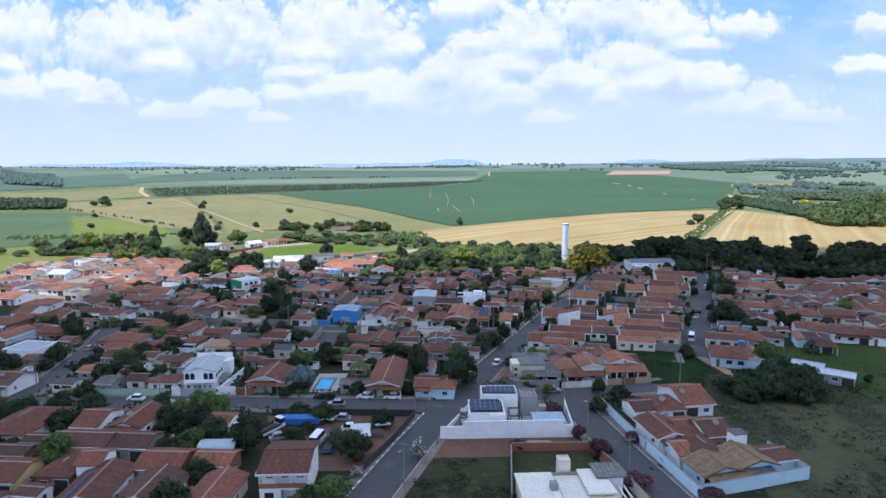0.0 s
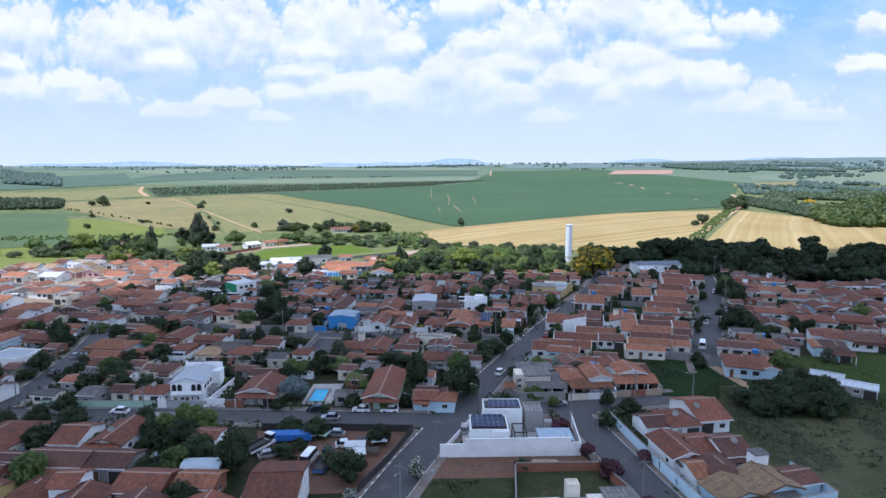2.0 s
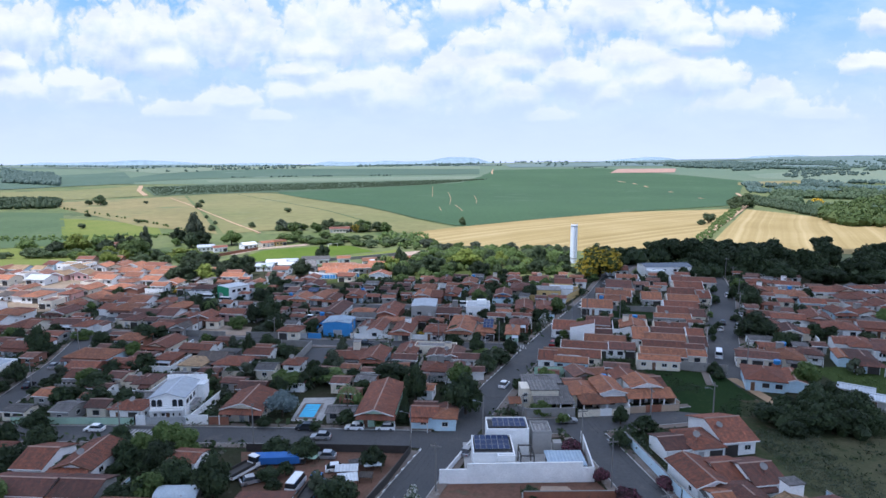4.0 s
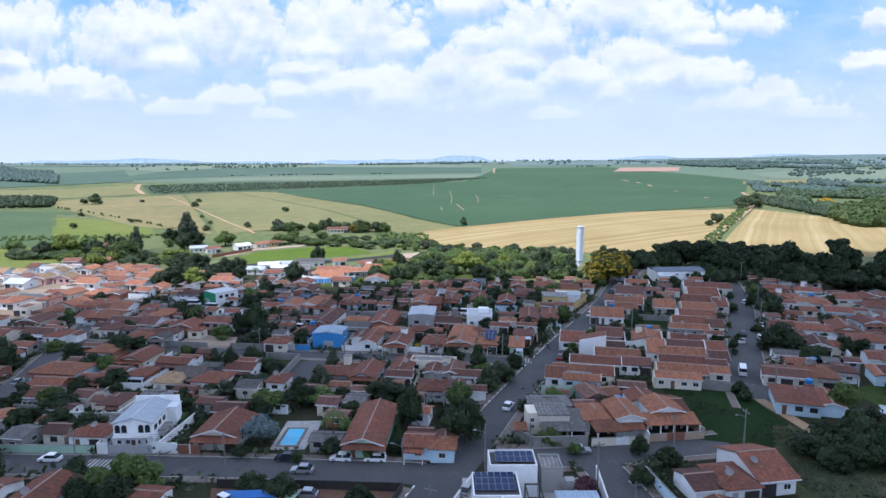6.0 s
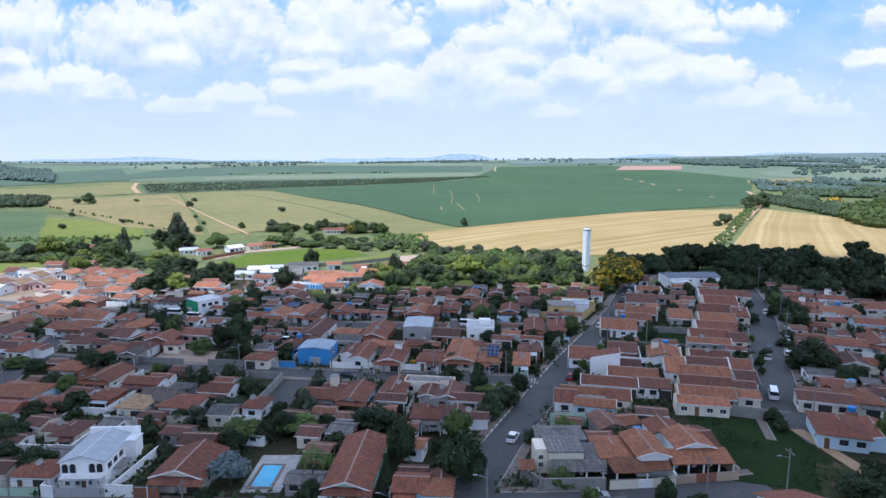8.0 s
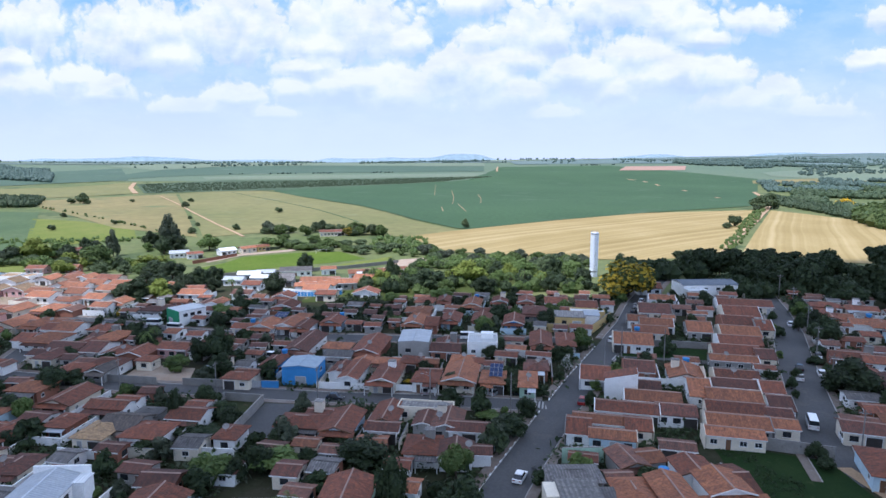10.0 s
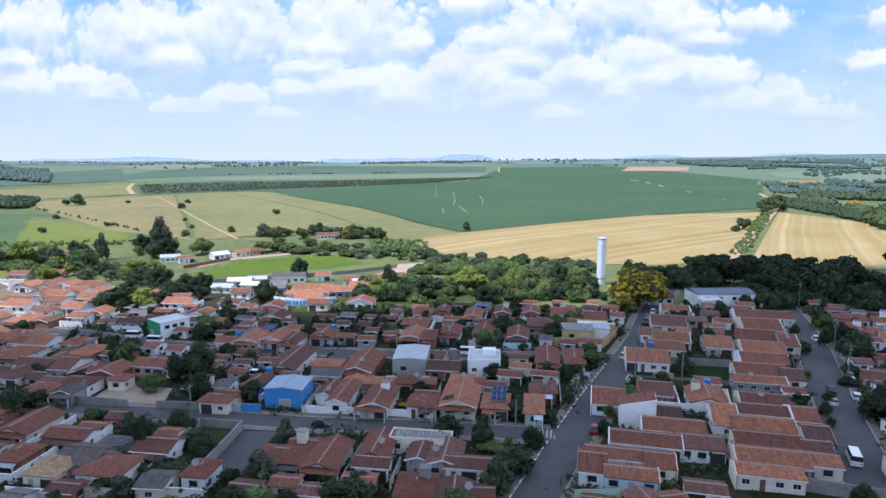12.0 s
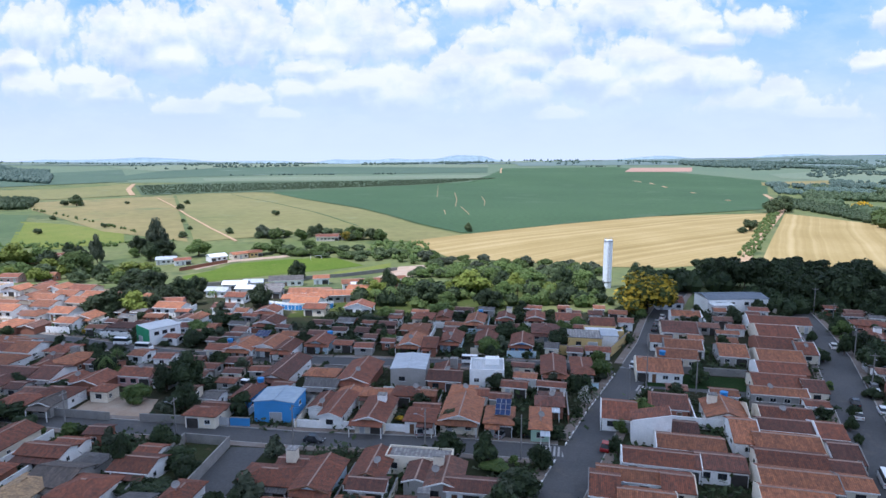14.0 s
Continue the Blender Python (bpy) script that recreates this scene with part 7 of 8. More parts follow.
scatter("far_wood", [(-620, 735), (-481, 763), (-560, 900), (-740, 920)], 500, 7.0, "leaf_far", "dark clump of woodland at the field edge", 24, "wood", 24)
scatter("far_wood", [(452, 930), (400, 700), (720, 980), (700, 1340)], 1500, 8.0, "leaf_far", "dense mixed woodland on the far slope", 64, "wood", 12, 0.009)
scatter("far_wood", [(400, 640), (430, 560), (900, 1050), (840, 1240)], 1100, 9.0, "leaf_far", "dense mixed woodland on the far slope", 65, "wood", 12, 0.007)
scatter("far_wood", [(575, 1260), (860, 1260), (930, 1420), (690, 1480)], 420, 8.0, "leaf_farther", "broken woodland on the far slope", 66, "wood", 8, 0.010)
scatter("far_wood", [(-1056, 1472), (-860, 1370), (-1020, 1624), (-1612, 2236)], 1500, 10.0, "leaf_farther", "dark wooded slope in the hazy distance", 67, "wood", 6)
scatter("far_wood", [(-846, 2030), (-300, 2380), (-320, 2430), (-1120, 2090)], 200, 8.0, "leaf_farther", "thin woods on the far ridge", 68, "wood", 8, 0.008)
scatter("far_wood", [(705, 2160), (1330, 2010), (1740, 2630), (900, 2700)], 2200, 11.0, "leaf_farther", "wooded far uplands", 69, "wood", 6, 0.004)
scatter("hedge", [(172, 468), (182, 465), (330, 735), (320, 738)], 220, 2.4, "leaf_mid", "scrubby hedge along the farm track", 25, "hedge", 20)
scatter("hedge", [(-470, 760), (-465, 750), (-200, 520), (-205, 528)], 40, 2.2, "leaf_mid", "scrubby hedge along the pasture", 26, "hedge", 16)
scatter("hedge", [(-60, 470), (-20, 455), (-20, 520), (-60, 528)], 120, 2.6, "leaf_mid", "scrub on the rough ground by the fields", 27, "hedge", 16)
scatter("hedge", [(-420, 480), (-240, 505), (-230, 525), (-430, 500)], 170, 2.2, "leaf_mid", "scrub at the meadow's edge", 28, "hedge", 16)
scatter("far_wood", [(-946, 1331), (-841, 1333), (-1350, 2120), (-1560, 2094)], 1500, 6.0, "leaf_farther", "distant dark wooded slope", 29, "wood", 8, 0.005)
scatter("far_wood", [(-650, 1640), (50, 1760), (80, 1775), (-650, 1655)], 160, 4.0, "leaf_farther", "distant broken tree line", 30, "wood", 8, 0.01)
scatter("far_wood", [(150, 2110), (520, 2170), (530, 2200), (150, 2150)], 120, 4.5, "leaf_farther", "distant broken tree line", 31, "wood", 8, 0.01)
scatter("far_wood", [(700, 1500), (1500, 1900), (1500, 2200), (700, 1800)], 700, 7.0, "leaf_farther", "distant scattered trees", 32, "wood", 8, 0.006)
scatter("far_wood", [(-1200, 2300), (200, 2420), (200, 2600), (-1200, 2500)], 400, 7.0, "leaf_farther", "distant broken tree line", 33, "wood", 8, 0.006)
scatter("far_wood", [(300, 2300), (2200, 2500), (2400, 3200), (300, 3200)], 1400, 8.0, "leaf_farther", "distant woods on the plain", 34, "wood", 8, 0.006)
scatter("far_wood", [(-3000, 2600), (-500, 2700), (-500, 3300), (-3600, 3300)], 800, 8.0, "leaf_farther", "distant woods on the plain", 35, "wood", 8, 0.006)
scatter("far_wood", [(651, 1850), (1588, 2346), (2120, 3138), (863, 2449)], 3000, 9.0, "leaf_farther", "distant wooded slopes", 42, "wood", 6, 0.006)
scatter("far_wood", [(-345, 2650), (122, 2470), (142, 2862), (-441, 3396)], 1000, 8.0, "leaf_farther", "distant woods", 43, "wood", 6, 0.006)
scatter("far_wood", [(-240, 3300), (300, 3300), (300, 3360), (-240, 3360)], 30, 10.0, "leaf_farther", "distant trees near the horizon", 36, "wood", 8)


def hills(name, y, x0, x1, base, peak, seed, label):
    """A low range of hills at the horizon."""
    r = random.Random(seed)
    g = Geo()
    n = 60
    ph = [r.random() * 6.28 for _ in range(4)]
    for k in range(n + 1):
        u = k / n
        x = x0 + (x1 - x0) * u
        e = min(1.0, 5 * u, 5 * (1 - u))
        z = base + e * peak * (0.55 + 0.2 * math.sin(u * 9 + ph[0]) + 0.12 * math.sin(u * 19 + ph[1]) + 0.03 * math.sin(u * 47 + ph[2]))
        g.v += [(x, y - 260, base - 40), (x, y, z), (x, y + 260, base - 40)]
    for k in range(n):
        i = 3 * k
        g.f += [(i, i + 3, i + 4, i + 1), (i + 1, i + 4, i + 5, i + 2)]
    g.m = [0] * len(g.f)
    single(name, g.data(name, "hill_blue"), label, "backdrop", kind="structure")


hills("backdrop_hills", 4700, 900, 3400, 0, 82, 3, "range of low hills on the horizon, coloured blue for haze")
hills("backdrop_hills", 4600, -1100, 500, -6, 70, 4, "distant hill on the horizon, coloured pale blue for haze")
hills("backdrop_hills", 4650, -3600, -900, -8, 52, 5, "distant hills on the horizon, coloured pale blue for haze")

# farmhouse and small buildings beyond the pitch
house(-96, 536, 16, 8, 8, "src", 3.2)
house(-88, 541, 10, 6, 8, "soc", 3.2)
for px, py, w, d, rot, code in ((-176, 451, 11, 7, 20, "smw"), (-165, 448, 9, 6, 30, "srw"), (-149, 460, 10, 8, 45, "sww"), (-138, 468, 10, 6, 45, "soc"), (-130, 474, 8, 6, 40, "soo"),
                                (-249, 462, 11, 6, 10, "srp"), (-257, 452, 8, 6, 20, "sok"), (-263, 446, 6, 5, 10, "srk"), (-218, 378, 9, 7, 4, "srp"), (-205, 385, 9, 6, 4, "sok"),
                                (-79, 366, 15, 8, 12, "sgw"), (-64, 372, 7, 6, 12, "sow"), (-97, 350, 10, 6, 8, "sww"), (-91, 356, 8, 5, 8, "smw"), (-44, 352, 12, 7, 12, "sow"),
                                (-34, 356, 8, 7, 12, "soc"), (-40, 344, 9, 5, 12, "smw"), (-28, 366, 8, 5, 20, "skw")):
    house(px, py, w, d, rot, code.replace("sk", "so"), 3.2)
garden_wall(-158, 428, -140, 454, 2.0, "brick_red", "long red brick wall behind the pitch")
garden_wall(-128, 352, -60, 402, 1.8, "render_grey", "grey wall along the pitch")
garden_wall(-60, 402, -34, 430, 1.8, "render_grey", "grey wall along the pitch")
for px, py, w, h, kind in ((-195, 479, 15, 26, "grey"), (-188, 472, 17, 13, "dark"), (-220, 453, 9, 19, "grey"), (-228, 448, 13, 12, "dark"), (-211, 486, 13, 13, "dark"), (-190, 460, 12, 14, "dark"), (-166, 474, 17, 12.5, "mid"), (-177, 414, 22, 9, "lime"),
                           (-200, 402, 20, 16, "mid"), (-146, 357, 15, 9.5, "dark"), (-136, 354, 14, 10, "dark"), (-155, 362, 12, 8, "mid"), (-262, 440, 20, 15, "lime"), (-250, 446, 15, 13, "mid"),
                           (-240, 438, 14, 12, "dark"), (-236, 452, 11, 9, "dark"), (-248, 470, 8, 11, "dark"), (-222, 430, 12, 12, "mid"), (-186, 398, 10, 8, "dark"), (-128, 480, 15, 9, "mid"), (-206, 470, 8, 7, "mid"),
                           (-28, 335, 8, 12, "dark"), (-79, 385, 10, 12, "dark"), 
                           (-270, 430, 16, 12, "dark"), (-280, 445, 14, 10, "mid"), (-110, 340, 10, 9, "dark")):
    tree(kind, px, py, w, h, group="trees round the pitch and park")
tree("palm", -36, 334, 6.5, 9, group="park palms")

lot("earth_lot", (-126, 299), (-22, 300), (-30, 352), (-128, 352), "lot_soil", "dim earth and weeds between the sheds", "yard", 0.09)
for px, py, w, d, rot, code in ((-109, 313, 11, 6.5, 8, "srp"), (-98, 333, 9, 6, -4, "smw"), (-88, 338, 8, 6, -4, "sww"), (-86, 322, 8, 7, -6, "srw"), (-84, 304, 8, 7, -6, "sdw"), (-66, 298, 8, 7, -6, "grw"),
                                (-50, 302, 8, 7, -6, "src"), (-97, 300, 8, 7, -8, "srw"), (-78, 342, 9, 6, 10, "sgw"), (-26, 336, 8, 6, 14, "sow"), (-116, 330, 9, 7, -8, "sow"), (-74, 330, 7, 6, 0, "sgg")):
    if not inside_house(px, py, 3.0):
        house(px, py, w, d, rot, code, 3.0, whole=True)
garden_wall(-128, 352, -150, 374, 2.0, "render_grey", "long grey wall below the trees")
# rows of houses on the eastern side
re_ = random.Random(31)
for y0, xa, xb in ((181, 104, 156), (192, 102, 168), (212, 118, 172), (222, 122, 180), (233, 134, 190), (244, 138, 200), (256, 124, 156), (262, 128, 200)):
    x = xa
    while x < xb:
        w, d = re_.uniform(6.5, 9.5), re_.uniform(7.5, 9.5)
        if not inside_house(x, y0, max(w, d) / 2) and not on_road(x, y0, w / 2 + 1):
            house(x, y0 + re_.uniform(-1, 1), w, d, -3, re_.choice("gghs") + re_.choice("rrodr") + re_.choice("wwcl"), 3.0)
        x += w + 0.8
for y0, xa, xb in ((240, -192, -142), (254, -200, -146), (266, -205, -150), (290, -222, -140), (312, -226, -142), (326, -230, -186), (344, -216, -150)):
    x = xa
    while x < xb:
        w, d = re_.uniform(5.5, 9.5), re_.uniform(6.0, 9.0)
        if not inside_house(x, y0, max(w, d) / 2) and not on_road(x, y0, w / 2 + 1):
            if re_.random() < 0.84:
                house(x, y0 + re_.uniform(-1.5, 1.5), w, d, -8 + re_.uniform(-4, 4), re_.choice("gghsf") + re_.choice("orbrtbnt") + re_.choice("wwwclp"), re_.uniform(2.8, 3.6))
            else:
                tree(re_.choice(("dark", "mid")), x, y0, w * 0.8, w * 0.75)
        x += w + re_.uniform(0.8, 3.2)
lot("earth_lot", (-232, 232), (-138, 250), (-142, 352), (-236, 352), "pale_earth", "pale dusty earth between the western houses", "yard", 0.07)
for px, py, w, h in ((-133, 303, 9, 8), (-126, 301, 10, 9), (-119, 304, 9, 8), (-113, 309, 8, 7)):
    tree("dark", px, py, w, h)
tree("yellow", -120, 279.5, 4.2, 3.4)
for px, py, w, d in ((92.5, 152.5, 7.0, 4.2), (95.5, 145.5, 8.0, 4.6)):
    house(px, py, w, d, -35, "smg", 2.6, 0.3, 0.2, "shed")

# ---- walls, sheds and bushes that fill the blocks ----
OPEN = [(-45, -5, 92, 131), (-18, 32, 76, 133), (44, 100, 40, 176), (45, 76, 222, 240), (-90, -64, 209, 228), (-46, -34, 178, 199), (-54, -43, 184, 200), (-38, -26, 142, 161), (-62, -20, 285, 300), (93, 200, 100, 186)]


def is_open(x, y):
    return any(a < x < b and c < y < d for a, b, c, d in OPEN)


rw = random.Random(77)
base_houses = list(HOUSES)
for hx, hy, w, d, rot, hh in base_houses:
    if hy > 305 or hx < -150:
        continue
    c, s = math.cos(radians(rot)), math.sin(radians(rot))
    mat = rw.choice(["render_grey", "wall_w", "wall_w", "wall_c", "brick_red", "render_grey", "wall_l", "wall_w"])
    lab = {"render_grey": "stained grey rendered yard wall", "wall_w": "white rendered yard wall with dirt", "wall_c": "cream rendered yard wall with stains", "brick_red": "raw red brick yard wall", "wall_l": "pale blue painted yard wall"}[mat]
    for (ax, ay), (bx, by) in (((-w / 2 - 1.1, -d / 2 - 2.6), (w / 2 + 1.1, -d / 2 - 2.6)), ((w / 2 + 1.1, -d / 2 - 2.4), (w / 2 + 1.1, d / 2 + 2))):
        if rw.random() < 0.27:
            continue
        p0 = (hx + ax * c - ay * s, hy + ax * s + ay * c)
        p1 = (hx + bx * c - by * s, hy + bx * s + by * c)
        ok = True
        for k in range(6):
            x, y = p0[0] + (p1[0] - p0[0]) * k / 5, p0[1] + (p1[1] - p0[1]) * k / 5
            if on_road(x, y, 1.2) or inside_house(x, y, 0.3) or is_open(x, y):
                ok = False
        if ok:
            garden_wall(*p0, *p1, rw.uniform(1.5, 2.2), mat, lab)
made = 0
for _ in range(4000):
    if made >= 210:
        break
    x, y = rw.uniform(-145, 150), rw.uniform(78, 300)
    if y < 135 and x > -40 or y < 100 and x > -45 or x > 70 + (y - 175) * 0.39 and y < 165:
        continue
    w, d = rw.uniform(3.5, 6.5), rw.uniform(3.5, 6.0)
    if is_open(x, y) or on_road(x, y, 1.5 + max(w, d) / 2) or inside_house(x, y, 0.5 + max(w, d) / 2):
        continue
    house(x, y, w, d, rw.choice([-3, -7, -10]) if x < 0 else -12, "s" + rw.choice("rdbgodr") + rw.choice("gkcwgw"), rw.uniform(2.3, 2.8), 0.35, 0.24, "outbuilding")
    made += 1
made = 0
for _ in range(5000):
    if made >= 295:
        break
    x, y = rw.uniform(-150, 150), rw.uniform(80, 300)
    if (y < 132 and x > -10) or on_road(x, y, 1.2) or inside_house(x, y, 0.9) or (is_open(x, y) and rw.random() < 0.93):
        continue
    k = rw.uniform(2.2, 6.4)
    tree(rw.choice(["dark", "dark", "dark", "dark", "mid", "grey"]), x, y, k, k * rw.uniform(0.7, 1.1), group="garden bushes", name="bush")
    made += 1


# taller garden trees that stand between the roofs
made = 0
for _ in range(3000):
    if made >= 58:
        break
    x, y = (rw.uniform(-112, -40), rw.uniform(78, 132)) if made < 34 else (rw.uniform(-140, 120), rw.uniform(145, 285))
    if on_road(x, y, 2.0) or inside_house(x, y, 1.2) or is_open(x, y):
        continue
    k = rw.uniform(4.5, 7.5)
    tree(rw.choice(["dark", "dark", "dark", "mid"]), x, y, k, k * rw.uniform(0.8, 1.1))
    made += 1


# weeds and low green growth in the yards and on the waste ground
def weeds(name, corners, count, size, material, label, seed, keep):
    r = random.Random(seed)
    a, b, c, d = [Vector(p) for p in corners]
    g = Geo()
    for _ in range(count * 3):
        u, v = r.random(), r.random()
        p = a.lerp(b, u).lerp(d.lerp(c, u), v)
        if keep and (on_road(p.x, p.y, 0.8) or inside_house(p.x, p.y, 0.3) or is_open(p.x, p.y)):
            continue
        if noise.noise((p.x * 0.07, p.y * 0.07, seed)) < -0.05:
            continue
        z, s = ground_z(p.x, p.y), size * r.uniform(0.5, 1.5)
        for _ in range(9):
            q = Vector((p.x + r.gauss(0, 0.45) * s, p.y + r.gauss(0, 0.45) * s, z + abs(r.gauss(0.25, 0.22)) * s))
            e1 = Vector((r.gauss(0, 1), r.gauss(0, 1), r.gauss(0, 0.7))).normalized() * s * r.uniform(0.12, 0.3)
            e2 = Vector((r.gauss(0, 1), r.gauss(0, 1), r.gauss(0, 0.7))).normalized() * s * r.uniform(0.12, 0.3)
            g.face([q - e1, q - e2, q + e1, q + e2])
    return single(name, g.data(name, material), label, "plants", kind="stuff")


weeds("yard_weeds", [(-150, 85), (40, 85), (140, 300), (-140, 300)], 2400, 1.4, "leaf_grey", "low weeds and creepers in the yards", 51, True)
weeds("yard_weeds", [(-150, 85), (60, 85), (150, 300), (-140, 300)], 5200, 2.0, "leaf_dark", "dark low growth between the yard walls", 52, True)
weeds("scrub", [(58, 60), (140, 60), (100, 148), (60, 135)], 6500, 0.5, "leaf_grey", "dry tufts of scrub on the waste ground", 53, False)
weeds("scrub", [(56, 60), (140, 60), (98, 150), (60, 135)], 260, 1.0, "leaf_dark", "dark weeds on the waste ground", 58, False)
scatter("scrub_bushes", [(66, 132), (85, 131), (86, 147), (72, 152)], 42, 3.2, "leaf_dark", "dark bushes on the scrubby waste ground", 72, "shrubs", 40)
weeds("grass_tufts", [(-12, 82), (9, 82), (10.5, 107), (-5, 107)], 350, 0.6, "leaf_dark", "uneven tufts of grass in the empty lot", 54, False)
weeds("grass_tufts", [(51, 146), (69, 141), (68, 167), (51, 174)], 450, 0.5, "leaf_dark", "uneven tufts of grass in the empty lot", 55, False)
weeds("grass_tufts", [(100, 128), (170, 118), (150, 180), (95, 172)], 500, 0.7, "leaf_mid", "uneven grass of the meadow", 56, False)
weeds("crop_rows", [(-43, 269), (-15, 269), (-14, 299), (-44, 299)], 800, 2.4, "leaf_dark", "dense green plantation on an open lot", 57, False)

# zebra crossings and whitewashed kerb stones
for cx, cy, rz, n in ((-66.5, 138, 88, 9), (19.5, 195.2, 80, 8), (46, 226.6, 62, 5)):
    e = thing("crosswalk", cx, cy, rz, "worn white zebra crossing bars on asphalt", "road marking", "zebra crossings")
    for k in range(n):
        block(e, "bar", -2.0, 2.0, (k - n / 2) * 0.8, (k - n / 2) * 0.8 + 0.4, 0.02, 0.125, "kerb_stone")
stones = [ob for ob in bpy.data.objects if ob.name.startswith("kerb")]
g = Geo()
g.box(-0.5, 0.5, -0.12, 0.12, 0, 0.27)
STONE = g.data("kerb_block", "white_trim")
for line in (MAIN[2:6], MAIN[6:11]):
    for k, p in enumerate(offset_line(along(line, 2.6), 3.95)):
        if not on_road(p.x, p.y, -0.3):
            q = part("kerb_block", STONE, stones[0], (p.x, p.y, ground_z(p.x, p.y)), 68)

# ---- street furniture ----
def pole(x, y, rz, lamp=False, h=9.0):
    e = thing("power_pole", x, y, rz, "grey concrete street pole with a crossarm" + (" and a lamp" if lamp else ""), "pole", "street poles")
    if lamp in POLES:
        for k, src in enumerate(POLES[lamp].children):
            part(src.name.split(".")[0], src.data, e)
        return
    POLES[lamp] = e
    g = Geo()
    g.tube((0, 0, -0.5), (0, 0, h), 0.17, 0.10, 8)
    part("shaft", g.data("shaft", "concrete_pole"), e)
    g = Geo()
    g.box(-1.0, 1.0, -0.06, 0.06, h - 0.7, h - 0.55)
    for px in (-0.9, -0.3, 0.3, 0.9):
        g.tube((px, 0, h - 0.55), (px, 0, h - 0.35), 0.05, 0.04, 6)
    part("crossarm", g.data("crossarm", "concrete_pole"), e)
    if lamp:
        g = Geo()
        g.tube((0, 0, h - 1.6), (0, -1.6, h - 1.1), 0.035, 0.03, 6)
        g.box(-0.12, 0.12, -2.2, -1.5, h - 1.16, h - 1.04)
        part("lamp_arm", g.data("lamp_arm", "metal_grey"), e)


POLES = {}
POLE_AT = []
for line, h, sl, sr in ROADS[:8]:
    pts = along(line, 28)
    off = offset_line(pts, -(h + 0.9))
    for k, p in enumerate(off):
        if 85 < p.y < 300 and not on_road(p.x, p.y, 0.3) and not inside_house(p.x, p.y, 0.4):
            q = pts[min(k + 1, len(pts) - 1)] - pts[max(0, k - 1)]
            pole(p.x, p.y, math.degrees(math.atan2(q.y, q.x)) - 90, k % 2 == 0)
            POLE_AT.append((p.x, p.y, id(line)))
steel = thing("street_lamp", 38.4, 211.8, 180, "tall slim galvanised street lamp with a side arm", "lamp")
g = Geo()
g.tube((0, 0, -0.3), (0, 0, 10.5), 0.11, 0.07, 8)
part("shaft", g.data("shaft", "metal_grey"), steel)
g = Geo()
g.tube((0, 0, 10.4), (1.6, 0, 10.7), 0.05, 0.04, 6)
g.box(1.4, 2.2, -0.14, 0.14, 10.6, 10.75)
part("lamp_head", g.data("lamp_head", "metal_grey"), steel)


def wires(a, b):
    """The sagging lines between two poles: one thing of three cables."""
    za, zb = ground_z(a[0], a[1]) + 8.7, ground_z(b[0], b[1]) + 8.7
    d = Vector((b[0] - a[0], b[1] - a[1]))
    n = Vector((-d.y, d.x)).normalized()
    e = thing("power_line", a[0], a[1], 0, "thin dark sagging power cables between poles", "cable", "power lines", za)
    for k in (-0.9, 0, 0.9):
        g = Geo()
        g.sweep([Vector((d.x * j / 8 + n.x * k, d.y * j / 8 + n.y * k, (zb - za) * j / 8 - 2.2 * j / 8 * (1 - j / 8))) for j in range(9)], 0.016, 3)
        part("cable", g.data("cable", "rubber"), e)


for a, b in zip(POLE_AT, POLE_AT[1:]):
    if a[2] == b[2] and math.hypot(a[0] - b[0], a[1] - b[1]) < 45:
        wires(a, b)


# ---- vehicles ----
CARS = {}


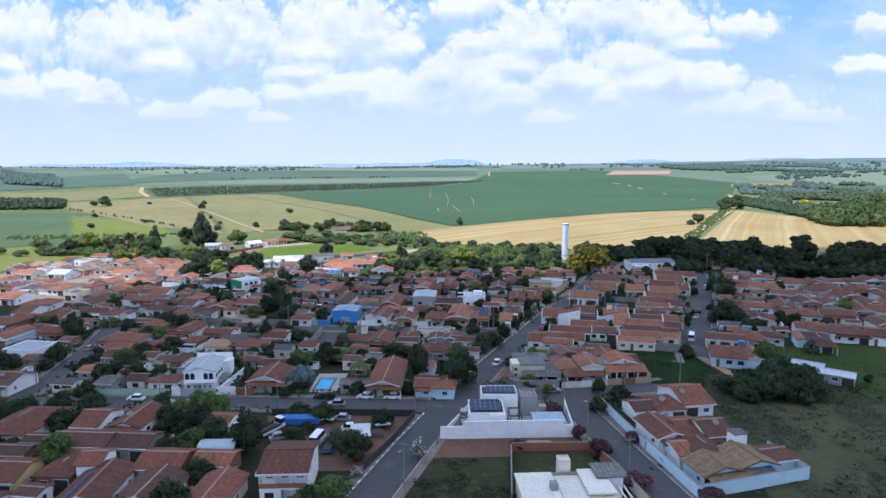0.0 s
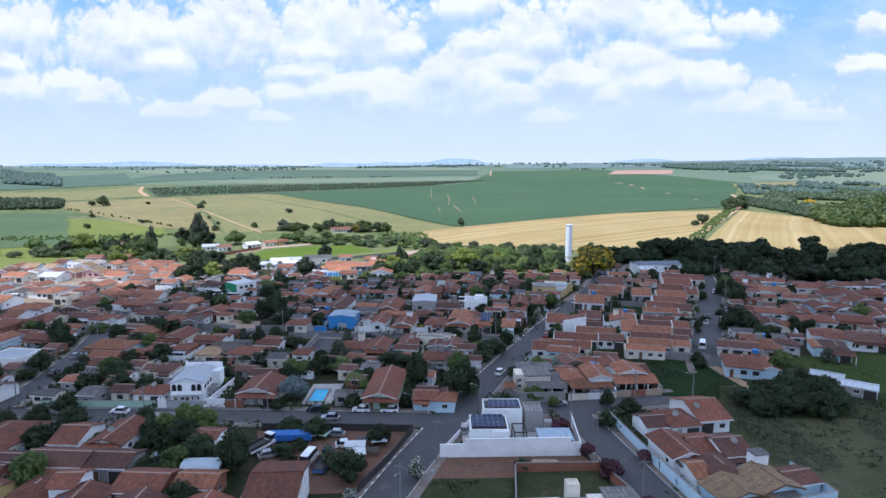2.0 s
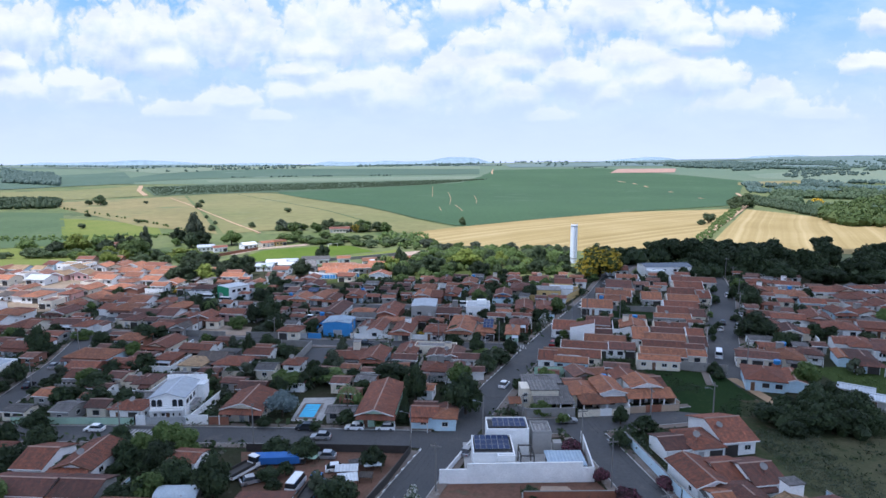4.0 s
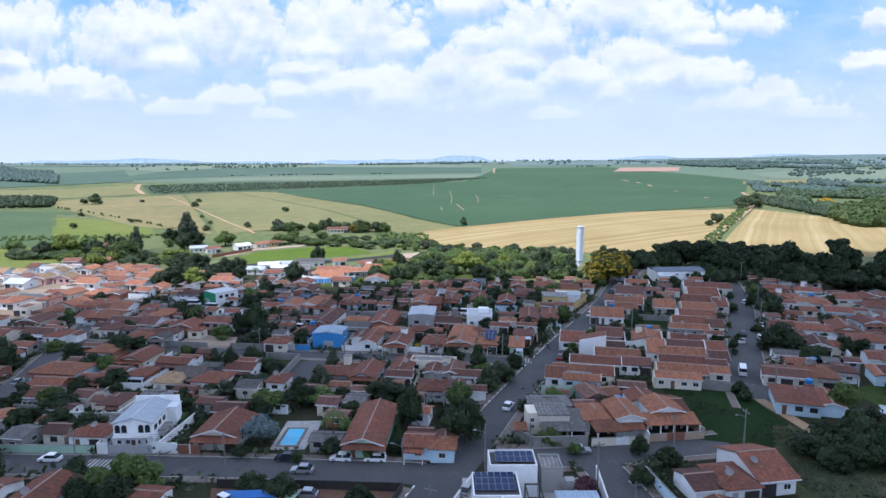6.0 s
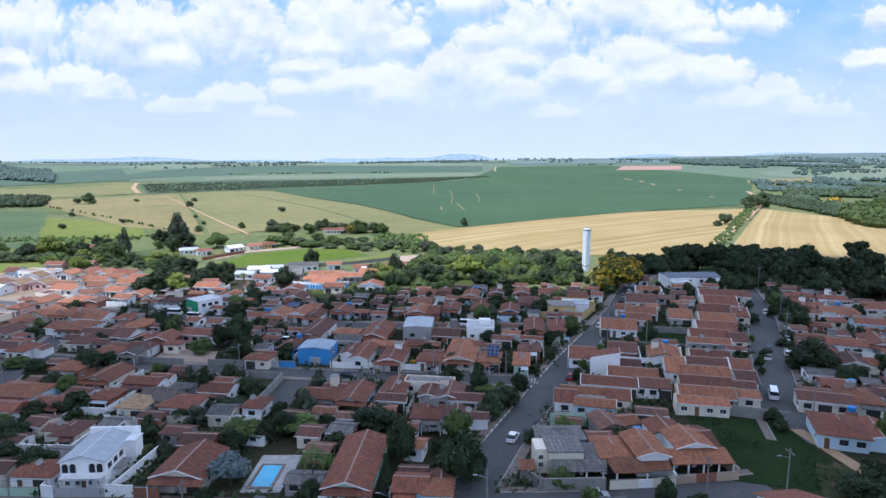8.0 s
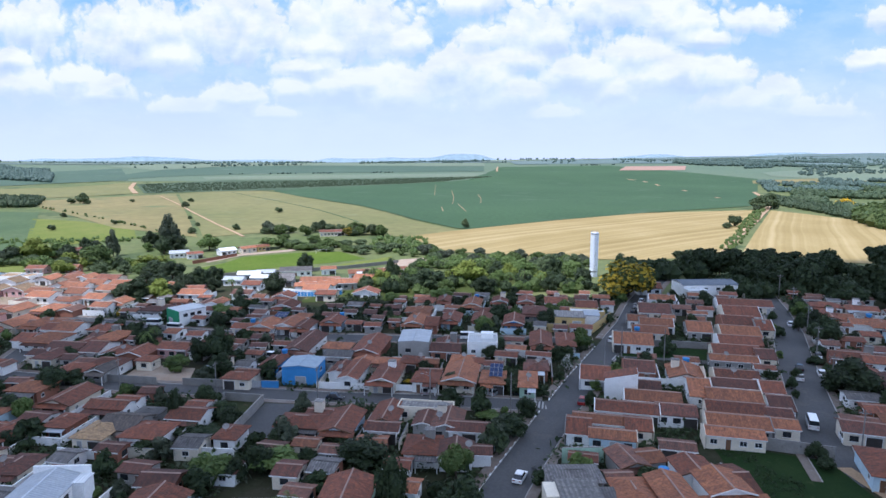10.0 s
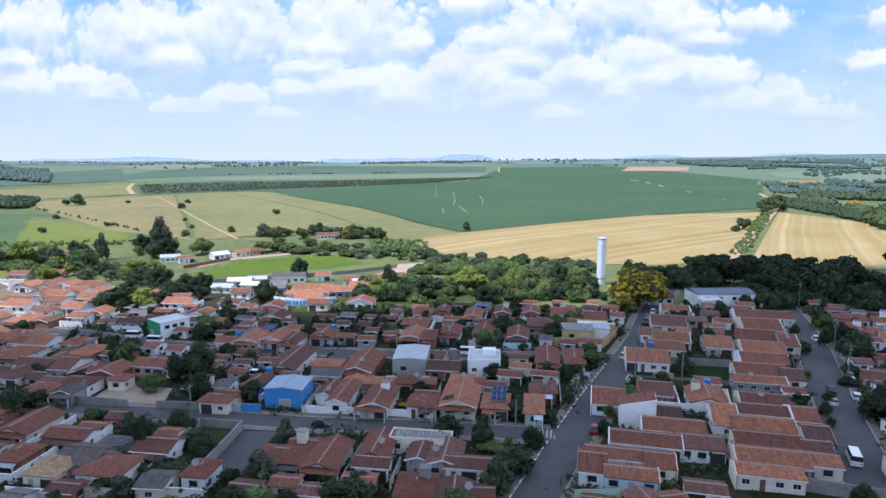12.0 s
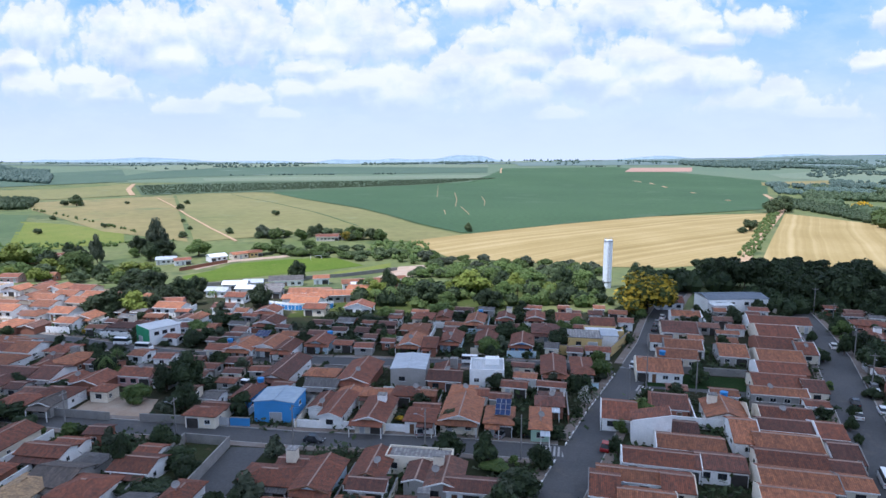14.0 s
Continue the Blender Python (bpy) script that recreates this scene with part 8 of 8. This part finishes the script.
def vehicle(x, y, rz, kind, paint, label):
    key = (kind, paint)
    m = Matrix.Translation((x, y, ground_z(x, y) + 0.09)) @ Matrix.Rotation(radians(rz), 4, "Z")
    if key in CARS:
        return tagged(copy_thing(CARS[key], m), label)
    L, W, H = {"car": (4.1, 1.7, 1.48), "pickup": (4.9, 1.8, 1.65), "van": (5.0, 1.95, 2.3), "bus": (7.6, 2.2, 2.9), "truck": (7.0, 2.3, 2.6)}[kind]
    e = new(kind)
    e.matrix_basis = m
    tagged(e, label, "car" if kind in ("car", "pickup") else kind, "parked vehicles")
    CARS[key] = e
    if kind == "car":
        low = [(-0.5, 0.25), (0.5, 0.25), (0.5, 0.62), (0.47, 0.72), (0.26, 0.86), (-0.40, 0.90), (-0.49, 0.82)]
        cab = [(0.24, 0.84), (0.10, 1.42), (-0.26, 1.46), (-0.44, 0.88)]
    elif kind == "pickup":
        low = [(-0.5, 0.35), (0.5, 0.35), (0.5, 0.8), (0.46, 0.95), (0.26, 1.02), (-0.5, 1.02)]
        cab = [(0.25, 1.0), (0.14, 1.58), (-0.10, 1.62), (-0.14, 1.0)]
    elif kind == "truck":
        low = [(-0.5, 0.55), (0.5, 0.55), (0.5, 1.3), (0.28, 1.35), (0.27, 1.1), (-0.5, 1.1)]
        cab = [(0.5, 1.3), (0.45, 2.4), (0.29, 2.45), (0.28, 1.3)]
    else:
        low = [(-0.5, 0.3), (0.5, 0.3), (0.5, 1.0), (0.44, 1.25), (-0.5, 1.25)]
        cab = [(0.44, 1.24), (0.34, H - 0.12), (-0.48, H - 0.1), (-0.5, 1.24)]
    g = Geo()
    n = len(low)
    g.solid([(a * L, -W / 2, b) for a, b in low], [(a * L, W / 2, b) for a, b in low])
    part("body", g.data("body", paint), e)
    g = Geo()
    k = W / 2 - 0.05
    g.solid([(a * L, -k if b < 1.3 else -k + 0.16, b) for a, b in cab], [(a * L, k if b < 1.3 else k - 0.16, b) for a, b in cab])
    part("window_band", g.data("window_band", "glass"), e, label="dark tinted glass")
    g = Geo()
    xs = [a for a, b in cab if b > 1.3]
    zt = max(b for a, b in cab)
    g.box(min(xs) * L - 0.06, max(xs) * L + 0.04, -k + 0.14, k - 0.14, zt - 0.06, zt + 0.06)
    part("roof", g.data("roof", paint), e)
    g = Geo()
    r = 0.31 if kind == "car" else 0.37
    g.tube((0, -0.1, 0), (0, 0.1, 0), r, r, 12)
    wd = g.data("tyre", "rubber")
    g = Geo()
    g.tube((0, -0.115, 0), (0, 0.115, 0), r * 0.55, r * 0.55, 10)
    rim = g.data("rim", "metal_grey")
    for sx in (-0.3, 0.3):
        for sy in (-1, 1):
            t = part("wheel", wd, e, (sx * L, sy * (W / 2 - 0.1), r))
            part("rim", rim, t)
    g = Geo()
    g.box(-0.04, 0.04, -0.18, 0.18, -0.07, 0.07)
    hd, tl = g.data("headlight", "white_trim"), g.data("taillight", "car_red")
    z = 0.66 if kind == "car" else 0.85
    for sy in (-1, 1):
        part("headlight", hd, e, (L / 2 - 0.01, sy * (W / 2 - 0.28), z - 0.08))
        part("taillight", tl, e, (-L / 2 + 0.02, sy * (W / 2 - 0.28), z + 0.02))
    if kind == "truck":
        g = Geo()
        g.box(-L / 2, L * 0.26, -W / 2, W / 2, 1.1, 1.25)
        for s in (-1, 1):
            g.box(-L / 2, L * 0.26, s * W / 2 - 0.05, s * W / 2 + 0.05, 1.25, 1.7)
        part("cargo_bed", g.data("cargo_bed", "dark_frame"), e)
    return e


for x, y, rz, kind, paint, label in (
        (-21.0, 139.0, 178, "car", "car_white", "white hatchback parked at the kerb"), (-14.4, 138.6, 178, "car", "car_white", "white saloon parked at the kerb"),
        (-31.6, 139.3, 178, "car", "car_dark", "dark saloon parked at the kerb"), (-27.3, 134.6, 178, "car", "car_silver", "silver car on the cross street"),
        (12.6, 162.6, 68, "car", "car_white", "white car on the main street"), (24.4, 141.0, 2, "car", "car_silver", "silver car before the orange-roofed houses"),
        (-77.2, 139.6, 178, "car", "car_white", "white car on the cross street"), (2.6, 127.2, 70, "car", "car_silver", "silver car beside the modern house"),
        (74.0, 183.0, 68, "van", "car_white", "white van parked at the kerb"), (77.0, 177.0, 248, "van", "car_white", "white van parked on the side street"),
        (92.6, 212.5, 68, "car", "car_white", "white car on the side street"), (-27.6, 115.2, 80, "van", "car_white", "old white van in the scrap yard"),
        (-24.3, 113.0, 82, "truck", "car_blue", "old blue flatbed truck in the scrap yard"), (-38.6, 120.6, 60, "truck", "car_white", "white truck cab in the scrap yard"),
        (-36.0, 117.2, 30, "car", "car_silver", "stripped silver car in the scrap yard"), (-21.6, 121.2, 10, "car", "car_white", "dusty white car in the scrap yard"),
        (-24.6, 126.2, 175, "car", "car_silver", "old silver car in the scrap yard"), (-46.2, 122.6, 20, "car", "car_white", "old white car among bushes"),
        (-49.6, 119.6, 70, "car", "car_silver", "old silver car among bushes"), (-19.0, 112.6, 60, "pickup", "car_dark", "dark old pickup in the scrap yard"),
        (47.8, 242.6, 67, "car", "car_white", "white car on the main street"), (30.0, 196.0, 68, "car", "car_red", "dark red car at the kerb"),
        (66.6, 284.0, 67, "car", "car_silver", "silver car further up the main street"), (63.5, 276.5, 67, "car", "car_dark", "dark car on the main street"),
        (70.5, 291.0, 67, "car", "car_white", "white car under the big tree"), (85.8, 210.0, 68, "car", "car_white", "white car parked on the side street"),
        (89.4, 216.8, 68, "car", "car_dark", "dark car parked on the side street"), (97.5, 222.5, 68, "car", "car_white", "white car parked on a forecourt"),
        (99.5, 226.5, 68, "car", "car_silver", "silver car parked on a forecourt"), (-6.2, 203.2, 92, "car", "car_silver", "silver car in a front yard"),
        (10.6, 202.0, 60, "car", "car_silver", "silver car in a front yard"), (15.6, 202.6, 85, "car", "car_dark", "dark car in a carport"),
        (-101.9, 265.8, -5, "van", "car_white", "white van by the garage"), (-92.4, 260.4, -8, "van", "car_white", "white van by the garage"),
        (5.0, 246.5, -3, "van", "car_white", "white van behind the halls"), (-45.4, 217.6, 55, "pickup", "car_red", "old red pickup in a yard"),
        (-51.5, 226.0, 75, "truck", "car_white", "white truck in a yard"), (-27.0, 199.6, -8, "car", "car_dark", "dark car parked at the kerb"),
        (108.5, 258.0, 68, "car", "car_white", "white car at the top of the side street"), (-109.5, 166.0, 98, "car", "car_dark", "dark car on the western street"),
        (-112.5, 181.0, 98, "car", "car_silver", "silver car on the western street")):
    vehicle(x, y, rz, kind, paint, label)
trailer = thing("tarped_trailer", -33.2, 124.0, 4, "long trailer under a bright blue tarpaulin", "trailer")
g = Geo()
prof = [(-1.2, 0.7), (1.2, 0.7), (1.2, 2.0), (0, 2.6), (-1.2, 2.0)]
g.solid([(-4.2, a, b) for a, b in prof], [(4.2, a, b) for a, b in prof])
part("tarpaulin", g.data("tarpaulin", "blue_tarp"), trailer)
g = Geo()
g.box(-4.3, 5.2, -0.9, 0.9, 0.5, 0.7)
part("chassis", g.data("chassis", "dark_frame"), trailer)
for sx in (-2.8, -1.6, 3.0):
    for sy in (-1, 1):
        g = Geo()
        g.tube((0, -0.12, 0), (0, 0.12, 0), 0.45, 0.45, 12)
        part("wheel", g.data("wheel", "rubber"), trailer, (sx, sy * 0.95, 0.45))
rs = random.Random(5)
for x, y, w, d, mt in ((-19.4, 119.4, 4.2, 2.2, "roof_w"), (-18.6, 115.8, 3.6, 2.6, "roof_w"), (-14.8, 120.8, 3.2, 1.8, "roof_m"), (-27, 124.6, 2.6, 1.5, "wall_n"), (-29.2, 124.0, 1.8, 1.4, "roof_w"),
                       (-17.5, 122.5, 4.0, 2.0, "roof_g"), (-15.6, 117.5, 2.4, 1.6, "roof_n")):
    e = thing("scrap_shelter", x, y, rs.uniform(-20, 20), "low scrap shelter roofed with loose metal sheets", "shelter", "scrap yard shelters")
    z = rs.uniform(1.2, 1.9)
    g = Geo()
    g.solid([(-w / 2, -d / 2, z - 0.3), (w / 2, -d / 2, z - 0.3), (w / 2, d / 2, z), (-w / 2, d / 2, z)], [(-w / 2, -d / 2, z - 0.24), (w / 2, -d / 2, z - 0.24), (w / 2, d / 2, z + 0.06), (-w / 2, d / 2, z + 0.06)])
    part("sheet", g.data("sheet", mt), e)
    for sx in (-1, 1):
        for sy in (-1, 1):
            block(e, "post", sx * (w / 2 - 0.15) - 0.05, sx * (w / 2 - 0.15) + 0.05, sy * (d / 2 - 0.15) - 0.05, sy * (d / 2 - 0.15) + 0.05, -0.1, z - 0.28 + (0.28 if sy > 0 else 0), "bark")
for a, b in (((-16.5, 103.2), (-11.8, 116)), ((-11.8, 116), (-8.4, 127.6)), ((-8.4, 127.6), (-24, 128.8)), ((-24, 128.8), (-41, 129.4))):
    garden_wall(*a, *b, 1.7, "dark_frame", "dark board and wire fence of the scrap yard", 0.1, False, "fence")
for px, py, rz in ((-88, 464, 35), (-126, 376, 35)):
    e = thing("goal", px, py, rz, "white football goal frame on the pitch", "goal", "football goals")
    for nm, a, b in (("post", (-3.66, 0, 0), (-3.66, 0, 2.44)), ("post", (3.66, 0, 0), (3.66, 0, 2.44)), ("crossbar", (-3.66, 0, 2.44), (3.66, 0, 2.44))):
        g = Geo()
        g.tube(a, b, 0.08, 0.08, 6)
        part(nm, g.data(nm, "white_trim"), e)


# ---- roof things ----
def dish(x, y, z, rz):
    e = thing("satellite_dish", x, y, rz, "pale mesh satellite dish on a roof", "satellite dish", "satellite dishes", z)
    if "dish" in DISH:
        for src in DISH["dish"].children:
            part(src.name.split(".")[0], src.data, e)
        return
    DISH["dish"] = e
    g = Geo()
    rows = []
    for j in range(5):
        r0 = 0.68 * j / 4
        rows.append([Vector((math.cos(i * 0.5236) * r0, math.sin(i * 0.5236) * r0, 0.32 * r0 * r0)) for i in range(12)])
    turn = Euler((radians(38), 0, 0)).to_matrix()
    for j in range(4):
        for i in range(12):
            q = [rows[j][i], rows[j][(i + 1) % 12], rows[j + 1][(i + 1) % 12], rows[j + 1][i]]
            g.face([turn @ p + Vector((0, 0, 1.0)) for p in q])
            g.face([turn @ (p + Vector((0, 0, -0.03))) + Vector((0, 0, 1.0)) for p in reversed(q)])
    part("bowl", g.data("bowl", "metal_pale"), e)
    g = Geo()
    g.tube((0, 0, -0.3), (0, 0, 1.0), 0.04, 0.04, 6)
    part("mast", g.data("mast", "metal_grey"), e)
    g = Geo()
    c = turn @ Vector((0, 0, 0.75)) + Vector((0, 0, 1.0))
    for i in range(3):
        g.tube(turn @ Vector((math.cos(i * 2.09) * 0.64, math.sin(i * 2.09) * 0.64, 0.14)) + Vector((0, 0, 1)), c, 0.015, 0.015, 4)
    part("feed", g.data("feed", "metal_grey"), e)


for k, (hx, hy, w, d, rot, hh) in enumerate(base_houses):
    rb = random.Random(900 + k)
    if 150 < hy < 300 and hh < 3.6 and w > 5 and d > 6 and rb.random() < 0.09:
        e = thing("tank_house", hx + rb.uniform(-w / 4, w / 4), hy + d * 0.22, rot, "small white water tank box above the roofs", "water tank", "roof tanks")
        block(e, "wall", -0.9, 0.9, -0.8, 0.8, 2.6, 5.2, rb.choice(["wall_w", "wall_w", "wall_c", "render_grey"]))
        block(e, "lid", -1.0, 1.0, -0.9, 0.9, 5.2, 5.32, "roof_c")
DISH = {}
rd = random.Random(9)
for k, (hx, hy, w, d, rot, hh) in enumerate(base_houses):
    if rd.random() < 0.16 and hy < 300 and hh < 3.5 and d > 5:
        z = ground_z(hx, hy) + hh + 0.35
        dish(hx + rd.uniform(-w / 4, w / 4), hy - d * 0.22, z + 0.3, rd.uniform(-30, 30))
    elif rd.random() < 0.03 and hy < 300 and hh < 3.5:
        e = thing("water_tank", hx + w * 0.3, hy + d * 0.5 + 1.0, 0, "blue plastic water tank on a brick stand", "water tank", "water tanks")
        block(e, "stand", -0.8, 0.8, -0.8, 0.8, -0.3, 3.2, "brick_red")
        g = Geo()
        g.tube((0, 0, 3.2), (0, 0, 4.2), 0.75, 0.85, 14)
        part("tank", g.data("tank", "tank_blue"), e)
        g = Geo()
        g.tube((0, 0, 4.2), (0, 0, 4.35), 0.9, 0.5, 14)
        part("lid", g.data("lid", "tank_blue"), e)
solar(11.0, 205.6, ground_z(11, 205) + 4.2, -7, 3, 3, -16)
solar(-57.0, 262.5, ground_z(-57, 262) + 4.0, -7, 4, 2, -16)


# ---- the cumulus overhead whose shadow lies on the town ----
def overhead_cloud(height):
    r = random.Random(3)
    shift = SUN_TO * (height / SUN_TO.z)
    edge = [(-420, 172), (-176, 240), (-138, 260), (-112, 284), (-78, 290), (0, 296), (50, 293), (82, 304), (112, 368), (200, 428), (330, 430), (620, 420)]
    g = Geo()
    spots = []
    for a, b in zip(edge, edge[1:]):
        n = max(1, int(math.hypot(b[0] - a[0], b[1] - a[1]) / 22))
        for k in range(n):
            spots.append((a[0] + (b[0] - a[0]) * k / n, a[1] + (b[1] - a[1]) * k / n - 30, 30 + r.uniform(-3, 3)))
    for i in range(24):
        x = -420 + i * 45
        for j in range(16):
            y = -260 + j * 45
            top = np.interp(x, [p[0] for p in edge], [p[1] for p in edge])
            if y < top - 62:
                spots.append((x + r.uniform(-8, 8), y + r.uniform(-8, 8), r.uniform(48, 66)))
    for x, y, rad in spots:
        c = Vector((x, y, 0)) + shift
        n1, n2 = 12, 7
        i0 = len(g.v)
        lift = r.uniform(0, 30)
        for j in range(1, n2):
            th = math.pi * j / n2
            for i in range(n1):
                g.v.append((c.x + math.sin(th) * math.cos(i * 6.2832 / n1) * rad, c.y + math.sin(th) * math.sin(i * 6.2832 / n1) * rad, height + lift + math.cos(th) * rad * 0.6))
        g.v += [(c.x, c.y, height + lift + rad * 0.6), (c.x, c.y, height + lift - rad * 0.6)]
        t = i0 + (n2 - 1) * n1
        for i in range(n1):
            k = (i + 1) % n1
            g.f.append((t, i0 + i, i0 + k))
            g.f.append((t + 1, i0 + (n2 - 2) * n1 + k, i0 + (n2 - 2) * n1 + i))
            for j in range(n2 - 2):
                b = i0 + j * n1
                g.f.append((b + i, b + n1 + i, b + n1 + k, b + k))
    g.m = [0] * len(g.f)
    single("backdrop_cloud", g.data("cloud", "cloud_white"), "broad white cumulus cloud over the town", "cloud", kind="structure")


overhead_cloud(1500.0)
